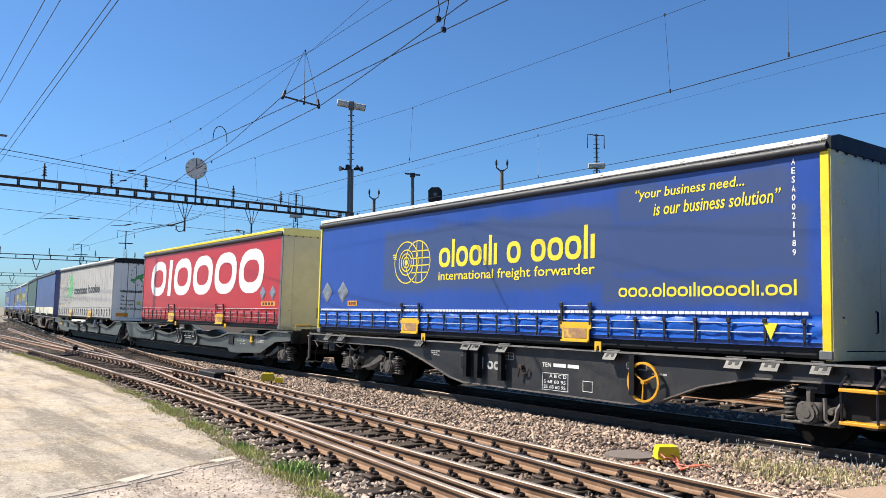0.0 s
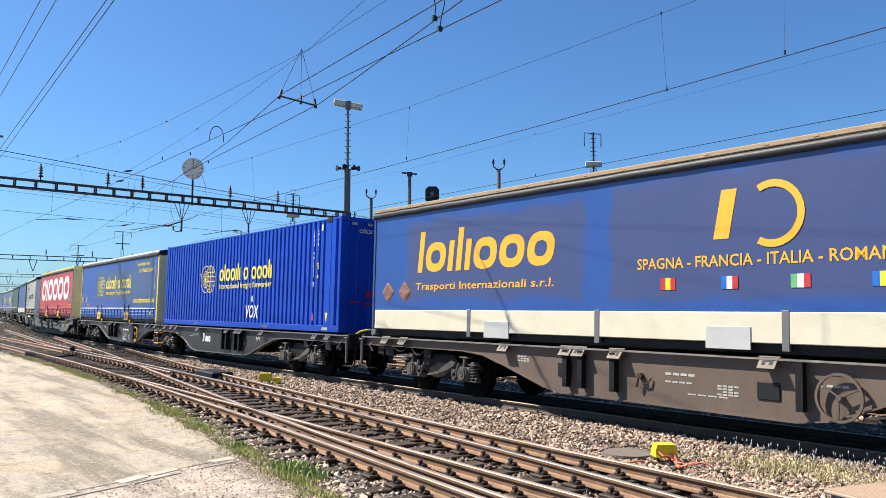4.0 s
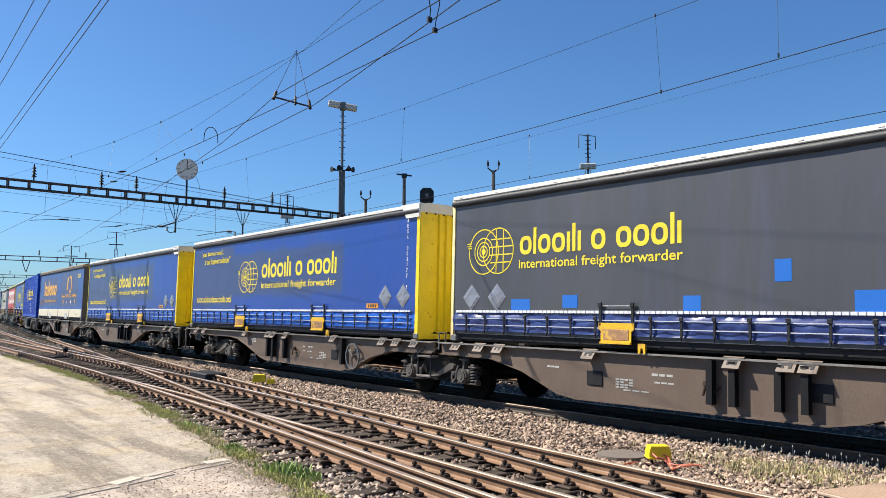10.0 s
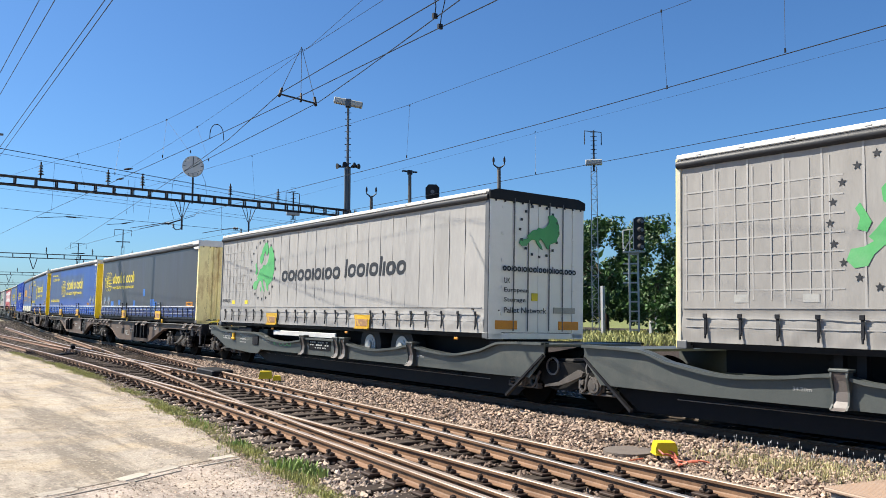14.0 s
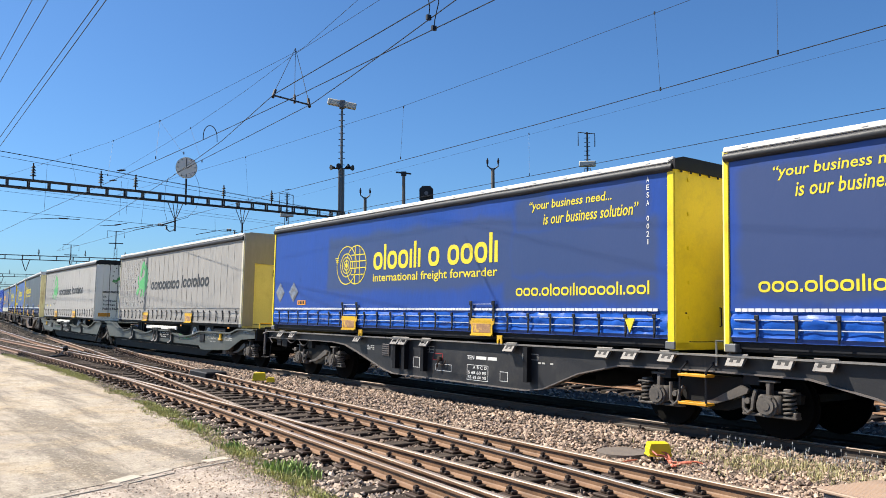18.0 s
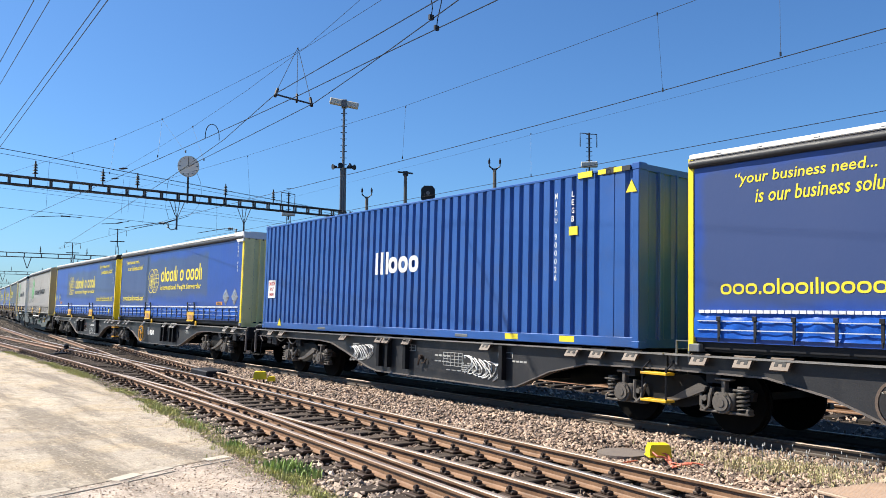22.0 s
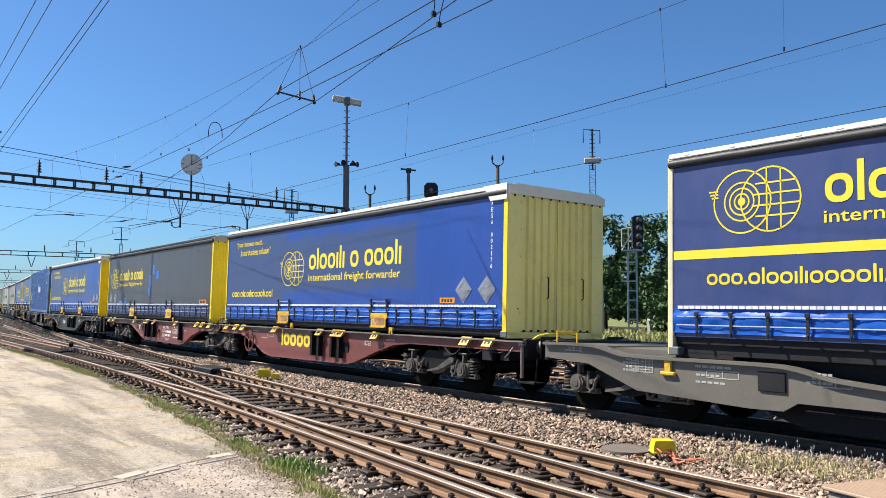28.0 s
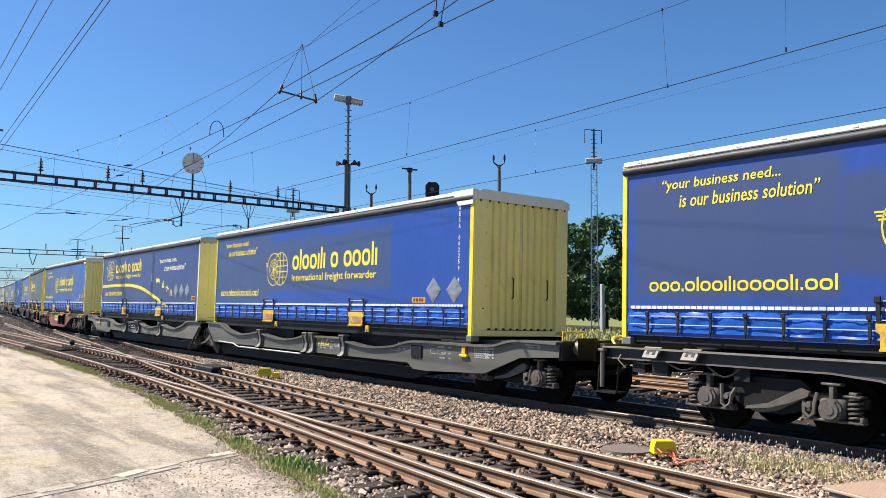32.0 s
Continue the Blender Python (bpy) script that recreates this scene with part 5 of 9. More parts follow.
    for u, z, w, h, nc, nr in ((8.5, 0.6, 0.62, 0.26, 5, 4), (9.45, 0.5, 0.22, 0.16, 2, 2), (10.2, 0.84, 0.4, 0.1, 1, 1), (7.2, 0.84, 0.3, 0.12, 2, 2)):
        if (busy or (seed in (0, 8, 12) and not flip)) and 8.0 < u < 9.8:
            continue
        u = along(u, w)
        sh = Shape()
        for i in range(nc + 1):
            p = HALF - (u + w * i / nc)
            sh.box(-1.175, -1.17, p - 0.006, p + 0.006, z, z + h)
        for i in range(nr + 1):
            sh.box(-1.1745, -1.17, HALF - u - w, HALF - u, z + h * i / nr - 0.006, z + h * i / nr + 0.006)
        if mat != "brown_sill":
            part("data_table", sh, M["mark"], root, "white stencilled table")
    for k, (u, z) in enumerate(((6.1, 0.72), (9.9, 0.66)) if mat == "brown_sill" else ((6.1, 0.72),)):
        u = along(u)
        part("wagon_plate", Shape().box(-1.19, -1.17, HALF - u - 0.17, HALF - u + 0.17, z - 0.12, z + 0.12, 0.01), M["steel"], root)
    vu = along(7.75)
    valve = Shape().rod((-1.17, HALF - vu, 0.72), (-1.25, HALF - vu, 0.72), 0.05, 10).rod((-1.24, HALF - vu, 0.72), (-1.24, HALF - vu + 0.05, 0.55), 0.02, 6).tube([(-1.2, HALF - vu - 0.2, 0.7), (-1.22, HALF - vu - 0.15, 0.62), (-1.22, HALF - vu - 0.05, 0.6)], 0.014, 5)
    part("valve_handle", valve, M["chair" if seed != 9 else "glass_red"], root, "small valve handle on the girder")
    if name_code:
        shape_word(root, name_code[0], name_code[1], name_u, 0.62, name_code[2], name_code[3], put=lambda p, q, d: (-1.17 - d, HALF - p, q), weight=0.3)
    return root


def pocket_wagon(u0, u1, flip, mat, seed, name_mat=None, start=0.0, brackets=(7.35, 8.95, 9.3, 12.2)):
    """One half of an articulated pocket wagon; it spans u0 to u1 along its load, with the outer end trailing when flip is set."""
    root = thing("pocket_wagon", "%s articulated pocket wagon with a dipped side beam" % ("grey-brown" if mat != "green_sill" else "dark green-grey"), "freight wagon", group="wagons of the train")
    a, b = (u1, u0) if flip else (u0, u1)
    sg = 1 if b > a else -1

    def y(k):
        return HALF - (a + sg * k)

    n = abs(b - a)
    top = [(start, 1.12), (1.15, 1.12), (1.75, 1.0), (4.0, 0.99), (4.5, 0.97), (5.1, 0.85), (6.2, 0.78), (7.2, 0.86), (7.5, 0.93), (9.0, 0.93), (9.35, 0.93), (9.9, 0.84), (10.8, 0.78), (11.9, 0.86), (12.3, 0.93)]
    top += [(13.0, 0.86), (13.9, 0.82), (14.8, 0.95), (15.3, 1.1), (n, 1.13)]
    bent = []
    for i in range(len(top) - 1):
        p0, p1, p2, p3 = (top[max(0, min(len(top) - 1, i + j))] for j in (-1, 0, 1, 2))
        for j in range(4):
            f = j / 4
            bent.append((p1[0] + (p2[0] - p1[0]) * f, 0.5 * (2 * p1[1] + (p2[1] - p0[1]) * f + (2 * p0[1] - 5 * p1[1] + 4 * p2[1] - p3[1]) * f * f + (3 * p1[1] - p0[1] - 3 * p2[1] + p3[1]) * f ** 3)))
    top = bent + [top[-1]]
    low = [(n, 0.88), (16.13, 0.5), (15.0, 0.49), (12.0, 0.5), (4.6, 0.5), (4.4, 0.38), (3.9, 0.37), (2.0, 0.45), (1.0, 0.8), (start, 0.86)]
    for x in (-1.28, 1.25):
        sh = Shape().prism([(y(k), z) for k, z in top + low], lambda p, q, d: (x + d, p, q), 0.0, 0.03)
        part("side_beam", sh, M[mat], root)
        fl = Shape()
        for k0, z0 in top:
            fl.v += [(x - 0.075, y(k0), z0), (x + 0.12, y(k0), z0), (x + 0.12, y(k0), z0 - 0.045), (x - 0.075, y(k0), z0 - 0.045)]
        fl.f = [(4 * i + j, 4 * i + (j + 1) % 4, 4 * i + 4 + (j + 1) % 4, 4 * i + 4 + j) for i in range(len(top) - 1) for j in range(4)]
        part("beam_flange", fl, M[mat], root)
    pan = Shape()
    pan.prism([(y(4.2), 0.62), (y(15.2), 0.62), (y(14.2), 0.2), (y(4.9), 0.2)], lambda p, q, d: (d, p, q), -1.0, 1.0)
    for x in (-1.06, 1.03):
        part("pocket_wall", Shape().prism([(y(3.2), 0.6), (y(16.2), 0.6), (y(15.55), 0.13), (y(4.6), 0.15)], lambda p, q, d: (x + d, p, q), 0.0, 0.03), M["black_pan"], root, "black lower side of the pocket")
    part("side_pipe", Shape().tube([(-1.08, y(4.6), 0.4), (-1.08, y(9.0), 0.39), (-1.08, y(14.8), 0.38)], 0.008, 5), M["worn_lit_edge"], root, "pale pipe along the beam")
    if seed == 4:
        part("stepped_pipe", Shape().tube([(-1.31, y(15.4), 0.53), (-1.31, y(14.2), 0.505), (-1.31, y(13.85), 0.43), (-1.31, y(9.6), 0.43)], 0.018, 6), M["zinc"], root, "pale pipe stepping down along the beam")
    ring = Shape().ring((y(n) - sg * 0.0, 0.72), 0.13, 0.155, lambda p, q, d: (-1.05 - d, p, q), 0.0, 0.03, 24)
    part("pipe_ring", ring, M["worn_lit_edge"], root, "pale ring at the joint")
    part("end_brace", Shape().prism([(y(n), 0.9), (y(n - 0.02), 0.93), (y(15.5), 0.16), (y(15.52), 0.12)], lambda p, q, d: (d, p, q), -1.31, -1.24), M["steel"], root)
    if seed != 4:
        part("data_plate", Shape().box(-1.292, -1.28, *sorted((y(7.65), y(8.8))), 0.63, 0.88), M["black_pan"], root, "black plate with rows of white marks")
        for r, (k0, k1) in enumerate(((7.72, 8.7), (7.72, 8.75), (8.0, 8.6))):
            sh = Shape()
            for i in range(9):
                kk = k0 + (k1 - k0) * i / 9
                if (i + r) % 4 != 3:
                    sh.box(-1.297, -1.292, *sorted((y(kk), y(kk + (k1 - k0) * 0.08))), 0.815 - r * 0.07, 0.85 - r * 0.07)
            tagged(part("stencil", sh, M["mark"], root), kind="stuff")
    for i in range(4 if seed == 4 else 0):
        c = a + sg * (8.96 - 0.245 * i) if sg > 0 else a - (8.96 - 0.245 * i)
        out3 = [(c - 0.1, 0.72), (c + 0.1, 0.72), (c, 0.9)]
        ins3 = [(c - 0.06, 0.743), (c + 0.06, 0.743), (c, 0.855)]
        tri = Shape()
        for j in range(3):
            j2 = (j + 1) % 3
            tri.prism([out3[j], out3[j2], ins3[j2], ins3[j]], lambda p, q, d: (-1.28 - d, HALF - p, q), 0.0, 0.004)
        part("warning_triangle", tri, M["letter_yellow"], root, "yellow warning triangle")
    part("pocket_floor", pan, M["black_pan"], root)
    part("lower_ledge", Shape().box(-1.14, -1.05, *sorted((y(5.0), y(14.0))), 0.40, 0.43), M["black_pan"], root)
    deck = Shape().box(-1.25, 1.25, *sorted((y(start), y(1.2))), 1.06, 1.1)
    deck.box(-0.9, 0.9, *sorted((y(1.1), y(4.2))), 0.85, 1.07)
    part("end_deck", deck, M[mat], root)
    part("joint_deck", Shape().box(-1.25, 1.25, *sorted((y(n - 1.0), y(n))), 1.06, 1.1), M[mat], root)
    for k in brackets:
        sh = Shape()
        for q in (-0.1, 0.1):
            sh.prism([(-1.25, 0.98), (-1.385, 0.98), (-1.4, 0.9), (-1.345, 0.72), (-1.36, 0.56), (-1.42, 0.5), (-1.25, 0.5)], lambda p, z, d: (p, y(k) + q + d, z), -0.012, 0.012)
        sh.box(-1.40, -1.2, y(k) - 0.13, y(k) + 0.13, 0.955, 1.0, 0.012)
        holder = part("beam_bracket", sh, M[mat], root)
        face = [(-1.385, 0.95), (-1.35, 0.85), (-1.325, 0.72), (-1.335, 0.6), (-1.375, 0.525), (-1.435, 0.49)]
        plate = Shape().prism(face + [(x + 0.014, z + 0.004) for x, z in reversed(face)], lambda p, z, d: (p, y(k) + d, z), -0.088, 0.088)
        part("bracket_plate", plate, M["worn_lit_edge" if mat != "green_sill" else "dusty"], holder, "worn hollow-curved plate")
    part("hitch_pad", Shape().box(-1.15, 1.15, *sorted((y(2.6), y(3.6))), 0.98, 1.1, 0.02), M["steel"], root)
    lever = Shape().box(-1.33, -1.28, y(2.6) - 0.06, y(2.6) + 0.06, 0.72, 0.98, 0.01).box(-1.34, -1.28, y(2.6) - 0.13, y(2.6) + 0.13, 0.72, 0.78, 0.015)
    part("release_lever", lever, M["pocket"], root, "bright yellow release lever")
    part("mesh_box", Shape().box(-1.31, -1.28, y(4.25) - 0.2, y(4.25) + 0.2, 0.62, 0.88, 0.01), M["steel"], root)
    for u, z, w, h in ((1.75, 0.85, 0.3, 0.22), (3.1, 0.9, 0.6, 0.06), (3.1, 0.78, 0.4, 0.05), (3.1, 0.68, 0.5, 0.05), (4.75, 0.85, 0.35, 0.16), (8.0, 0.82, 0.7, 0.05), (8.0, 0.68, 0.9, 0.09), (0.5, 1.03, 0.4, 0.08)):
        sh = Shape()
        nr = max(1, round(h / 0.05))
        for r in range(nr):
            for c in range(5):
                if (r * 3 + c * 2 + seed) % 6 != 0:
                    p = y(u) - sg * w * c / 5
                    sh.box(-1.284, -1.28, p - w * 0.08, p + w * 0.08, z - h / 2 + r * h / nr, z - h / 2 + (r + 0.6) * h / nr)
        tagged(part("stencil", sh, M["mark"], root, "small white stencilled marks"), kind="stuff")
    for k, wd, w in ((7.55, "GE", 0.3), (12.6, "34.20m", 0.26)):
        me, x0, x1, y0, y1 = text_mesh(wd, "mark")
        rot = Matrix(((0, 0, -1, -1.284), (-1, 0, 0, y(k) + (w if sg < 0 else 0)), (0, 1, 0, 0.68), (0, 0, 0, 1)))
        part("lettering", me, None, root, m=rot @ Matrix.Diagonal((w / (x1 - x0), (0.12 if k < 8 else 0.055) / (y1 - y0), 1, 1)) @ Matrix.Translation((-x0, -y0, 0)))
    for k, w, h, nc, nr in ((1.9, 0.4, 0.2, 6, 5), (3.25, 0.5, 0.1, 2, 1), (4.9, 0.4, 0.09, 2, 1)):
        sh = Shape()
        for i in range(nc + 1):
            p = y(k) - sg * w * i / nc
            sh.box(-1.2855, -1.28, p - 0.006, p + 0.006, 0.74, 0.74 + h)
        for i in range(nr + 1):
            sh.box(-1.285, -1.28, *sorted((y(k), y(k) - sg * w)), 0.74 + h * i / nr - 0.006, 0.74 + h * i / nr + 0.006)
        part("data_table", sh, M["mark"], root, "white stencilled table")
    if name_mat:
        shape_word(root, "lll-ooo", name_mat, a + (5.4 if sg > 0 else -6.6), 0.66, 1.2, 0.12, put=lambda p, q, d: (-1.28 - d, HALF - p, q))
    add_bogie(root, y(0.55 + 1.0))
    if not flip:
        add_bogie(root, y(n + 0.2))
    out = -1 if flip else 1
    ye = y(start)
    part("headstock", Shape().box(-1.25, 1.25, ye - 0.06, ye + 0.06, 0.8, 1.14, 0.015), M["steel"], root)
    add_buffers(root, ye, 1.02, flip)
    part("grab_rail", Shape().tube([(-1.1, ye - out * 0.1, 1.1), (-1.1, ye - out * 0.1, 1.3), (-0.6, ye - out * 0.1, 1.3), (-0.6, ye - out * 0.1, 1.1)], 0.018, 6), M["pocket"], root)
    return root


def trailer_wheels(root):
    for u in (8.95, 10.3):
        for x in (-0.86, 0.86):
            w = part("wheel", shared("trailer_wheel", lambda: Shape().rod((-0.17, 0, 0), (0.17, 0, 0), 0.46, 22), "tyre"), None, root, "black rubber tyre", m=Matrix.Translation((x, HALF - u, 0.86)))
            part("rim", shared("trailer_rim", lambda: Shape().rod((-0.185, 0, 0), (-0.16, 0, 0), 0.24, 20).rod((-0.2, 0, 0), (-0.18, 0, 0), 0.17, 16).rod((-0.24, 0, 0), (-0.18, 0, 0), 0.1, 10), "zinc"), None, w)
    part("underrun_bar", Shape().box(-1.24, -1.2, HALF - 7.6, HALF - 4.0, 0.95, 1.08, 0.01), M["white"], root, "white side guard")
    for u in (2.2, 2.5):
        part("landing_leg", Shape().box(-0.9, -0.78, HALF - u - 0.06, HALF - u + 0.06, 0.55, 1.2), M["steel"], root)
    part("mudguard", Shape().box(-1.2, -0.9, HALF - 12.4, HALF - 8.3, 1.36, 1.4), M["steel"], root)
    for u in (4.0, 8.2, 12.6):
        part("marker_lamp", Shape().box(-1.285, -1.26, HALF - u - 0.06, HALF - u + 0.06, 1.1, 1.15, 0.008), M["orange"], root, "orange side marker")


# ---- the train: its vehicles, from the head backwards ----
# load middle along the train (metres ahead of the start line), and what it is
CENTRES = {-2: 46.49, -1: 27.95, 0: 12.12, 1: -2.45, 2: -17.61, 3: -32.3, 4: -47.43, 5: -62.16, 6: -77.93, 7: -95.86, 8: -111.6, 9: -126.03,
           10: -141.17, 11: -155.69, 12: -170.82, 13: -185.65, 14: -202.88, 15: -218.06, 16: -235.43}
RUNNING = []


def put_unit(i, ob):
    RUNNING.append((ob, CENTRES[i]))
    ob.matrix_basis = train_pose(CENTRES[i] + run(0))


put_unit(0, forwarder("A", 10, "AESA0021189", end="flat", end_mat="pale_yellow", hood="steel", top="white"))
put_unit(3, forwarder("B", 13, "", end_mat="yellow"))
put_unit(4, forwarder("B", 14, "AESA 002177 9"))
grey5 = forwarder("G", 15, "", cloth_mat="grey_tarp", patch="", post="rusty_yellow", end_mat="rusty_yellow")
put_unit(5, grey5)
put_unit(8, forwarder("A", 18, "AESA 0021", end="flat", end_mat="yellow", hood="steel"))
put_unit(9, forwarder("B", 19, "AESA 002", end_mat="pale_yellow"))
put_unit(11, forwarder("B", 21, "AESA 002168", end_mat="yellow"))
grey12 = forwarder("G", 22, "", cloth_mat="grey_tarp", patch="", end_mat="yellow", top="gutter", hood="pale_tarp")
put_unit(12, grey12)
put_unit(13, forwarder("B", 23, "AESA 002176", end_mat="pale_yellow"))
put_unit(15, forwarder("B", 25, "AESA 002256 4", end_mat="pale_yellow", base=1.04))

# the unit with the yellow stripe that bends down to its tail
arc_unit = curtain_unit("blue curtain-sided swap body with a yellow stripe and white transport pictograms", "faded", "skirt", "cream", "flat", "pale_yellow", "pale_tarp", "white", False, 24, base=1.04)
globe_sign(arc_unit, "letter_yellow", 1.45, 3.2, 0.45)
shape_word(arc_unit, "olooili-o-oooli", "letter_yellow", 2.38, 3.06, 4.1, 0.37)
letters(arc_unit, "international freight forwarder", "letter_yellow", 2.38, 2.76, 4.0, 0.22)
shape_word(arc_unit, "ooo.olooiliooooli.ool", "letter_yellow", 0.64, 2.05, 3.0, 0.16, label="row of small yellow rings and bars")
letters(arc_unit, "\u201cyour business need...", "letter_white", 8.9, 3.24, 2.2, 0.22, slant=0.15)
letters(arc_unit, "is our business solution\u201d", "letter_white", 9.6, 2.96, 2.45, 0.22, slant=0.15)
stripe = Shape()
edge_pts = [(0.08, 2.43), (4.2, 2.43), (5.45, 2.38), (6.82, 2.24), (8.1, 1.99), (9.3, 1.72), (10.0, 1.52), (10.45, 1.38)]
curve = []
for i in range(len(edge_pts) - 1):
    p0, p1, p2, p3 = (Vector(edge_pts[max(0, min(len(edge_pts) - 1, i + k))]) for k in (-1, 0, 1, 2))
    for j in range(5):
        f = j / 5
        curve.append(0.5 * (2 * p1 + (p2 - p0) * f + (2 * p0 - 5 * p1 + 4 * p2 - p3) * f * f + (3 * p1 - p0 - 3 * p2 + p3) * f ** 3))
curve.append(Vector(edge_pts[-1]))
vs = []
for i, p in enumerate(curve):
    d = (curve[min(i + 1, len(curve) - 1)] - curve[max(i - 1, 0)]).normalized()
    nrm = Vector((-d.y, d.x))
    for o in (0.0, 0.13):
        for dep in (0.0, 0.0025):
            vs.append(near(p.x + nrm.x * o, p.y + nrm.y * o, dep))
fs = []
for i in range(len(curve) - 1):
    A, B = i * 4, i * 4 + 4
    fs += [(A + 1, B + 1, B + 3, A + 3), (A, A + 1, B + 1, B), (A + 2, B + 2, B + 3, A + 3)]
stripe.add(vs, fs)
part("stripe", stripe, M["letter_yellow"], arc_unit, "yellow stripe that curves down")


def pictogram(polys, u, z, k):
    sh = Shape()
    for poly in polys:
        sh.prism([(u + p * k, z + q * k) for p, q in poly], near, 0.0, 0.0025)
    part("pictogram", sh, M["letter_yellow"], arc_unit, "pale transport pictogram")


tower = [[(-0.5, 0), (0.5, 0), (0.3, 0.25), (-0.3, 0.25)], [(-0.12, 0.25), (0.12, 0.25), (0.2, 1.2), (-0.2, 1.2)], [(-0.3, 1.3), (0.3, 1.3), (0.2, 1.6), (-0.2, 1.6)]]
lorry = [[(-1.1, 0.25), (0.6, 0.25), (0.6, 0.95), (-1.1, 0.95)], [(0.68, 0.25), (1.15, 0.25), (1.15, 0.55), (0.98, 0.8), (0.68, 0.8)], [(-0.8, 0), (-0.5, 0), (-0.5, 0.22), (-0.8, 0.22)], [(0.7, 0), (1.0, 0), (1.0, 0.22), (0.7, 0.22)]]
plane = [[(-1.1, 0.5), (0.8, 0.1), (1.1, 0.15), (0.9, 0.35), (-1.0, 0.75)], [(-0.1, 0.4), (0.25, 0.35), (-0.4, -0.3), (-0.6, -0.28)], [(0.0, 0.5), (0.3, 0.45), (0.2, 1.0), (0.0, 1.0)]]
ship = [[(-0.8, 0.35), (0.8, 0.35), (0.55, 0), (-0.55, 0)], [(-0.45, 0.42), (0.45, 0.42), (0.45, 0.85), (-0.45, 0.85)], [(-0.2, 0.9), (0.2, 0.9), (0.2, 1.35), (-0.2, 1.35)]]
care = [[(-0.7, 0), (-0.35, 0), (-0.2, 0.5), (-0.55, 1.1)], [(0.35, 0), (0.7, 0), (0.55, 1.1), (0.2, 0.5)], [(-0.22, 0.75), (0.22, 0.75), (0.22, 1.2), (-0.22, 1.2)]]
for (u, z), pic in zip(((8.0, 2.6), (8.85, 2.5), (9.55, 2.32), (10.1, 2.22), (10.55, 2.0)), (tower, lorry, ship, plane, care)):
    pictogram(pic, u, z, 0.2)
for u in (11.14, 11.78, 12.4):
    diamond(arc_unit, "placard", u, 2.18, 0.27)
panel(arc_unit, "warning_label", "orange", 12.9, 13.3, 1.84, 1.98, 0.008)
put_unit(14, arc_unit)

# grey units: repair patches and placards
for u, z, w, h in ((1.75, 1.76, 0.5, 0.2), (3.05, 1.8, 0.35, 0.22), (5.5, 1.72, 0.3, 0.26), (6.95, 2.15, 0.24, 0.3), (8.0, 1.74, 0.5, 0.28), (8.45, 1.68, 0.4, 0.24)):
    panel(grey5, "repair_patch", "bright_patch", u, u + w, z, z + h, 0.002, label="bright blue repair patch")
for u, z, w, h in ((6.38, 2.08, 0.27, 0.36), (6.46, 2.45, 0.3, 0.44), (6.84, 2.92, 0.26, 0.36), (7.35, 2.72, 0.3, 0.32), (2.0, 1.72, 0.5, 0.16), (2.85, 1.72, 0.3, 0.3)):
    panel(grey12, "repair_patch", "bright_patch", u, u + w, z, z + h, 0.002, label="bright blue repair patch")

# ribbed containers
c1 = container("royal blue ribbed shipping container with yellow lettering", "container_blue", "", 1)
globe_sign(c1, "letter_yellow", 4.48, 2.72, 0.46)
shape_word(c1, "olooili-o-oooli", "letter_yellow", 5.48, 2.62, 4.1, 0.39)
letters(c1, "international freight forwarder", "letter_yellow", 5.48, 2.32, 4.1, 0.23)
letters(c1, "VOX", "letter_white", 7.72, 1.45, 0.98, 0.4, slant=0.1, label="white spray-painted scrawl")
for k in range(4):
    w = math.pi * k / 4
    part("scrawl_stroke", Shape().rod(near(8.25 - 0.11 * math.cos(w), 2.03 - 0.11 * math.sin(w), 0.004), near(8.25 + 0.11 * math.cos(w), 2.03 + 0.11 * math.sin(w), 0.004), 0.012, 4), M["letter_white"], c1, "white spray-painted star")
upright_letters(c1, "AESA 902011 4", "letter_white", 12.14, 3.84, 0.082)
upright_letters(c1, "LPGB", "letter_white", 12.38, 3.87, 0.088)
rim = Shape()
for u0, u1, z0, z1 in ((12.12, 12.21, 2.306, 2.314), (12.12, 12.21, 2.420, 2.428), (12.12, 12.128, 2.314, 2.420), (12.202, 12.21, 2.314, 2.420)):
    rim.prism([(u0, z0), (u1, z0), (u1, z1), (u0, z1)], near, 0.0, 0.003)
part("letter_frame", rim, M["letter_white"], c1, "white frame round the last figure")
panel(c1, "notice", "cream", 12.57, 12.65, 3.76, 3.92, 0.012, label="small cream plate")
panel(c1, "notice", "letter_yellow", 12.36, 12.46, 2.78, 2.93, 0.006, label="yellow plate with dark figures")
for z in (2.865, 2.795):
    panel(c1, "plate_mark", "letter_dark", 12.37, 12.45, z, z + 0.045, 0.0095)
part("warning_triangle", Shape().prism([(12.36, 2.55), (12.46, 2.55), (12.41, 2.64)], near, 0.0, 0.006), M["letter_yellow"], c1)
part("warning_triangle", Shape().prism([(L - 0.72, 1.64), (L - 0.58, 1.64), (L - 0.65, 1.4)], near, 0.0, 0.012), M["letter_yellow"], c1)
panel(c1, "paint_mark", "glass_red", 12.15, 12.22, 1.44, 1.62, 0.003, label="faded red paint mark")
panel(c1, "label_plate", "mark", 12.72, 13.02, 1.2, 1.27, 0.012)
shape_word(c1, "olooili-o-oooli", "letter_white", 0.5, 3.66, 1.5, 0.1, put=lambda p, q, d: rear(p, q, d + 0.002), label="row of small white rings and bars")
for e, z in ((0.3, 3.86), (0.75, 3.86)):
    panel(c1, "label_plate", "mark", e, e + 0.16, z, z + 0.07, 0.006, put=rear)
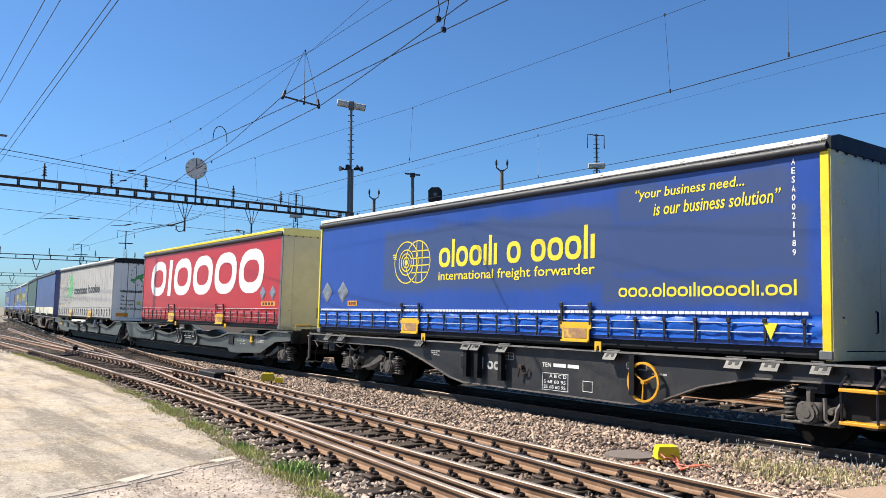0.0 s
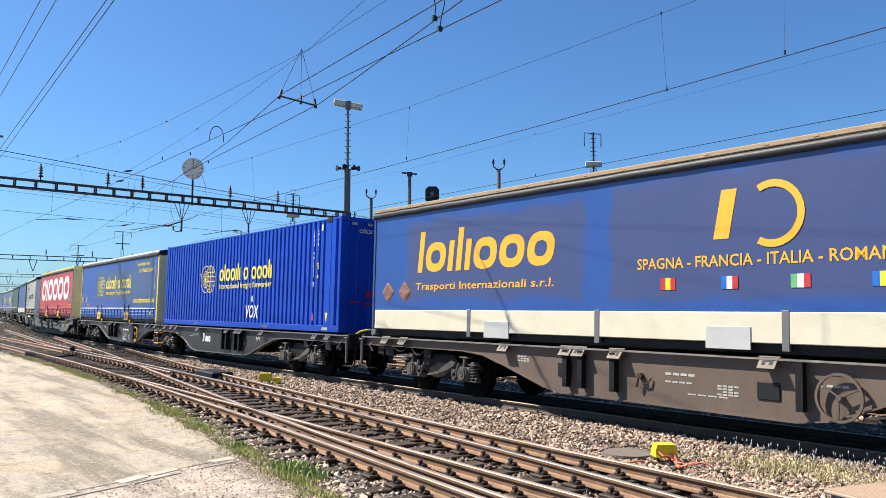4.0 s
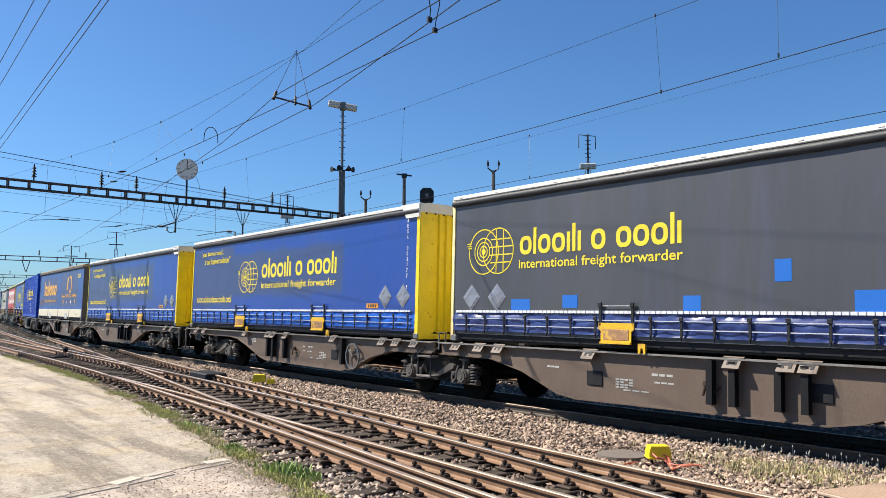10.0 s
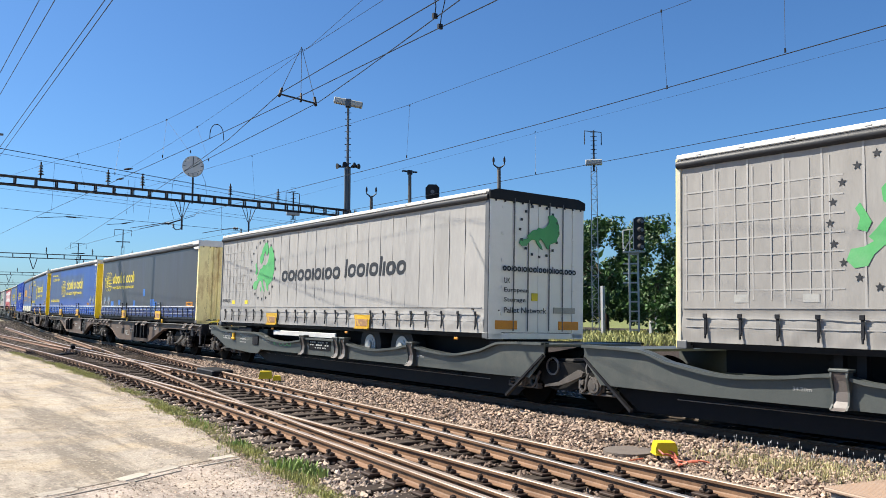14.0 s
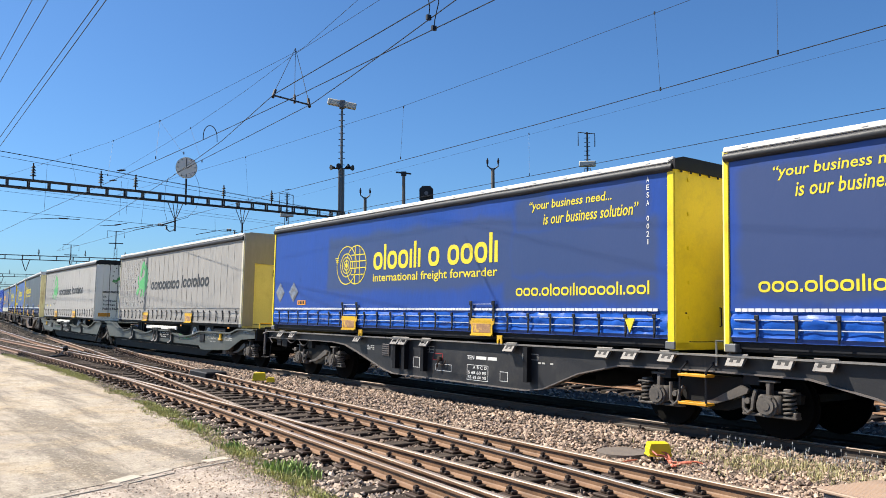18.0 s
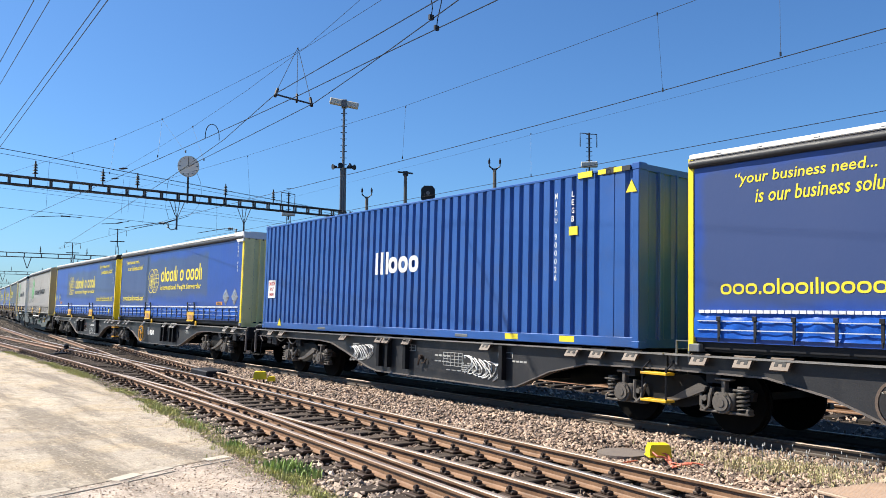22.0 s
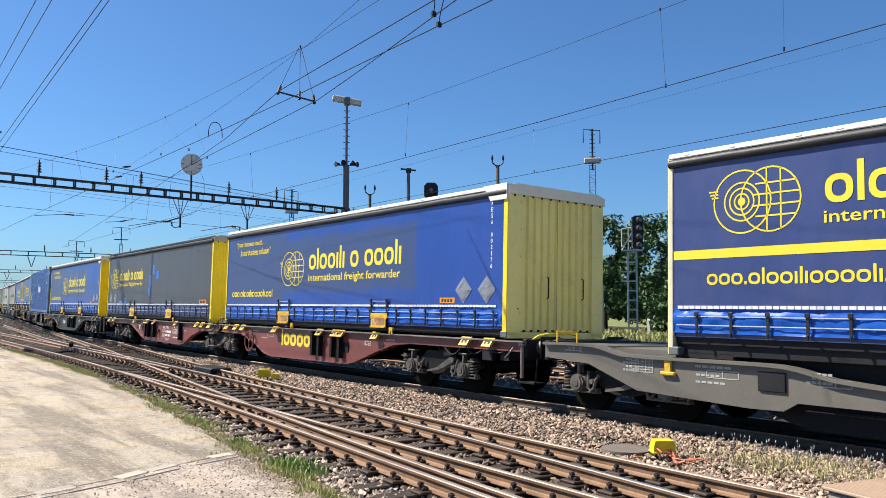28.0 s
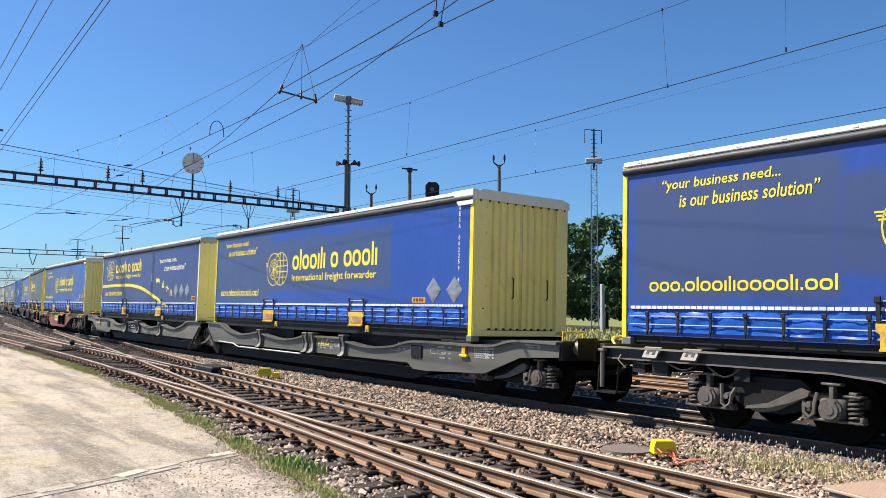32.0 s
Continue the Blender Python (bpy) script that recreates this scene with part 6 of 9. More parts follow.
for e, z, w, h in ((0.75, 2.05, 0.3, 0.16), (0.3, 1.9, 0.3, 0.05), (0.75, 1.85, 0.36, 0.06)):
    panel(c1, "label_plate", "glass_red", e, e + w, z, z + h, 0.006, put=rear, label="small red end label")
panel(c1, "warning_label", "letter_yellow", 12.55, 13.05, 1.2, 1.3, 0.01)
put_unit(1, c1)
c10 = container("navy blue ribbed shipping container with a white name", "container_navy", "", 2)
shape_word(c10, "lll", "letter_white", 5.9, 2.5, 0.65, 0.42, asc=1.2)
shape_word(c10, "ooo", "letter_white", 6.48, 2.52, 1.2, 0.36, weight=0.3)
upright_letters(c10, "MIDU 900026", "letter_white", 11.75, 3.8, 0.1)
upright_letters(c10, "LEGB", "letter_white", 12.15, 3.8, 0.1)
panel(c10, "notice", "letter_white", 0.3, 0.75, 2.0, 2.5, 0.01)
for u in (10.5, 11.9):
    panel(c10, "warning_label", "letter_yellow", u, u + 0.35, 1.2, 1.3, 0.012)
for k, wd in enumerate(("CAUTION", "9\u20196\u201d", "HIGH")):
    letters(c10, wd, "glass_red", 0.33 if k == 0 else 0.4, 2.35 - 0.15 * k, 0.39 if k == 0 else 0.24, 0.1, d=0.012)
panel(c10, "hazard_mark", "letter_yellow", 12.3, 12.62, 3.95, 4.05, 0.03)
for i in range(4):
    panel(c10, "hazard_mark", "letter_yellow" if i % 2 == 0 else "letter_dark", 12.75 + i * 0.17, 12.92 + i * 0.17, 3.96, 4.04, 0.03)
arrow = Shape().prism([(2.45, 2.3), (1.75, 2.3), (1.75, 2.38), (1.5, 2.25), (1.75, 2.12), (1.75, 2.2), (2.45, 2.2)], rear, 0.04, 0.05)
part("arrow_mark", arrow, M["letter_orange"], c10, "orange arrow on the end doors")
panel(c10, "notice", "letter_yellow", 1.6, 1.85, 1.5, 1.85, 0.07, put=rear, label="small yellow notice")
put_unit(10, c10)

panel(c10, "warning_label", "letter_yellow", 12.1, 12.3, 3.0, 3.15, 0.02)
for u, z in ((13.35, 3.6), (1.0, 1.24)):
    sh = Shape().prism([(u, z), (u + 0.22, z), (u + 0.11, z + 0.2)], near, 0.0, 0.02)
    part("warning_triangle", sh, M["letter_yellow"], c10)

# two-tone unit with cream drop sides
f2 = curtain_unit("blue curtain-sided swap body with cream drop sides and orange lettering", "navyF", "skirt", "faded", "ribbed", "navy", "rust_top", "rust_top", False, 12, skirt_panels=True)
shape_word(f2, "loiliooo", "letter_orange", 1.72, 2.52, 4.2, 0.62, slant=0.12, weight=0.3)
letters(f2, "Trasporti Internazionali s.r.l.", "letter_orange", 1.7, 2.1, 4.2, 0.2, slant=0.1)
shape_word(f2, "l", "letter_orange", 8.75, 2.75, 1.0, 0.5, slant=0.2, weight=0.5)
arcs = Shape()
arcs.ring((10.05, 3.05), 0.36, 0.46, near, 0.0, 0.008, 20, -120, 120)
part("arrow_sign", arcs, M["letter_orange"], f2)
letters(f2, "SPAGNA - FRANCIA - ITALIA - ROMANIA", "letter_orange", 7.75, 2.36, 4.1, 0.17)
for u, cols in ((8.2, ("glass_red", "letter_yellow", "glass_red")), (9.25, ("bright_patch", "letter_white", "glass_red")), (10.3, ("green", "letter_white", "glass_red")), (11.35, ("bright_patch", "letter_yellow", "glass_red"))):
    for k, c in enumerate(cols):
        panel(f2, "flag_stripe", c, u + k * 0.09, u + k * 0.09 + 0.09, 2.04, 2.22, 0.01)
for u in (0.64, 1.3):
    diamond(f2, "placard_rust", u, 2.12, 0.24, "rusty red placard")
shape_word(f2, "oio", "letter_yellow", 12.0, 3.36, 0.75, 0.2)
panel(f2, "warning_label", "orange", 11.9, 12.4, 1.4, 1.52, 0.025)
put_unit(2, f2)


# pale trailers
MAP_MAIN = [(2.52, 2.34), (2.62, 2.24), (2.78, 2.26), (2.86, 2.4), (2.98, 2.5), (3.1, 2.5), (3.16, 2.36), (3.28, 2.2), (3.36, 2.16), (3.3, 2.32), (3.22, 2.46), (3.28, 2.56), (3.42, 2.42), (3.52, 2.22), (3.6, 2.2), (3.6, 2.36), (3.74, 2.44), (3.88, 2.5), (3.9, 2.62), (3.98, 2.8), (3.96, 3.1), (3.88, 3.35), (3.72, 3.5), (3.56, 3.42), (3.6, 3.2), (3.5, 3.02), (3.36, 2.94), (3.2, 2.96), (3.14, 2.88), (3.0, 2.84), (2.9, 2.72), (2.8, 2.62), (2.86, 2.56), (2.74, 2.5), (2.58, 2.48)]
MAP_NORTH = [(2.98, 3.04), (3.06, 2.98), (3.14, 3.04), (3.2, 3.12), (3.24, 3.28), (3.34, 3.36), (3.42, 3.22), (3.54, 3.32), (3.52, 3.5), (3.42, 3.62), (3.28, 3.58), (3.14, 3.46), (3.06, 3.3), (2.96, 3.2)]


def pale_trailer(seed, tail, label, bloc):
    tr = curtain_unit(label, "pale_tarp", "pale_tarp", "galv" if tail == "white" else "cream", tail, "door_white" if tail == "white" else "pale_yellow", "steel" if tail == "white" else "pale_tarp", "white", False, seed, pockets=(4.0, 9.0), trailer=True)
    blob = Shape()
    blob.prism([(p, q) for p, q in MAP_MAIN], near, 0.0, 0.003)
    blob.prism([(p, q) for p, q in MAP_NORTH], near, 0.0, 0.003)
    blob.prism([(2.66, 2.72), (2.78, 2.68), (2.84, 2.8), (2.76, 2.95), (2.7, 3.05), (2.64, 2.98), (2.7, 2.86)], near, 0.0, 0.003)
    blob.prism([(3.05, 2.2), (3.13, 2.18), (3.12, 2.32), (3.06, 2.32)], near, 0.0, 0.003)
    part("map_sign", blob, M["green"], tr, "pale green map shape")
    for k in range(20):
        w = 2 * math.pi * k / 20
        st = Shape()
        cu, cz = 3.18 + 0.86 * math.cos(w), 2.82 + 0.86 * math.sin(w)
        st.prism([(cu + (0.06 if i % 2 == 0 else 0.025) * math.sin(math.pi * i / 5), cz + (0.06 if i % 2 == 0 else 0.025) * math.cos(math.pi * i / 5)) for i in range(10)], near, 0.0, 0.003)
        part("star", st, M["letter_dark"], tr)
    shape_word(tr, "ooiooioioo", "letter_dark", 4.45, 2.44, 3.35, 0.31, d=0.003, weight=0.3, slant=0.12)
    shape_word(tr, "looiolioo", "letter_dark", 8.0, 2.46, 2.75, 0.32, d=0.003, weight=0.3, slant=0.12)
    for i in range(24):
        panel(tr, "seam_band", "pale_band", 0.62 + i * 0.53, 0.65 + i * 0.53, 1.74, 3.84, 0.0015)
    for i in range(9):
        panel(tr, "mesh_band", "pale_band", 0.15 + i * 0.27, 0.17 + i * 0.27, 1.85, 3.7, 0.0015)
    for i in range(7):
        panel(tr, "mesh_band", "pale_band", 0.12, 2.5, 1.98 + i * 0.24, 2.0 + i * 0.24, 0.0005)
    if tail == "white":
        letters(tr, "HUPA 000100 2", "letter_dark", 0.15, 1.87, 0.72, 0.1)
    for u in (0.95, 1.95):
        panel(tr, "label_plate", "letter_yellow" if tail == "white" else "mark", u, u + 0.22, 1.82, 1.93, 0.006, label="small faded label")
    # plain black boxes added behind the wheels to keep the shaded gap dark
    part("chassis", Shape().box(-0.5, 0.5, HALF - 13.4, HALF - 0.3, 0.8, 1.25), M["black_pan"], tr)
    part("under_skirt", Shape().box(-0.62, -0.5, HALF - 13.3, HALF - 7.8, 0.62, 1.25), M["black_pan"], tr)
    trailer_wheels(tr)
    if tail == "white":
        bl = Shape()
        bl.prism([(0.9 + (p - 2.75) * 0.75, 2.95 + (q - 2.2) * 0.55) for p, q in MAP_MAIN], rear, 0.03, 0.045)
        part("map_sign", bl, M["green"], tr, "green map shape")
        for k in range(16):
            w = 2 * math.pi * k / 16
            part("star", Shape().box(-1.275 + 1.27 + 0.52 * math.cos(w) - 0.025, -1.275 + 1.27 + 0.52 * math.cos(w) + 0.025, -HALF - 0.045, -HALF - 0.03, 3.3 + 0.52 * math.sin(w) - 0.025, 3.3 + 0.52 * math.sin(w) + 0.025), M["letter_dark"], tr)
        shape_word(tr, "ooiooioioolooiolioo.ooo", "letter_dark", 0.3, 2.46, 2.0, 0.1, put=lambda p, q, d: rear(p, q, d + 0.045), weight=0.3)
        for k, wd in enumerate(("UK", "European", "Storage", "Pallet Network")):
            letters(tr, wd, "letter_dark", 0.35, 2.22 - 0.19 * k, 0.1 * len(wd) * 0.8, 0.11, "rear", 0.045)
        panel(tr, "notice", "letter_yellow", 1.1, 1.25, 1.9, 2.05, 0.05, put=rear)
        panel(tr, "tail_plate", "mark", 1.7, 2.3, 1.66, 1.78, 0.05, put=rear)
        for e in (0.16, 1.85):
            panel(tr, "tail_marker", "orange", e, e + 0.55, 1.33, 1.5, 0.05, put=rear, label="orange and red tail marker")
        part("bumper", Shape().box(-1.2, 1.2, -HALF - 0.08, -HALF + 0.05, 0.98, 1.1, 0.01), M["steel"], tr)
    return tr


put_unit(6, pale_trailer(16, "white", "weathered pale grey curtain-sided trailer with white rear doors", 1))
tail7 = pale_trailer(17, "flat", "weathered pale grey curtain-sided trailer with a yellow tail", 0)
part("tail_cloth", Shape().prism([(0.0, 3.12), (2.55, 3.05), (2.55, 3.95), (0.0, 3.95)], rear, 0.04, 0.06), M["pale_tarp"], tail7, "grey cloth over the upper tail")
part("tail_cloth", Shape().prism([(0.0, 1.2), (0.34, 1.2), (0.34, 3.12), (0.0, 3.12)], rear, 0.04, 0.055), M["pale_tarp"], tail7)
shape_word(tail7, "llollll", "letter_dark", 0.9, 2.72, 1.2, 0.15, put=lambda p, q, d: rear(p, q, d + 0.045), weight=0.3)
for ob in tail7.children_recursive:
    if ob.data.materials[0] == M["pale_tarp"]:
        ob.data.materials[0] = M["pale_dirty"]
put_unit(7, tail7)
put_unit(-2, pale_trailer(8, "white", "weathered pale grey curtain-sided trailer with white rear doors", 1))

# red unit
r1 = curtain_unit("red curtain-sided swap body with large white lettering", "red_tarp", "red_tarp", "galv", "flat", "cream", "pale_yellow", "yellow", False, 9, pockets=(3.98, 8.95), trailer=False)
shape_word(r1, "oioooo", "letter_white", 0.95, 2.2, 11.4, 1.36, slant=0.1, weight=0.27, d=0.004)
for u in (12.3, 13.0):
    diamond(r1, "placard", u, 2.2, 0.22)
panel(r1, "warning_label", "orange", 12.2, 13.2, 1.82, 1.95, 0.008)
sign = Shape()
for z in (3.25, 3.45):
    sign.ring((1.75, z + 0.05), 0.1, 0.15, lambda p, q, d: rear(p, q, d), 0.03, 0.045, 16)
part("round_sign", sign, M["glass_red"], r1, "dark red rings")
put_unit(-1, r1)

# the tail unit and the head of the train
put_unit(16, forwarder("B", 26, "", patch="faded"))
for i in range(6):
    CENTRES[-3 - i] = 61.93 + 14.6 * i + 0.3 * ((i + 1) // 2)
heads = [curtain_unit("dark blue curtain-sided swap body with cream drop sides", "navy", "skirt", "navy", "ribbed", "navy", "navy", "gutter", True, 31, skirt_panels=True),
         curtain_unit("dark green curtain-sided swap body", "green_tarp", "green_tarp", "green_tarp", "flat", "green_tarp", "green_tarp", "gutter", True, 32),
         forwarder("A", 33, "", far=True), forwarder("B", 34, "", far=True), curtain_unit("dark blue curtain-sided swap body", "navy", "navy", "navy", "flat", "navy", "navy", "gutter", True, 35), forwarder("B", 36, "", far=True)]
for i, h in enumerate(heads):
    put_unit(-3 - i, h)

# wagons under them
FLATS = [(0, False, "black_sill", "black_sill", "grip", 10.6, "grip", ("ll-ooo", "mark", 0.8, 0.16)), (1, True, "black_sill", "black_sill", "steel", None, None, ("lll-ooo", "letter_white", 0.75, 0.2)),
         (2, False, "brown_sill", "brown_sill", "brown_sill", 10.9, None, None), (3, True, "brown_sill", "brown_sill", "brown_sill", None, None, ("ll-ooo", "brown_sill", 0.7, 0.16)),
         (4, False, "brown_sill", "brown_sill", "galv", 10.9, None, None), (5, True, "brown_sill", "brown_sill", "galv", None, None, None),
         (8, False, "black_sill", "dull_spigot", "grip", None, "grip", None), (9, True, "black_sill", "dull_spigot", "grip", 3.35, None, ("lll-ooo", "letter_white", 0.85, 0.2)),
         (10, False, "black_sill", "brown_sill", "galv", None, "pocket", None), (11, True, "black_sill", "brown_sill", "brown_sill", 2.9, None, ("lll-ooo", "letter_white", 0.8, 0.18)),
         (12, False, "red_sill", "pocket", "galv", None, None, None), (13, True, "red_sill", "pocket", "red_sill", 1.9, None, ("loooo", "letter_yellow", 1.75, 0.34)),
         (16, False, "black_sill", "dull_spigot", "grip", None, "grip", None),
         (-3, True, "brown_sill", "brown_sill", "galv", None, None, None), (-4, False, "brown_sill", "brown_sill", "galv", None, None, None), (-5, True, "black_sill", "dull_spigot", "galv", None, None, None),
         (-6, False, "black_sill", "dull_spigot", "galv", None, None, None), (-7, True, "brown_sill", "brown_sill", "galv", None, None, None), (-8, False, "brown_sill", "brown_sill", "galv", None, None, None)]
WAGONS = {}
for i, flip, mat, spig, wm, wu, st, nm in FLATS:
    w = flat_wagon(flip, mat, abs(i), spig, wm, None if wu is None else (L - wu if flip else wu), st, nm, 3.9 if flip else 6.5)
    WAGONS[i] = w
    put_unit(i, w)


def girder_words(root, words, u, z, width, height, mat="letter_white"):
    """Stencilled words on a wagon's girder."""
    me, x0, x1, y0, y1 = text_mesh(words, mat)
    rot = Matrix(((0, 0, -1, -1.174), (-1, 0, 0, HALF - u), (0, 1, 0, z), (0, 0, 0, 1)))
    tagged(part("lettering", me, None, root, "white stencilled letters", m=rot @ Matrix.Diagonal((width / (x1 - x0), height / (y1 - y0), 1, 1)) @ Matrix.Translation((-x0, -y0, 0))), kind="stuff")


def girder_bars(root, u, z, widths, height, mat="letter_white"):
    """Plain bars where a number stands."""
    for w in widths:
        part("number_bar", Shape().box(-1.174, -1.17, HALF - u - w, HALF - u, z, z + height), M[mat], root)
        u += w + 0.045


def girder_frame(root, u0, u1, z0, z1, mat="letter_white"):
    """A thin outlined box."""
    sh = Shape()
    for a, b, c, d in ((u0, u1, z0, z0 + 0.01), (u0, u1, z1 - 0.01, z1), (u0, u0 + 0.01, z0 + 0.01, z1 - 0.01), (u1 - 0.01, u1, z0 + 0.01, z1 - 0.01)):
        sh.box(-1.174, -1.17, HALF - b, HALF - a, c, d)
    part("sign_frame", sh, M[mat], root)


def mesh_grille(root, u, z):
    """A small light grille plate on the girder."""
    plate = part("grille", Shape().box(-1.2, -1.17, HALF - u - 0.14, HALF - u + 0.14, z - 0.13, z + 0.13, 0.008), M["dusty"], root, "small grille plate")
    for i in range(5):
        part("grille_bar", Shape().box(-1.206, -1.2, HALF - u - 0.12, HALF - u + 0.12, z - 0.105 + i * 0.05, z - 0.085 + i * 0.05), M["steel"], plate)


red_wagon = WAGONS[12]
girder_words(red_wagon, "33 TEN", 8.52, 0.82, 0.36, 0.085)
girder_bars(red_wagon, 8.52, 0.67, (0.12, 0.5), 0.08)
girder_bars(red_wagon, 8.52, 0.53, (0.24, 0.2, 0.05), 0.08)
girder_words(red_wagon, "Sggmrss", 8.52, 0.37, 0.47, 0.1)
girder_words(red_wagon, "GE", 8.21, 0.54, 0.17, 0.075)
girder_frame(red_wagon, 8.17, 8.42, 0.51, 0.64)
girder_frame(red_wagon, 8.17, 8.42, 0.69, 0.9)
girder_frame(red_wagon, 8.22, 8.37, 0.74, 0.85)
girder_words(red_wagon, "A B C D", 9.55, 0.86, 0.55, 0.06)
girder_words(red_wagon, "S 67 79 92 104", 9.42, 0.77, 0.7, 0.06)
girder_words(red_wagon, "120 67 79 91", 9.42, 0.69, 0.6, 0.06)
girder_frame(red_wagon, 9.38, 10.15, 0.66, 0.94)
girder_bars(red_wagon, 9.4, 0.5, (0.32, 0.24, 0.1), 0.04)
girder_frame(red_wagon, 5.76, 6.06, 0.56, 0.68)
mesh_grille(red_wagon, 5.45, 0.82)
part("warning_triangle", Shape().prism([(4.95, 0.72), (5.15, 0.72), (5.05, 0.9)], lambda p, q, d: (-1.17 - d, HALF - p, q), 0.0, 0.004), M["letter_yellow"], red_wagon, "yellow warning triangle")
for i, u in ((8, 8.6), (0, 8.27)):
    girder_words(WAGONS[i], "TEN", u, 0.76, 0.22, 0.075)
    girder_bars(WAGONS[i], u + 0.28, 0.77, (0.3, 0.26), 0.06)
    girder_words(WAGONS[i], "A B C D", u + 0.18, 0.58, 0.42, 0.06)
    girder_words(WAGONS[i], "S 68 60 95", u + 0.04, 0.48, 0.54, 0.06)
    girder_words(WAGONS[i], "SS 68 60 95", u + 0.04, 0.39, 0.54, 0.06)
    girder_frame(WAGONS[i], u, u + 0.64, 0.36, 0.66)
    girder_frame(WAGONS[i], u + 0.98, u + 1.2, 0.4, 0.58)
mesh_grille(WAGONS[8], 5.71, 0.82)
girder_frame(WAGONS[8], 7.47, 7.8, 0.69, 0.83, "glass_red")
girder_frame(WAGONS[8], 7.57, 8.1, 0.48, 0.62)
girder_frame(WAGONS[8], 6.76, 7.0, 0.5, 0.72)
scrawl_wagon = [ob for ob, s in RUNNING if s == CENTRES[10] and ob.name.startswith("container_wagon")][0]
rw = random.Random(77)
for ua, ub in ((4.85, 5.75), (9.25, 10.25)):
    for k in range(7):
        pts = []
        for j in range(14):
            pts.append((-1.178, HALF - (ua + (ub - ua) * (k + 0.5) / 7 + 0.13 * math.sin(j * 0.9 + k * 2.0) + rw.uniform(-0.02, 0.02)), 0.66 - (0.12 if ua > 9 else -0.08) * (k / 7.0) + 0.17 * math.cos(j * 0.55 + k)))
        part("scrawl", Shape().tube(pts, 0.012, 4), M["letter_white"], scrawl_wagon, "white spray-painted scrawl")
put_unit(6, pocket_wagon(-1.35, 15.15, False, "green_sill", 1, "green", 0.6, (7.4, 9.2, 9.55, 12.45)))
put_unit(7, pocket_wagon(-1.85, 14.65, True, "green_sill", 2, "green"))
put_unit(14, pocket_wagon(-2.6, 13.9, False, "grey_sill", 3))
put_unit(15, pocket_wagon(-0.5, 16.0, True, "olive_sill", 4))
put_unit(-2, pocket_wagon(-0.9, 15.6, False, "green_sill", 5))
put_unit(-1, pocket_wagon(-2.2, 14.3, True, "green_sill", 6))

# ---- ground, path and ballast ----
def flat(name, outline, z, mat, depth=0.3, kind="structure", label="", category=""):
    sh = Shape().prism(outline, lambda p, q, d: (p, q, z - d), depth, 0.0)
    ob = part(name, sh, M[mat])
    return tagged(ob, label, category, "", kind)


flat("ground", [(-1500, -600), (1500, -600), (1500, 2400), (-1500, 2400)], -0.42, "earth", 0.5, label="dry earth ground out to the horizon")
EDGE = [(3.4, -30), (3.5, -6), (3.65, 1), (3.85, 5.0), (4.1, 7.6), (4.35, 9.6), (4.72, 12.2), (5.3, 16.6), (5.8, 22), (6.2, 30), (6.35, 40), (6.6, 60), (8.5, 110)]
fine_edge = []
for (x0, y0), (x1, y1) in zip(EDGE[:-1], EDGE[1:]):
    n = max(1, int((y1 - y0) / 0.35)) if y0 < 40 else 1
    for i in range(n):
        yy = y0 + (y1 - y0) * i / n
        fine_edge.append((x0 + (x1 - x0) * i / n + 0.07 * noise.noise(Vector((yy * 1.1, 0, 5))) + 0.05 * noise.noise(Vector((yy * 4.0, 0, 9))), yy))
fine_edge.append(EDGE[-1])
KERB = [(-6.0, 7.3), (-2.5, 8.0), (0.4, 8.7), (1.5, 9.05), (2.67, 9.43), (3.5, 9.8), (4.38, 10.12)]
flat("path", [*KERB, *[q for q in fine_edge if q[1] > 10.3], (-40, 110), (-40, 4.5)], -0.12, "path", label="pale dusty gravel path beside the tracks")
flat("path_forecourt", [*[q for q in fine_edge if q[1] < 9.9], *[(x, y - 0.004) for x, y in reversed(KERB)], (-40, 4.4), (-40, -30)], -0.126, "path_old", label="worn grey asphalt with loose grit")
flat("ballast_bed", [*[(x - 0.12, y) for x, y in EDGE], (60, 110), (60, -30)], -0.27, "ballast_bed", 0.14, label="dirty ballast bed between the tracks, darkened for the shade between stones")

rnd = random.Random(5)
kerb_root = thing("path_edging", "row of worn concrete edging stones across the path", "kerb", kind="structure")
stone_mesh = Shape().box(-0.22, 0.22, -0.1, 0.1, -0.1, 0.004, 0.012).mesh("edging_stone", M["kerb"])
curb_mesh = Shape().box(-0.34, 0.34, -0.016, 0.016, -0.12, 0.008, 0.006).mesh("edging_curb", M["kerb"])
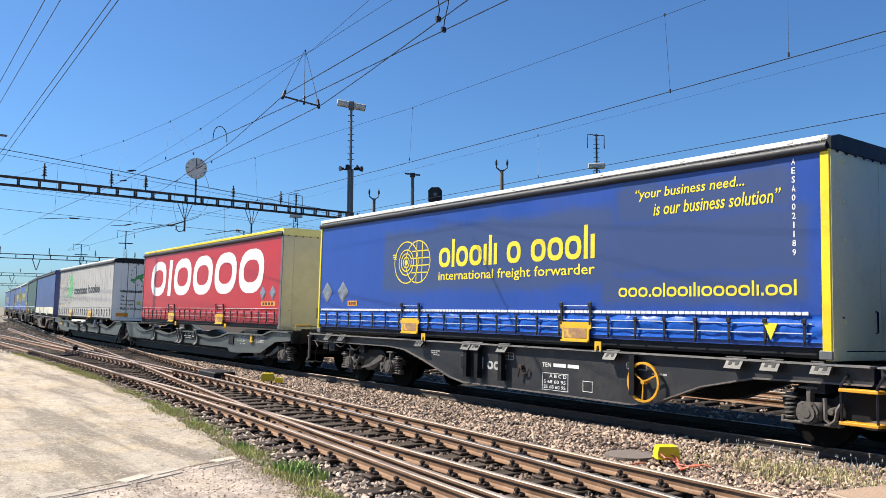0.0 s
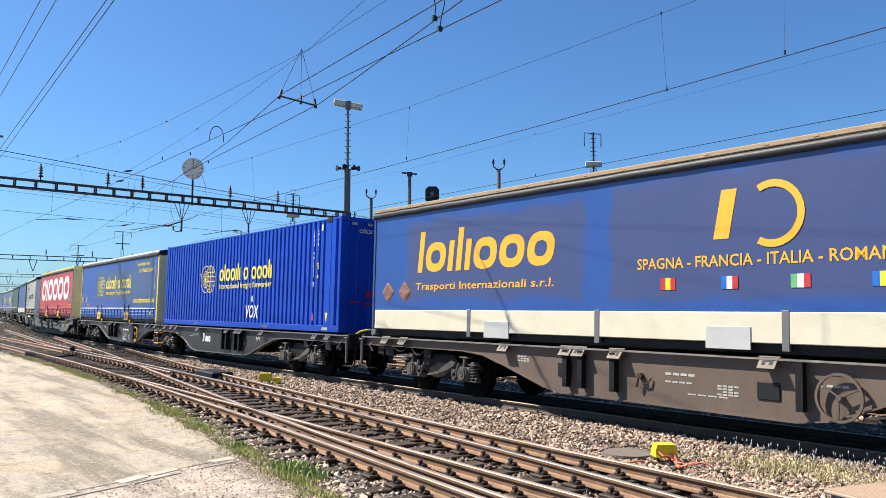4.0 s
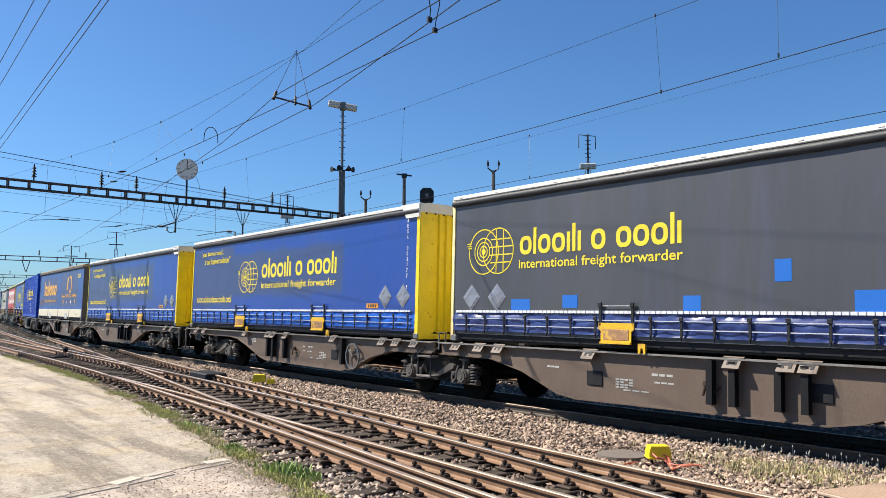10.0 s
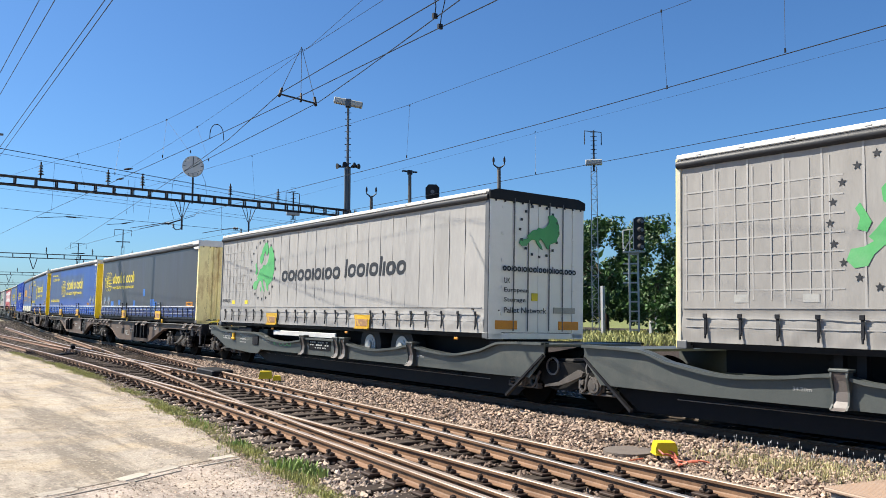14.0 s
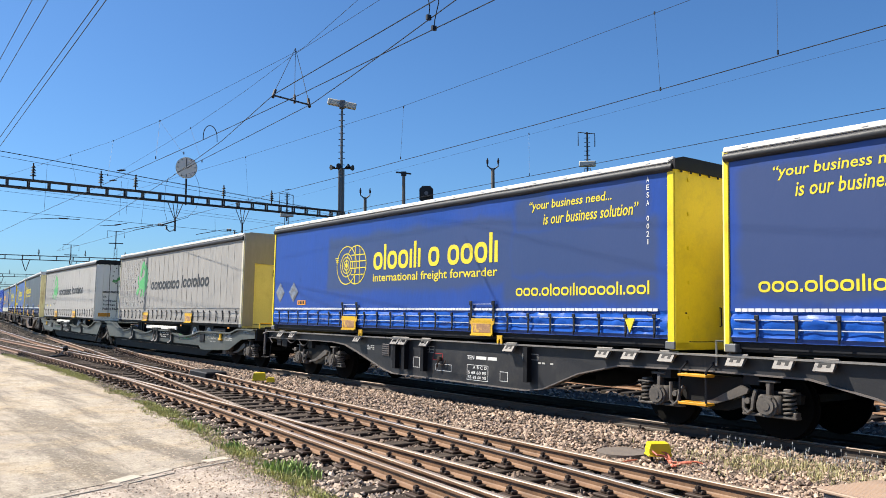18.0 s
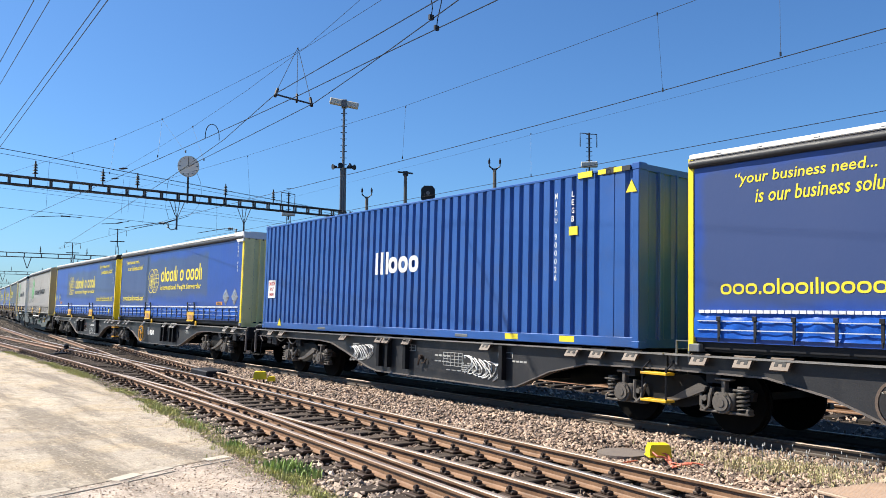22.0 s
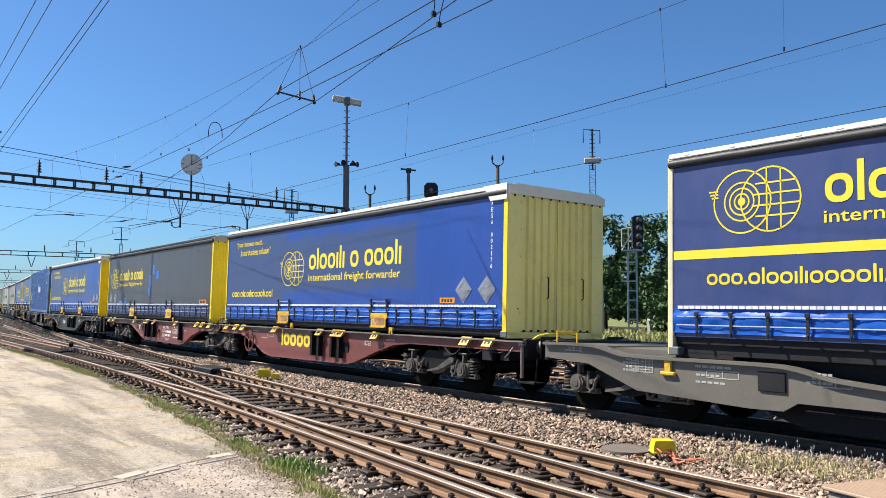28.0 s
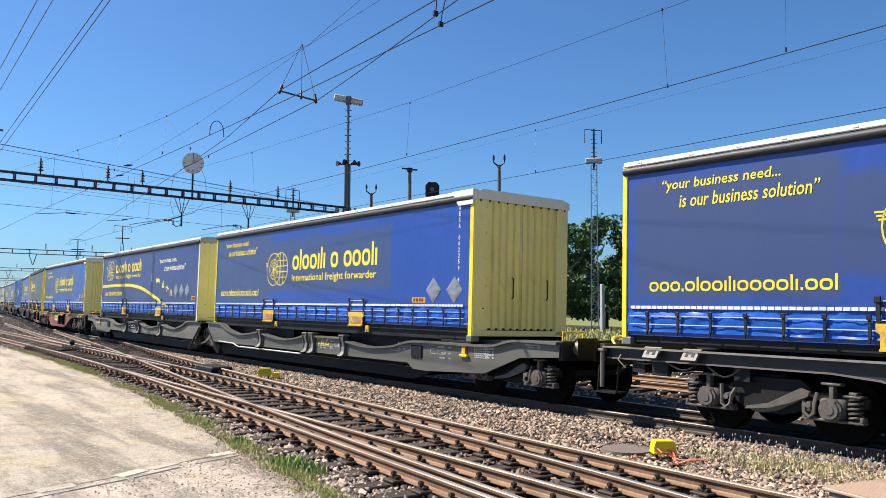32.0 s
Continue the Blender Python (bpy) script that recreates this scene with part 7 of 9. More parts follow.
for (x0, y0), (x1, y1) in zip(KERB[:-1], KERB[1:]):
    turn = math.degrees(math.atan2(y1 - y0, x1 - x0))
    n = max(1, round(math.hypot(x1 - x0, y1 - y0) / 0.46))
    for i in range(n):
        k = (i + 0.5) / n
        if rnd.random() < (0.95 if x0 < 1.5 else 0.6):
            part("edging_stone", stone_mesh, None, kerb_root, m=pose(x0 + (x1 - x0) * k + rnd.uniform(-0.03, 0.03), y0 + (y1 - y0) * k + rnd.uniform(-0.03, 0.03), -0.122 + rnd.uniform(-0.004, 0.004), rnd.uniform(-1.5, 1.5), 0, turn + rnd.uniform(-7, 7)) @ Matrix.Diagonal((rnd.uniform(0.75, 1.05), rnd.uniform(0.7, 1.15), 1, 1)))
    n = max(1, round(math.hypot(x1 - x0, y1 - y0) / 0.7))
    for i in range(n):
        k = (i + 0.5) / n
        part("edging_curb", curb_mesh, None, kerb_root, m=pose(x0 + (x1 - x0) * k + 0.06, y0 + (y1 - y0) * k - 0.2, -0.124 + rnd.uniform(-0.003, 0.003), 0, 0, turn + rnd.uniform(-2, 2)))


def stones(name, places, size, mat, label):
    """Loose angular stones, one mesh of many."""
    r = np.random.default_rng(len(places))
    base = np.array([(1, 0.2, -0.1), (0.35, 0.95, 0.1), (-0.6, 0.75, -0.2), (-1, -0.15, 0.1), (-0.3, -0.95, -0.1), (0.7, -0.7, 0.05), (0.15, 0.1, 0.85), (0, 0, -0.7)])
    tri = [(i, (i + 1) % 6, 6) for i in range(6)] + [((i + 1) % 6, i, 7) for i in range(6)]
    n = len(places)
    P = np.array(places)
    S = size * r.uniform(0.55, 1.25, (n, 1, 1)) * r.uniform(0.65, 1.3, (n, 1, 3))
    V = base[None] * r.uniform(0.75, 1.2, (n, 8, 1)) * S
    a = r.uniform(0, 6.28, n)
    b = r.uniform(-0.6, 0.6, n)
    ca, sa, cb, sb = np.cos(a), np.sin(a), np.cos(b), np.sin(b)
    x, y, z = V[..., 0], V[..., 1], V[..., 2]
    x, z = x * cb[:, None] + z * sb[:, None], z * cb[:, None] - x * sb[:, None]
    x, y = x * ca[:, None] - y * sa[:, None], x * sa[:, None] + y * ca[:, None]
    V = np.stack([x, y, z], -1) + P[:, None]
    F = (np.array(tri)[None] + (np.arange(n) * 8)[:, None, None]).reshape(-1, 3)
    me = bpy.data.meshes.new(name)
    me.from_pydata(V.reshape(-1, 3).tolist(), [], F.tolist())
    me.materials.append(M[mat])
    return tagged(part(name, me, None), label, "gravel", "", "stuff")


def island_tint(mt, lo, hi):
    """Gives each loose piece of a joined mesh its own tone."""
    nt = mt.node_tree
    b = nt.nodes["Principled BSDF"]
    src = b.inputs["Base Color"].links[0].from_socket
    g = nt.nodes.new("ShaderNodeNewGeometry")
    mr = nt.nodes.new("ShaderNodeMapRange")
    mr.inputs["To Min"].default_value, mr.inputs["To Max"].default_value = lo, hi
    hs = nt.nodes.new("ShaderNodeHueSaturation")
    nt.links.new(g.outputs["Random Per Island"], mr.inputs["Value"])
    nt.links.new(mr.outputs[0], hs.inputs["Value"])
    nt.links.new(src, hs.inputs["Color"])
    nt.links.new(hs.outputs[0], b.inputs["Base Color"])


for key, lo, hi in (("stone", 0.3, 1.6), ("brown_stone", 0.4, 1.6), ("track_stone", 0.4, 2.2), ("dark_stone", 0.5, 1.7), ("weed", 0.6, 1.5), ("leafy", 0.6, 1.5), ("dry_weed", 0.6, 1.4), ("leaf", 0.55, 1.6), ("leaf_dark", 0.6, 1.5)):
    island_tint(M[key], lo, hi)

# ---- rails and sleepers ----
RAILS = {"R1": (-6.803e-06, -1.085e-03, 0.12051, 4.4228), "R2": (-4.278e-05, 3.077e-03, 0.07534, 4.7735), "R3": (0.000e+00, -9.130e-04, 0.06201, 5.6095), "R4": (4.505e-05, -4.118e-03, 0.17266, 5.8928), "R5": (-2.915e-05, 3.267e-03, 0.01521, 7.3522)}


STRAIGHT = {"R1": 33.0, "R2": 38.0, "R3": 24.0, "R4": 50.0, "R5": 40.0}


def rail_x(k, y):
    """Where rail k lies at y: curved near the turnout, straight beyond it."""
    if k == "R6":
        return rail_x("R1", y) + 1.43
    a = RAILS[k]
    q = min(y, STRAIGHT[k])
    x = ((a[0] * q + a[1]) * q + a[2]) * q + a[3]
    return x + (y - q) * ((3 * a[0] * q + 2 * a[1]) * q + a[2])


PROFILE = [(-0.062, -0.148), (0.062, -0.148), (0.062, -0.138), (0.02, -0.124), (0.009, -0.112), (0.009, -0.046), (0.033, -0.036), (0.036, -0.008), (0.026, 0.0), (-0.026, 0.0), (-0.036, -0.008), (-0.033, -0.036), (-0.009, -0.046), (-0.009, -0.112), (-0.02, -0.124), (-0.062, -0.138)]


def rail(name, pts, parent, bright=False, web="rail"):
    """A rail along points (x, y, z of its running top)."""
    sh = Shape()
    pts = [Vector(p) for p in pts]
    n = len(PROFILE)
    vs = []
    for i, p in enumerate(pts):
        d = (pts[min(i + 1, len(pts) - 1)] - pts[max(i - 1, 0)]).normalized()
        side = d.cross(Vector((0, 0, 1))).normalized()
        for q, z in PROFILE:
            vs.append(p + side * q + Vector((0, 0, z)))
    fs = []
    for i in range(len(pts) - 1):
        for j in range(n):
            k = (j + 1) % n
            fs.append((i * n + j, i * n + k, (i + 1) * n + k, (i + 1) * n + j))
    fs += [tuple(range(n)), tuple(range((len(pts) - 1) * n, len(pts) * n))]
    sh.add(vs, fs)
    ob = part(name, sh, M[web], parent)
    ob.data.materials.append(M["railhead_bright" if bright else "railhead"])
    for poly in ob.data.polygons:
        if poly.normal.z > 0.55 and (poly.index % n) in (7, 8, 9):
            poly.material_index = 1
    return ob


turnout = thing("railway_turnout", "old turnout of rusty rails on tarred wooden sleepers", "railway track", kind="structure")
SPAN = {"R1": (-6, 130), "R2": (-6, 56), "R3": (-6, 24), "R4": (-6, 76), "R5": (-6, 43), "R6": (23, 130)}
for k, (y0, y1) in SPAN.items():
    n = int((y1 - y0) / 0.8)
    rail("rail", [(rail_x(k, y0 + (y1 - y0) * i / n), y0 + (y1 - y0) * i / n, 0.0) for i in range(n + 1)], turnout, k == "R4")
sleeper_mesh = Shape().box(-0.5, 0.5, -0.13, 0.13, -0.15, 0.0, 0.012).mesh("sleeper", M["sleeper"])


def chair_shape():
    sh = Shape()
    sh.box(-0.15, 0.15, -0.085, 0.085, 0.0, 0.022, 0.006)
    for s in (-1, 1):
        sh.box(s * 0.075 - 0.028, s * 0.075 + 0.028, -0.05, 0.05, 0.02, 0.05, 0.008)
        sh.rod((s * 0.095, 0, 0.03), (s * 0.095, 0, 0.085), 0.014, 6)
        sh.rod((s * 0.095, 0, 0.06), (s * 0.095, 0, 0.078), 0.026, 6)
    return sh


chair_mesh = chair_shape().mesh("rail_chair", M["chair"])
y = -5.0
while y < 52:
    x0, x1 = rail_x("R1", y) - 0.55, max(rail_x("R5" if y < 44 else "R4", y), rail_x("R4", y)) + 0.5
    part("sleeper", sleeper_mesh, None, turnout, m=pose((x0 + x1) / 2 + rnd.uniform(-0.08, 0.08), y, -0.168 + rnd.uniform(-0.008, 0.004), 0, 0, -4 + rnd.uniform(-1.5, 1.5)) @ Matrix.Diagonal((x1 - x0, 1, 1, 1)))
    if y < 38:
        for k in SPAN:
            if SPAN[k][0] < y < SPAN[k][1]:
                part("rail_chair", chair_mesh, None, turnout, m=pose(rail_x(k, y), y, -0.162, 0, 0, -4) @ Matrix.Diagonal((1.35, 1.35, 1.4, 1)))
    y += 0.6

far_tie = Shape().box(-1.3, 1.3, -0.13, 0.13, -0.15, 0.0, 0.012).mesh("sleeper", M["sleeper"])
for i in range(62):
    yy = 52.5 + i * 0.75
    part("sleeper", far_tie, None, turnout, m=pose(rail_x("R1", yy) + 0.75, yy, -0.168, 0, 0, rnd.uniform(-1, 1)))
main = thing("train_track", "curved railway track that the freight train runs on", "railway track", kind="structure")
c, sn = math.cos(radians(CANT)), math.sin(radians(CANT))
for off in (-0.7525, 0.7525):
    pts = []
    for i in range(140):
        x, yy, h = arc(-30 + i * 2.0, off * c)
        pts.append((x, yy, -off * sn))
    rail("rail", pts, main, False, "shaded_oily_rail")
# near-black strip that paints the shade under the train onto the oily bed
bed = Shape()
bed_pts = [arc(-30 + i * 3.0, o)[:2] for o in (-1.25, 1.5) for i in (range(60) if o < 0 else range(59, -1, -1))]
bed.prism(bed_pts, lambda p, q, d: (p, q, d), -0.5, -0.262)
part("track_bed", bed, M["shaded_oily_bed"], main, "oil-black bed under the rails, the train's shade put into its colour")
tie_mesh = Shape().box(-1.3, 1.3, -0.13, 0.13, -0.15, 0.0, 0.012).mesh("sleeper", M["shaded_oily_sleeper"])
for i in range(190):
    x, yy, h = arc(-12 + i * 0.62)
    part("sleeper", tie_mesh, None, main, m=pose(x + rnd.uniform(-0.03, 0.03), yy, -0.165, 0, CANT, h + rnd.uniform(-1, 1)))
    if i < 90:
        part("rail_chair", chair_mesh, None, main, m=pose(*arc(-12 + i * 0.62, -0.7525)[:2], -0.142, 0, 0, h))
far_track = thing("far_track", "second railway track behind the train", "railway track", kind="structure")
for lane in (5.2, 10.2):
    for off in (-0.7525, 0.7525):
        rail("rail", [(*arc(-30 + i * 4.0, lane + off)[:2], -0.03) for i in range(60)], far_track)
    for i in range(60):
        x, yy, h = arc(-12 + i * 0.62, lane)
        part("sleeper", tie_mesh, None, far_track, m=pose(x, yy, -0.2, 0, 0, h))

# loose ballast
r = np.random.default_rng(4)
spots = []
for _ in range(42000):
    yy = 2.5 + 40 * r.random() ** 1.7
    x0 = rail_x("R5", yy) + 0.2 if yy < 44 else 9.5
    x1 = arc(yy, -0.85)[0]
    if x1 < x0 + 0.1:
        continue
    k = r.random()
    x = x0 + (x1 - x0) * k
    spots.append((x, yy, -0.255 + 0.075 * min(1, k * 1.6) + 0.06 * r.random()))
stones("loose_ballast", spots, 0.035, "stone", "loose pale ballast stones between the tracks")
spots, outer = [], []
for _ in range(26000):
    yy = 2.0 + 40 * r.random() ** 1.6
    x0, x1 = rail_x("R1", yy), max(rail_x("R5", min(yy, 44)), rail_x("R4", yy)) + 0.3
    spots.append((x0 + (x1 - x0) * r.random(), yy, -0.24 + 0.04 * r.random()))
for _ in range(7000):
    yy = 2.0 + 40 * r.random() ** 1.6
    outer.append((rail_x("R1", yy) - 0.8 * r.random(), yy, -0.225 + 0.045 * r.random()))
stones("turnout_ballast", spots, 0.038, "track_stone", "dark rust-brown ballast stones between the sleepers")
stones("verge_ballast", outer, 0.036, "brown_stone", "dirty ballast stones beside the outer rail")
spots = []
for _ in range(9000):
    s = -8 + 70 * r.random() ** 1.3
    x, yy, h = arc(s, 0.9 + 9.0 * r.random())
    spots.append((x, yy, -0.25 + 0.03 * r.random()))
stones("far_ballast", spots, 0.05, "stone", "pale ballast stones behind the train")
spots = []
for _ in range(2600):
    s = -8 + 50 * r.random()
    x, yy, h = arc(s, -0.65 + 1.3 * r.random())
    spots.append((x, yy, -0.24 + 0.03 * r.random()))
stones("track_ballast", spots, 0.045, "shaded_oily_stone", "oil-dark ballast stones between the rails, coloured darker for the shade under the train")
spots = []
for _ in range(7000):
    yy = 40 + 75 * r.random() ** 1.3
    x0, x1 = float(np.interp(yy, [q[1] for q in EDGE], [q[0] for q in EDGE])), arc(yy, -0.9)[0]
    spots.append((x0 + (x1 - x0) * r.random(), yy, -0.24 + 0.05 * r.random()))
stones("distant_ballast", spots, 0.075, "dark_stone", "dirty ballast stones in the distance")
spots = []
for _ in range(6000):
    yy = -6 + 8.6 * r.random()
    x0, x1 = float(np.interp(yy, [q[1] for q in EDGE], [q[0] for q in EDGE])) + 0.1, arc(yy, -0.85)[0]
    spots.append((x0 + (x1 - x0) * r.random(), yy, -0.23 + 0.045 * r.random()))
stones("yard_ballast", spots, 0.042, "brown_stone", "dirty ballast stones along the turnout")
spots = []
for _ in range(4500):
    yy = 4.0 + 12 * r.random() ** 1.3
    ex = float(np.interp(yy, [q[1] for q in EDGE], [q[0] for q in EDGE]))
    spots.append((ex - 0.1 - (2.0 + 0.45 * yy) * r.random(), yy, -0.122))
stones("path_specks", spots, 0.007, "brown_stone", "dark grit scattered over the path")
# stony shoulder between the path and the sleepers
spots = []
for _ in range(6500):
    yy = 2.5 + 34 * r.random() ** 1.6
    ex = float(np.interp(yy, [q[1] for q in EDGE], [q[0] for q in EDGE]))
    k = r.random()
    spots.append((ex - 0.08 + 0.5 * k + 0.05 * r.normal(), yy, -0.128 - 0.085 * k))
stones("shoulder_stones", spots, 0.026, "brown_stone", "small dirty stones sloping from the path to the sleepers")
# grit on the path
spots = []
for _ in range(16000):
    yy = 3.5 + 22 * r.random() ** 1.4
    k = r.random()
    ex = np.interp(yy, [q[1] for q in EDGE], [q[0] for q in EDGE])
    spots.append((ex - 4.6 * k ** 2.6, yy, -0.124))
stones("path_grit", spots, 0.011, "stone", "fine loose grit along the edge of the path")


def blades(name, places, mat, label, h0, h1, wide=0.006, tufts=5):
    """Weeds: thin bent blades in tufts, one mesh."""
    rr = random.Random(len(places))
    sh = Shape()
    for x, y, z, k in places:
        for _ in range(tufts):
            a = rr.uniform(0, 6.28)
            h = rr.uniform(h0, h1) * k
            bx, by = x + rr.uniform(-0.05, 0.05), y + rr.uniform(-0.05, 0.05)
            lx, ly = math.cos(a) * h * rr.uniform(0.1, 0.6), math.sin(a) * h * rr.uniform(0.1, 0.6)
            wx, wy = -math.sin(a) * wide, math.cos(a) * wide
            sh.add([(bx - wx, by - wy, z), (bx + wx, by + wy, z), (bx + lx * 0.5 + wx, by + ly * 0.5 + wy, z + h * 0.62), (bx + lx * 0.5 - wx, by + ly * 0.5 - wy, z + h * 0.62), (bx + lx, by + ly, z + h)],
                   [(0, 1, 2, 3), (3, 2, 4)])
    return tagged(part(name, sh, M[mat], fix=False), label, "weeds", "", "stuff")


rr = random.Random(8)


def edge_x(yy):
    return float(np.interp(yy, [q[1] for q in EDGE], [q[0] for q in EDGE]))


spots, lush = [], []
for _ in range(5200):
    yy = 4.0 + 34 * rr.random() ** 1.5
    ex = edge_x(yy)
    d = rr.gauss(0.2, 0.17)
    clump = noise.noise(Vector((ex * 0.9, yy * 0.7, 3.0))) + 0.5 * noise.noise(Vector((d * 3.0, yy * 2.3, 7.0)))
    if clump > -0.22 - 0.5 * math.exp(-((yy - 9.0) / 2.4) ** 2):
        z = -0.14 - 0.16 * max(0.0, min(0.5, d))
        spots.append((ex + d, yy, z, 0.55 + 0.7 * max(0.0, clump + 0.2)))
        if clump > 0.1:
            lush.append((ex + d + rr.uniform(-0.04, 0.04), yy + rr.uniform(-0.04, 0.04), z, 0.7 + clump))
blades("verge_weeds", spots, "weed", "fine green grass along the edge of the path", 0.02, 0.075, 0.0028, 6)
blades("lush_grass", lush, "weed", "taller green grass clumps beside the sleepers", 0.04, 0.1, 0.0032, 6)
spots = []
for cx, cy, sx, sy, n in ((4.66, 9.0, 0.1, 0.3, 60), (4.78, 10.9, 0.07, 0.2, 16), (5.05, 13.2, 0.09, 0.4, 16)):
    spots += [(cx + rr.gauss(0, sx), cy + rr.gauss(0, sy), -0.18, rr.uniform(0.6, 1.2)) for _ in range(n)]
blades("leafy_weeds", spots, "leafy", "bright green leafy weed clump beside the sleepers", 0.05, 0.15, 0.009, 6)
spots = []
for _ in range(3200):
    yy = 4.2 + 34 * rr.random() ** 1.4
    ex = edge_x(yy)
    d = rr.gauss(0.12, 0.2)
    spots.append((ex + d, yy, -0.135 - 0.14 * max(0.0, min(0.5, d)), 0.6))
blades("dry_verge", spots, "dry_weed", "dry straw-coloured grass along the edge of the path", 0.015, 0.06, 0.003)
spots = [(9.45 + rr.gauss(0, 0.34), 5.25 + rr.gauss(0, 0.7), -0.15, 1.0) for _ in range(430)]
blades("dry_weeds", spots, "dry_weed", "dry yellowish weeds on the ballast", 0.03, 0.11, 0.0035, 6)
heads = Shape()
for _ in range(95):
    x, y = 9.9 + rr.gauss(0, 0.12), 5.6 + rr.uniform(-1.1, 1.1)
    h = rr.uniform(0.1, 0.24)
    q = Vector((x + rr.uniform(-0.04, 0.04), y + rr.uniform(-0.04, 0.04), -0.19 + h))
    heads.rod((x, y, -0.2), q, 0.002, 3)
    heads.rod(q, q + Vector((rr.uniform(-0.006, 0.006), rr.uniform(-0.006, 0.006), 0.03)), 0.008, 4, 0.003)
tagged(part("seed_stalks", heads, M["mark"], fix=False), "pale seed stalks beside the rail", "weeds", "", "stuff")

# ---- small things beside the track ----
def balise_box(x, y, k, rz):
    ob = thing("junction_box", "bright yellow plastic junction box standing on the ballast", "junction box", pose(x, y, -0.2, 0, 0, rz))
    sh = Shape()
    sh.prism([(-0.17, 0.16), (0.17, 0.16), (0.17, 0.24), (0.14, 0.33), (-0.14, 0.33), (-0.17, 0.24)], lambda p, q, d: (p * k, d * k, q * k), -0.12, 0.12)
    part("cover", sh, M["box_yellow"], ob)
    part("collar", Shape().box(-0.185 * k, 0.185 * k, -0.135 * k, 0.135 * k, 0.13 * k, 0.165 * k, 0.008), M["box_yellow"], ob)
    for s in (-0.1, 0.1):
        part("leg", Shape().rod((s * k, 0, -0.1), (s * k, 0, 0.14 * k), 0.018, 6), M["steel"], ob)
    return ob


balise_box(8.7, 6.72, 0.82, -36)
balise_box(9.28, 19.7, 0.95, -30)
balise_box(9.5, 19.5, 0.6, -30)
for i in range(5):
    sh = Shape()
    pts = [(8.62 + 0.03 * i - 0.06, 6.7, -0.02)]
    for j in range(9):
        w = j / 8
        pts.append((8.55 + 0.1 * math.sin(3.2 * w + i) + 0.05 * i, 6.62 - 0.42 * w * (0.5 + 0.16 * i), -0.06 - 0.08 * min(1, 2 * w) + 0.03 * math.sin(5 * w + i)))
    sh.tube(pts, 0.012, 6)
    tagged(part("signal_cable", sh, M["cable"]), "salmon-red signal cable looping on the ballast", "cable", "cables of the junction box")
sh = Shape().tube([(8.5 - 0.12 * j, 6.9 - 0.02 * j + 0.05 * math.sin(j), -0.15) for j in range(8)], 0.012, 6)
tagged(part("signal_cable", sh, M["cable"]), "salmon-red signal cable lying on the ballast", "cable", "cables of the junction box")
sh = Shape().rod((8.75, 7.35, -0.3), (8.75, 7.35, -0.13), 0.34, 22)
tagged(part("manhole_cover", sh, M["cover_grey"]), "round grey concrete cover sunk in the ballast", "cover")
pit = thing("cable_pit", "concrete cable pit with a ribbed pinkish lid", "cable pit", pose(8.35, 3.72, -0.3, 0, 0, -14))
part("casing", Shape().box(-0.42, 0.42, -0.42, 0.42, 0.0, 0.27, 0.02), M["hatch_side"], pit)
lid = part("lid", Shape().box(-0.46, 0.46, -0.46, 0.46, 0.27, 0.31, 0.012), M["hatch"], pit)
for i in range(18):
    part("rib", Shape().box(-0.45 + i * 0.05, -0.43 + i * 0.05, -0.45, 0.45, 0.31, 0.318), M["hatch"], lid)
sh = Shape().tube([(8.1, 4.35, -0.19), (8.05, 4.8, -0.2), (8.3, 5.05, -0.19), (9.2, 4.6, -0.18), (9.9, 4.2, -0.2)], 0.016, 6)
tagged(part("hose", sh, M["cable_pale"]), "pale dusty cable lying on the ballast", "cable")
lever = thing("point_lever", "point lever with a dark weight beside the track", "point lever", pose(8.05, 35.5, -0.25, 0, 0, 20) @ Matrix.Scale(0.62, 4))
part("base", Shape().box(-0.5, 0.5, -0.25, 0.25, 0.0, 0.22, 0.03), M["steel"], lever)
part("arm", Shape().rod((0, 0, 0.2), (0.5, 0.1, 0.62), 0.04, 8), M["galv"], lever)
part("weight", Shape().rod((0.42, 0.0, 0.56), (0.55, 0.2, 0.66), 0.15, 12), M["steel"], lever)
motor = thing("point_machine", "low dark point machine beside the turnout", "point machine", pose(8.95, 22.3, -0.27, 0, 0, -3))
part("housing", Shape().box(-0.3, 0.3, -0.7, 0.7, 0.05, 0.3, 0.03), M["steel"], motor)
part("rod", Shape().rod((-0.3, 0.2, 0.12), (-1.0, 0.2, 0.1), 0.025, 6), M["steel"], motor)

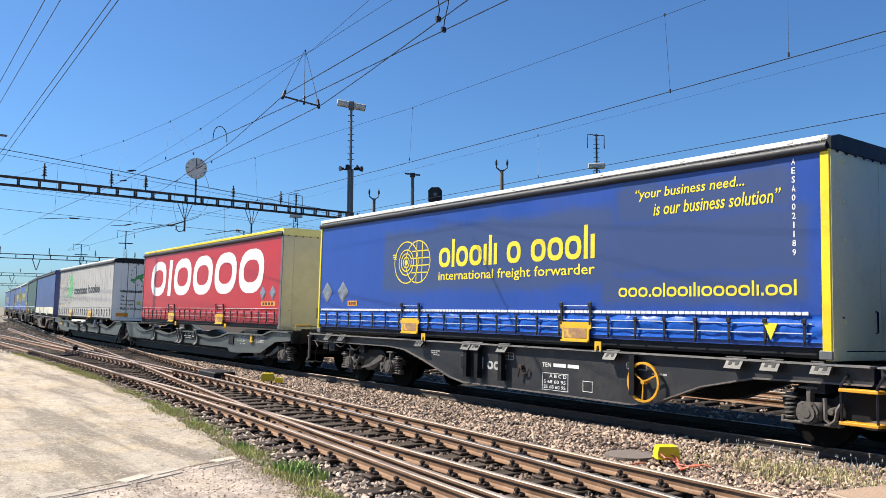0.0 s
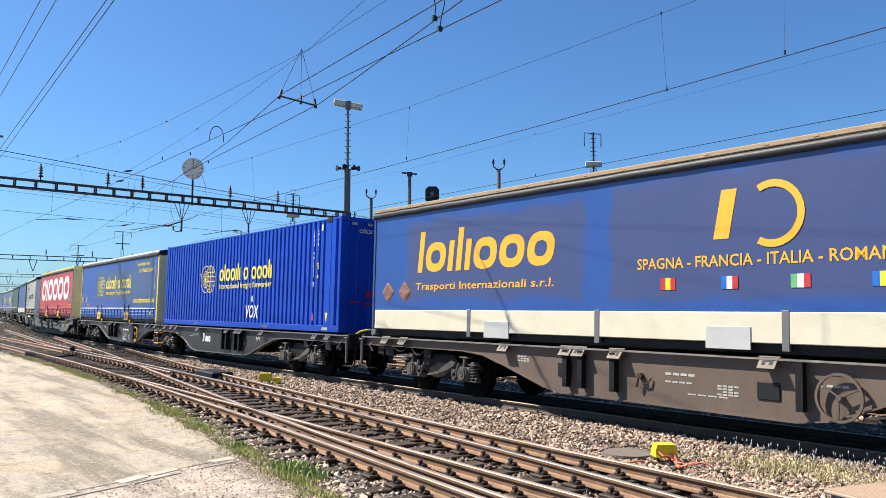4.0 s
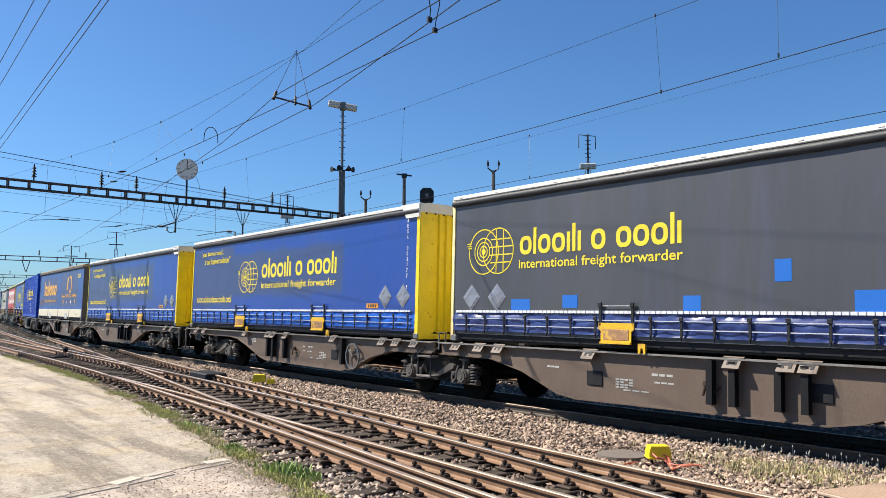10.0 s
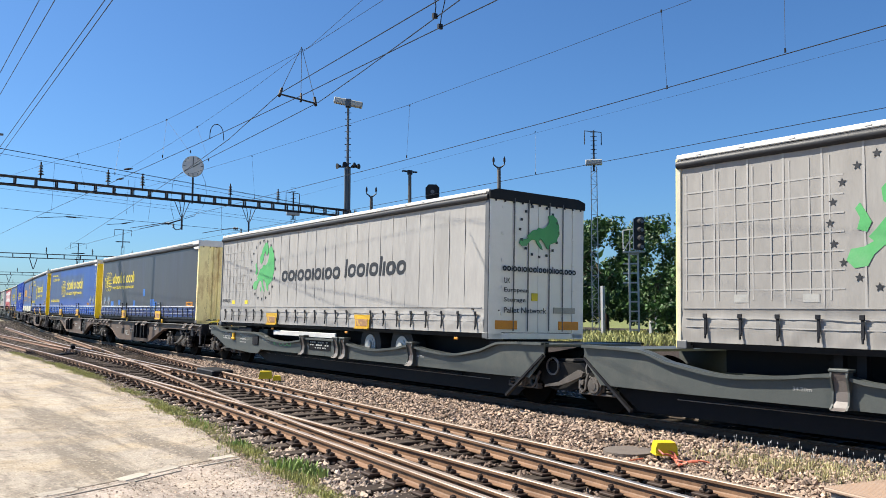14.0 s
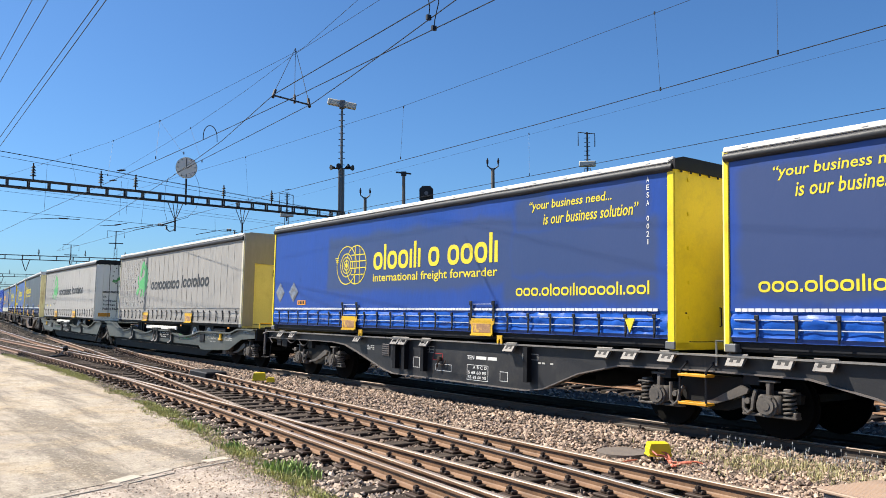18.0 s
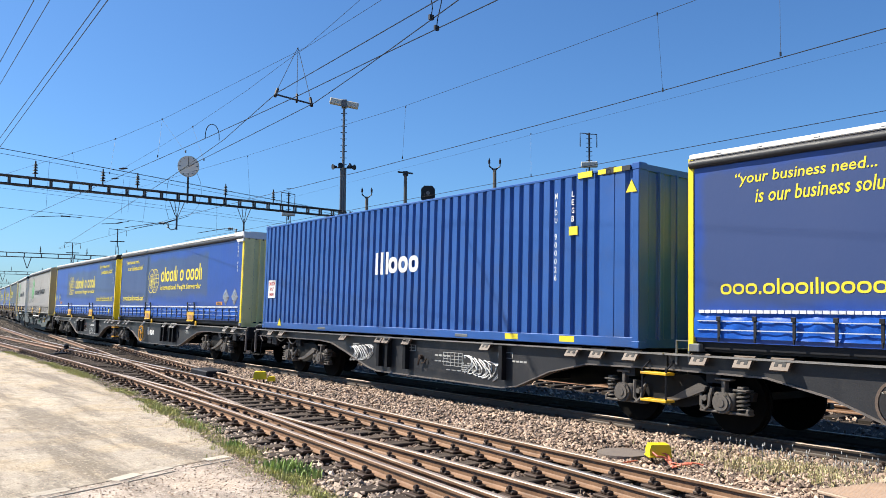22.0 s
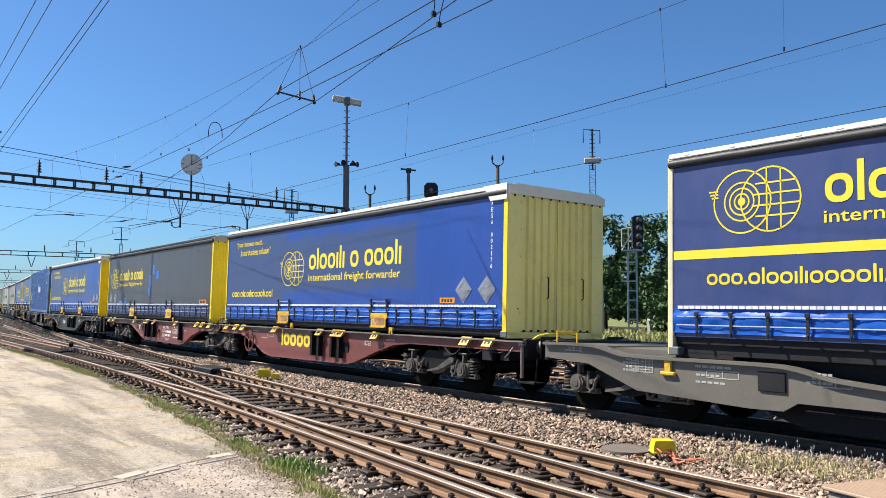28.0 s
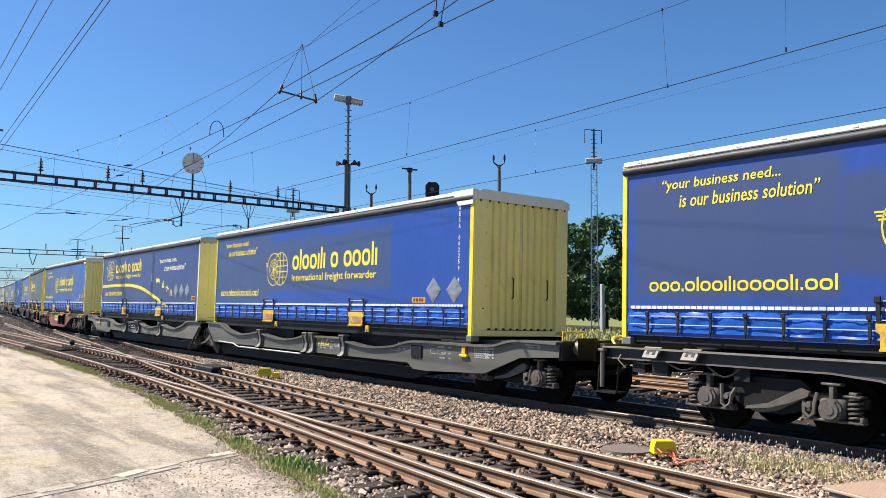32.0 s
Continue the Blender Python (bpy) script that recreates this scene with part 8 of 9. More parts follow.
# ---- overhead line ----
def gantry(x0, y0, x1, y1, z, label, masts=True, bay=1.28, depth=0.52):
    ob = thing("gantry", label, "gantry")
    d = Vector((x1 - x0, y1 - y0, 0))
    n = max(2, round(d.length / bay))
    dn = d.normalized()
    w = Vector((-dn.y, dn.x, 0)) * 0.1
    a, b = Vector((x0, y0, z)), Vector((x1, y1, z))
    for s in (-1, 1):
        for dz in (0.0, -depth):
            part("chord", Shape().rod(a + w * s + Vector((0, 0, dz)), b + w * s + Vector((0, 0, dz)), 0.05, 6), M["gantry"], ob)
    for i in range(n + 1):
        p = a + d * (i / n)
        fr = Shape()
        for s in (-1, 1):
            fr.rod(p + w * s, p + w * s - Vector((0, 0, depth)), 0.05, 4)
        fr.rod(p + w, p - w, 0.03, 4)
        fr.rod(p + w - Vector((0, 0, depth)), p - w - Vector((0, 0, depth)), 0.03, 4)
        part("frame", fr, M["gantry"], ob)
    if masts:
        for p in (a, b):
            m = Shape()
            for sx in (-0.25, 0.25):
                for sy in (-0.25, 0.25):
                    m.rod((p.x + sx * 1.5, p.y + sy * 1.5, -0.3), (p.x + sx, p.y + sy, z), 0.05, 4)
            for i in range(8):
                zz = z * i / 8
                m.rod((p.x - 0.35, p.y - 0.35, zz), (p.x + 0.35, p.y - 0.35, zz + z / 8), 0.02, 4)
            part("mast", m, M["gantry"], ob)
    return ob


def insulator_shape(h=0.85):
    sh = Shape().rod((0, 0, 0), (0, 0, h), 0.035, 8)
    for i in range(4):
        sh.rod((0, 0, 0.2 + i * 0.14), (0, 0, 0.28 + i * 0.14), 0.15 - 0.015 * i, 12, 0.06)
    return sh


GK, GZ = 0.905, 7.59
GA, GB = Vector((4.16, 40.5, GZ)), Vector((25.5, 42.85, GZ))
g1 = gantry(GA.x, GA.y, GB.x, GB.y, GZ, "dark steel lattice gantry spanning the tracks", bay=0.9, depth=0.37)
ins_mesh = insulator_shape().mesh("insulator", M["insulator"])
for x in (7.91, 10.97, 12.68, 17.52, 20.5):
    part("insulator", ins_mesh, None, g1, "dark ribbed insulator", m=pose(x, GA.y + (x - GA.x) * 0.11, GZ + 0.04) @ Matrix.Scale(GK, 4))
for az in (19.6, 24.2):
    x = 45.9 * GK * math.tan(radians(az))
    yy = GA.y + (x - GA.x) * 0.11
    v = Shape()
    for s in (-0.45, -0.15, 0.15, 0.45):
        v.rod((x + s * GK, yy, GZ - 0.38), (x + s * 0.14, yy, GZ - 1.2), 0.02, 5)
    v.rod((x, yy, GZ - 1.16), (x, yy, GZ - 1.88), 0.05, 8)
    v.tube([(x, yy, GZ - 1.72), (x - 0.1, yy, GZ - 1.86), (x - 0.3, yy, GZ - 1.9), (x - 0.42, yy, GZ - 1.8), (x - 0.44, yy, GZ - 1.6)], 0.024, 5)
    for k in range(3):
        v.rod((x - 0.44, yy, GZ - 1.82 + 0.09 * k), (x - 0.44, yy, GZ - 1.77 + 0.09 * k), 0.085, 8, 0.04)
        v.rod((x - 0.66 - 0.09 * k, yy, GZ - 1.6), (x - 0.71 - 0.09 * k, yy, GZ - 1.6), 0.085, 8, 0.04)
    v.tube([(x - 0.44, yy, GZ - 1.6), (x - 1.1, yy, GZ - 1.62), (x - 2.6, yy, GZ - 1.95)], 0.016, 5)
    part("drop_bracket", v, M["gantry"], g1)
for k, yy in enumerate((111.5, 176.0, 260.0)):
    g = gantry(9.0 + 8 * k, yy, 48.0 + 10 * k, yy, 8.2, "distant dark steel gantry over the tracks", bay=2.0)
    for x in (17.0 + 8 * k, 22.5 + 8 * k, 28.0 + 8 * k, 33.0 + 8 * k):
        part("insulator", ins_mesh, None, g, m=pose(x, yy, 8.24))
        part("drop_bracket", Shape().rod((x - 1.9, yy, 7.66), (x - 1.45, yy, 6.3), 0.05, 5).rod((x - 1.0, yy, 7.66), (x - 1.4, yy, 6.3), 0.05, 5), M["gantry"], g)

def tagged_wire(name, shape, label):
    tagged(part(name, shape, M["wire"]), label, "wire", "overhead wires")


def span(name, z, rad, pts, before=0.0, after=0.0):
    """A wire at one height through points of the plan, drawn on past its ends."""
    p = [Vector((*q, z)) for q in pts]
    p[0] = p[0] + (p[0] - p[1]).normalized() * before
    p[-1] = p[-1] + (p[-1] - p[-2]).normalized() * after
    sh = Shape()
    for a, b in zip(p, p[1:]):
        sh.rod(a, b, rad, 5)
    tagged_wire(name, sh, "thin dark overhead wire above the tracks")


span("feeder_wire", 9.4, 0.011, [(4.43, 29.94), (4.06, 21.81)], 60, 60)
span("feeder_wire", 9.4, 0.011, [(4.92, 33.05), (4.37, 21.57)], 60, 14)
span("feeder_wire", 9.4, 0.013, [(6.66, 44.1), (5.36, 20.8)], 50, 2)
span("feeder_wire", 9.4, 0.013, [(7.08, 46.81), (5.51, 20.69)], 50, 2)
span("messenger_wire", 7.3, 0.0045, [(6.65, 35.84), (7.23, 31.93), (7.76, 27.86), (8.0, 24.01), (8.06, 19.75), (8.08, 16.03), (8.09, 15.32), (7.55, 12.21)], 6, 30)
span("messenger_wire", 7.3, 0.0045, [(9.74, 33.73), (9.38, 28.44), (9.08, 24.42), (8.58, 19.35), (8.14, 15.83), (7.86, 11.97)], 0.4, 30)
span("contact_wire", 5.8, 0.008, [(7.99, 51.74), (7.61, 37.38), (7.31, 18.96), (7.16, 13.71), (7.01, 10.51), (6.9, 7.78)], 0, 22)
span("contact_wire", 5.8, 0.008, [(13.26, 58.48), (9.97, 34.21), (8.62, 24.5), (7.71, 18.64), (6.76, 13.92), (6.29, 8.26)], 4, 26)
span("contact_wire", 5.8, 0.008, [(8.58, 24.39), (8.33, 21.77), (8.0, 17.83), (7.67, 14.08), (7.25, 11.83), (6.5, 8.1)], 0, 26)
span("contact_wire", 5.8, 0.008, [(13.74, 56.79), (13.0, 35.0), (12.72, 19.82), (12.45, 12.7), (12.17, 8.4), (11.94, 5.25)], 6, 30)
span("messenger_wire", 7.3, 0.0048, [(12.17, 33.25), (12.41, 28.13), (12.66, 18.26), (12.44, 12.03), (12.26, 8.55)], 8, 30)
span("contact_wire", 5.8, 0.008, [(17.19, 15.65), (16.95, 7.56)], 34, 30)
span("messenger_wire", 7.3, 0.003, [(18.15, 21.96), (17.3, 7.67)], 24, 30)
for ya, za, yb, zb, rad in ((0.3, 9.1, 0.3, 7.45, 0.009), (-0.3, 8.98, -0.3, 7.3, 0.009), (0.0, 8.8, 0.0, 7.2, 0.009), (0.1, 7.34, 0.1, 6.4, 0.006), (-0.1, 7.12, -0.1, 6.25, 0.006), (0.2, 6.23, 0.2, 5.7, 0.009)):
    tagged_wire("cross_wire", Shape().rod((2.7, 40.36 + ya, za), (27.2, 43.08 + yb, zb), rad, 5), "thin cross wire along the gantry")
for (xa, ya), (xb, yb) in (((7.76, 27.86), (7.07, 25.86)), ((8.0, 24.01), (7.26, 22.06)), ((8.0, 24.01), (7.62, 20.94)), ((9.08, 24.42), (8.45, 21.8)), ((12.52, 28.04), (12.86, 28.5)), ((12.73, 18.2), (12.51, 18.02)), ((12.2, 6.9), (11.98, 6.79)), ((17.85, 18.58), (17.2, 17.9)), ((7.3, 31.5), (7.5, 31.0)), ((12.3, 9.4), (12.3, 9.3))):
    dr = Shape().rod((xa, ya, 7.3), (xb, yb, 5.8), 0.0032, 5).rod((xb, yb, 5.8), (xb, yb, 5.87), 0.016, 6).rod((xa, ya, 7.28), (xa, ya, 7.33), 0.018, 6)
    tagged_wire("dropper", dr, "thin dropper between overhead wires")
for pts in ([(15.85, 41.79, 8.77), (16.06, 41.81, 8.3), (16.13, 41.82, 7.74), (15.95, 41.8, 7.03), (15.49, 41.75, 6.49)], [(14.38, 41.62, 8.45), (14.26, 41.61, 8.1), (14.2, 41.61, 7.5), (14.18, 41.6, 6.82), (14.35, 41.62, 6.25)]):
    tagged_wire("jumper_loop", Shape().tube(pts, 0.009, 5), "bowed jumper wire hanging by the gantry")
for a, b in (((13.18, 41.49, 7.54), (13.0, 41.47, 5.92)), ((8.5, 40.98, 8.45), (8.43, 40.97, 6.19)), ((11.96, 41.3, 8.0), (11.9, 41.3, 6.3)), ((12.3, 41.4, 8.1), (12.25, 41.4, 6.4)), ((17.0, 41.9, 7.6), (17.05, 41.9, 5.7))):
    tagged_wire("hanging_wire", Shape().rod(a, b, 0.006, 5), "thin wire hanging from the gantry")
for a, b, c in (((7.79, 40.9, 5.8), (9.09, 41.04, 5.95), (10.04, 41.15, 5.95)), ((10.98, 41.25, 5.72), (11.7, 41.3, 5.8), (12.31, 41.4, 5.95)), ((12.6, 41.43, 5.61), (14.12, 41.6, 6.0), (15.49, 41.75, 6.49))):
    arm = Shape().tube([a, b, c], 0.014, 5).rod(Vector(b), Vector(b).lerp(Vector(c), 0.45), 0.032, 8)
    tagged_wire("steady_arm", arm, "thin steady arm that holds the contact wire")
for p in ((11.55, 41.3, 8.0), (9.74, 33.73, 7.3)):
    knot = Shape().rod((p[0] - 0.17, p[1], p[2] - 0.03), (p[0], p[1], p[2]), 0.02, 8, 0.045).rod((p[0], p[1], p[2]), (p[0] + 0.17, p[1], p[2] + 0.03), 0.045, 8, 0.02)
    tagged(part("strain_insulator", knot, M["insulator"]), "small dark strain insulator in a wire", "insulator", "overhead wires")

iso = thing("section_insulator", "triangular wire hanger with three insulators over the turnout", "insulator")
pa, pb, pt = Vector((6.84, 14.13, 5.84)), Vector((7.72, 14.3, 5.82)), Vector((7.96, 15.4, 7.3))
part("spreader", Shape().rod(pa, pb, 0.017, 6), M["gantry"], iso)
for p, k in ((pa, 1), (pb, 1), (pa.lerp(pb, 0.58), 0.8)):
    part("hanger", Shape().rod(p, pt, 0.006, 5), M["wire"], iso)
    part("insulator", Shape().rod(p - Vector((0, 0, 0.04)), p + (pt - p) * 0.1, 0.03 * k, 8), M["insulator"], iso)
loop = Shape().tube([(7.485 - 0.175 * math.cos(math.pi * i / 12), 18.82, 5.8 + 0.37 * math.sin(math.pi * i / 12) ** 0.7) for i in range(13)], 0.01, 5)
tagged_wire("jumper_loop", loop, "bowed jumper wire between overhead wires")
for x, yy, tx in ((6.62, 8.87, 6.5), (6.94, 9.17, 7.05)):
    dr = Shape().tube([(x, yy, 5.8), (x + 0.02, yy, 5.95), ((x + tx) / 2 + 0.03, yy, 6.2), (tx, yy, 7.3)], 0.008, 5).box(x - 0.035, x + 0.035, yy - 0.02, yy + 0.02, 5.77, 5.84)
    tagged_wire("dropper", dr, "thin dropper between overhead wires")

feeder_pole = thing("feeder_pole", "tall slim steel pole that carries the feeder wires", "pole", pose(4.9, 40.3, -0.4))
part("shaft", Shape().rod((0, 0, 0), (0, 0, 14.6), 0.11, 10, 0.08), M["galv"], feeder_pole)
part("base_plate", Shape().box(-0.3, 0.3, -0.3, 0.3, 0.0, 0.12, 0.02), M["galv"], feeder_pole)
part("cross_arm", Shape().box(-0.12, 1.32, -0.04, 0.04, 9.7, 9.795, 0.01), M["galv"], feeder_pole)

# ---- clock, masts, signals ----
clock = thing("station_clock", "round station clock with a pale dial on the gantry", "clock", pose(15.31, 41.63, 9.06, 0, 0, -20) @ Matrix.Scale(GK, 4))
part("case", Shape().rod((0, -0.12, 0), (0, 0.12, 0), 0.6, 32), M["lamp_white"], clock, smooth=True)
dial = part("dial", Shape().rod((0, -0.135, 0), (0, -0.121, 0), 0.575, 32), M["dial"], clock)
marks = Shape()
for i in range(12):
    w = 2 * math.pi * i / 12
    r0 = 0.42 if i % 3 == 0 else 0.47
    marks.rod((r0 * math.sin(w), -0.142, r0 * math.cos(w)), (0.55 * math.sin(w), -0.142, 0.55 * math.cos(w)), 0.022, 4)
part("hour_marks", marks, M["letter_dark"], dial)
for w, ln, wd in ((0.0, 0.5, 0.025), (1.12, 0.32, 0.035)):
    part("pointer", Shape().rod((0, -0.147, -0.05), (ln * math.sin(w), -0.147, ln * math.cos(w)), wd, 4), M["letter_dark"], dial)
part("post", Shape().rod((0, 0, -0.63), (0, 0, -2.15), 0.055, 8), M["gantry"], clock)

lamp = thing("lamp_mast", "tall steel lamp mast with loudspeakers and a double floodlight", "lamp mast", pose(27.2, 45.95, -0.3, 0, 0, -31))
top = 15.3
part("upper_pole", Shape().rod((0, 0, 6), (0, 0, top), 0.1, 10, 0.08), M["galv"], lamp)
for s in (-0.13, 0.13):
    part("lower_pole", Shape().rod((s, 0, 0), (s, 0, 11.1), 0.075, 8), M["galv"], lamp)
for i in range(9):
    part("rung", Shape().rod((-0.21, 0, 11.4 + i * 0.42), (0.21, 0, 11.4 + i * 0.42), 0.025, 5), M["gantry"], lamp)
for i in range(12):
    part("rung", Shape().rod((-0.14, 0, 4.0 + i * 0.55), (0.14, 0, 4.0 + i * 0.55), 0.02, 5), M["gantry"], lamp)
head = part("lamp_head", Shape().box(-0.95, 0.95, -0.22, 0.22, -0.19, 0.19, 0.05), M["lamp_white"], lamp, m=pose(0, 0, top + 0.14, 0, 10, 0))
part("lamp_bracket", Shape().box(-0.18, 0.18, -0.25, 0.25, top - 0.15, top + 0.36, 0.03), M["galv"], lamp)
for dx, (ax, ay, az) in ((-0.48, (-0.2, -0.12, -0.02)), (-0.28, (0.12, -0.26, 0.08)), (0.3, (0.2, -0.1, 0.1)), (0.5, (0.24, -0.16, -0.02))):
    hn = Shape().rod((dx, -0.05, 11.2), (dx + ax, -0.05 + ay, 11.2 + az), 0.05, 10, 0.19)
    hn.rod((dx, 0.05, 11.2), (dx, -0.08, 11.2), 0.08, 8)
    part("loudspeaker", hn, M["signal_black"], lamp, "black horn loudspeaker")
part("speaker_arm", Shape().rod((-0.5, 0, 11.15), (0.52, 0, 11.15), 0.035, 6), M["gantry"], lamp)


def wire_pole(az, dist, z, style):
    x, yy = dist * math.sin(radians(az)), dist * math.cos(radians(az))
    ob = thing("line_pole", "weathered concrete line pole with two insulators behind the train", "pole", pose(x, yy, -0.4, 0, 0, -az))
    part("shaft", Shape().rod((0, 0, 0), (0, 0, z), 0.16, 8, 0.1), M["concrete_pole"], ob)
    if style == "y":
        part("cross_arm", Shape().rod((0, 0, z - 0.1), (-0.14, 0, z), 0.05, 6).rod((0, 0, z - 0.1), (0.14, 0, z), 0.05, 6).rod((-0.14, 0, z), (-0.33, 0, z + 0.16), 0.04, 6).rod((0.14, 0, z), (0.33, 0, z + 0.14), 0.04, 6), M["gantry"], ob)
        for s in (-0.32, 0.32):
            part("insulator", Shape().rod((s, 0, z + 0.15), (s, 0, z + 0.62), 0.03, 8).rod((s, 0, z + 0.3), (s, 0, z + 0.52), 0.065, 8), M["insulator"], ob)
    else:
        part("cross_arm", Shape().rod((-0.5, 0, z + 0.14), (0.48, 0, z + 0.04), 0.055, 6), M["gantry"], ob)
        part("cap", Shape().box(-0.17, 0.17, -0.12, 0.12, z - 0.1, z + 0.18, 0.03), M["gantry"], ob)
    return ob


wire_pole(32.3, 55, 9.6, "y")
wire_pole(35.0, 52, 10.7, "t")
wire_pole(41.3, 48, 10.4, "y")


def lattice_mast(az, dist, z, w, label, lamps=True):
    x, yy = dist * math.sin(radians(az)), dist * math.cos(radians(az))
    ob = thing("lattice_mast", label, "mast", pose(x, yy, -0.4, 0, 0, -az))
    body = Shape()
    for s in (-1, 1):
        for q in (-1, 1):
            body.rod((s * w, q * w, 0), (s * w * 0.8, q * w * 0.8, z * 0.82), 0.045, 4)
    part("legs", body, M["zinc" if lamps and az > 40 else "galv"], ob)
    n = int(z * 0.82 / 0.55)
    br = Shape()
    for i in range(n):
        za, zb = i * 0.55, (i + 1) * 0.55
        s = 1 if i % 2 else -1
        br.rod((-s * w, -w, za), (s * w, -w, zb), 0.022, 4)
        br.rod((-w, -w, za), (w, -w, za), 0.018, 4)
    part("bracing", br, M["zinc" if lamps and az > 40 else "galv"], ob)
    if az < 20:
        part("tip", Shape().rod((0, 0, z * 0.8), (0, 0, z), 0.07, 6), M["gantry"], ob)
        part("cross_arm", Shape().box(-0.9, 0.9, -0.06, 0.06, z * 0.86, z * 0.86 + 0.12), M["gantry"], ob)
        part("top_arm", Shape().tube([(-1.1, 0, z - 0.9), (-1.1, 0, z), (1.1, 0, z - 0.1), (1.1, 0, z - 0.9)], 0.04, 5), M["gantry"], ob)
    elif lamps:
        part("tip", Shape().rod((0, 0, z * 0.8), (0, 0, z), 0.07, 6), M["gantry"], ob)
        for i in range(10):
            part("rung", Shape().rod((-0.22, 0, z * 0.8 + i * 0.32), (0.22, 0, z * 0.8 + i * 0.32), 0.025, 4), M["gantry"], ob)
        part("lamp_head", Shape().box(-0.6, 0.6, -0.25, 0.25, z * 0.83, z * 0.83 + 0.38, 0.05), M["lamp_white"], ob)
        part("top_arm", Shape().tube([(-0.65, 0, z - 1.0), (-0.65, 0, z), (0.55, 0, z - 0.15), (0.55, 0, z - 1.1)], 0.04, 5), M["gantry"], ob)
    return ob


lattice_mast(47.9, 60, 15.0, 0.25, "tall lattice steel mast with lamps behind the train")
for az, dist, z in ((26.9, 75, 12.5), (15.9, 120, 12.6), (13.25, 135, 11.6)):
    lattice_mast(az, dist, z, 0.22, "slim dark mast behind the train")


def signal(az, dist, z, label, mast=True):
    x, yy = dist * math.sin(radians(az)), dist * math.cos(radians(az))
    ob = thing("railway_signal", label, "signal", pose(x, yy, -0.4, 0, 0, -az))
    if mast:
        part("post", Shape().rod((0, 0.12, 0), (0, 0.12, z), 0.07, 8), M["galv"], ob)
    plate = Shape().prism([(-0.22, -0.42), (0.22, -0.42), (0.36, -0.28), (0.36, 0.25), (0.2, 0.42), (-0.2, 0.42), (-0.36, 0.25), (-0.36, -0.28)], lambda p, q, d: (p, d, z + q), -0.06, 0.06)
    part("target", plate, M["signal_black"], ob, "black target board")
    part("hood", Shape().rod((0, -0.05, z + 0.02), (0, -0.35, z + 0.0), 0.2, 14), M["signal_black"], ob)
    part("lens", Shape().rod((0, -0.352, z), (0, -0.36, z), 0.1, 12), M["plastic_grey"], ob)
    return ob


signal(36.6, 42, 8.05, "black signal head on a post behind the train")
def tall_signal(az, dist, foot, top):
    """A four-lamp signal on a ladder-like mast."""
    x, yy = dist * math.sin(radians(az)), dist * math.cos(radians(az))
    ob = thing("railway_signal", "tall black four-lamp signal on a pale ladder mast behind the train", "signal", pose(x, yy, -0.4, 0, 0, -az))
    for s in (-0.3, 0.3):
        part("mast_leg", Shape().box(s - 0.07, s + 0.07, -0.08, 0.08, 0.0, foot, 0.01), M["zinc"], ob)
    n = 9
    for i in range(n):
        z = 0.5 + (foot - 0.6) * i / (n - 1)
        w = 0.75 if i in (5, 6, 7) else 0.3
        part("rung", Shape().box(-w, 0.32, -0.05, 0.05, z - 0.05, z + 0.05), M["zinc"], ob)
    part("platform", Shape().box(-0.75, 0.75, -0.4, 0.4, foot, foot + 0.1), M["zinc"], ob)
    for p, q in (((-0.7, 0.3), (-0.7, 1.6)), ((-0.7, 1.6), (0.1, 1.7)), ((-0.7, 0.1), (0.05, 1.4)), ((-0.25, 0.1), (-0.25, 1.6))):
        part("guard_rail", Shape().rod((p[0], 0.1, foot + p[1]), (q[0], 0.1, foot + q[1]), 0.045, 5), M["zinc"], ob)
    h0, h1 = foot + 0.15, top
    part("target", Shape().prism([(0.05, h0 + 0.15), (0.2, h0), (0.62, h0), (0.77, h0 + 0.15), (0.77, h1 - 0.15), (0.62, h1), (0.2, h1), (0.05, h1 - 0.15)], lambda p, q, d: (p, d, q), -0.2, 0.05), M["signal_black"], ob, "black target board")
    part("rim", Shape().box(-0.02, 0.05, -0.22, 0.05, h0 + 0.1, h1 - 0.1), M["zinc"], ob)
    for i in range(4):
        z = h0 + (h1 - h0) * (i + 0.5) / 4
        hood = part("hood", Shape().rod((0.45, -0.18, z), (0.6, -0.62, z - 0.06), 0.19, 12), M["signal_black"], ob)
        part("lens", Shape().rod((0.605, -0.63, z - 0.06), (0.61, -0.64, z - 0.06), 0.13, 12), M["plastic_grey"], hood)
    return ob


tall_signal(50.5, 59, 5.95, 8.45)
for az, h in ((48.4, 3.6), (52.0, 2.6), (51.6, 1.2)):
    post = thing("white_post", "short pale post in front of the trees", "post", pose(58 * math.sin(radians(az)), 58 * math.cos(radians(az)), -0.4))
    part("shaft", Shape().box(-0.12, 0.12, -0.12, 0.12, 0.0, h, 0.02), M["zinc"], post)

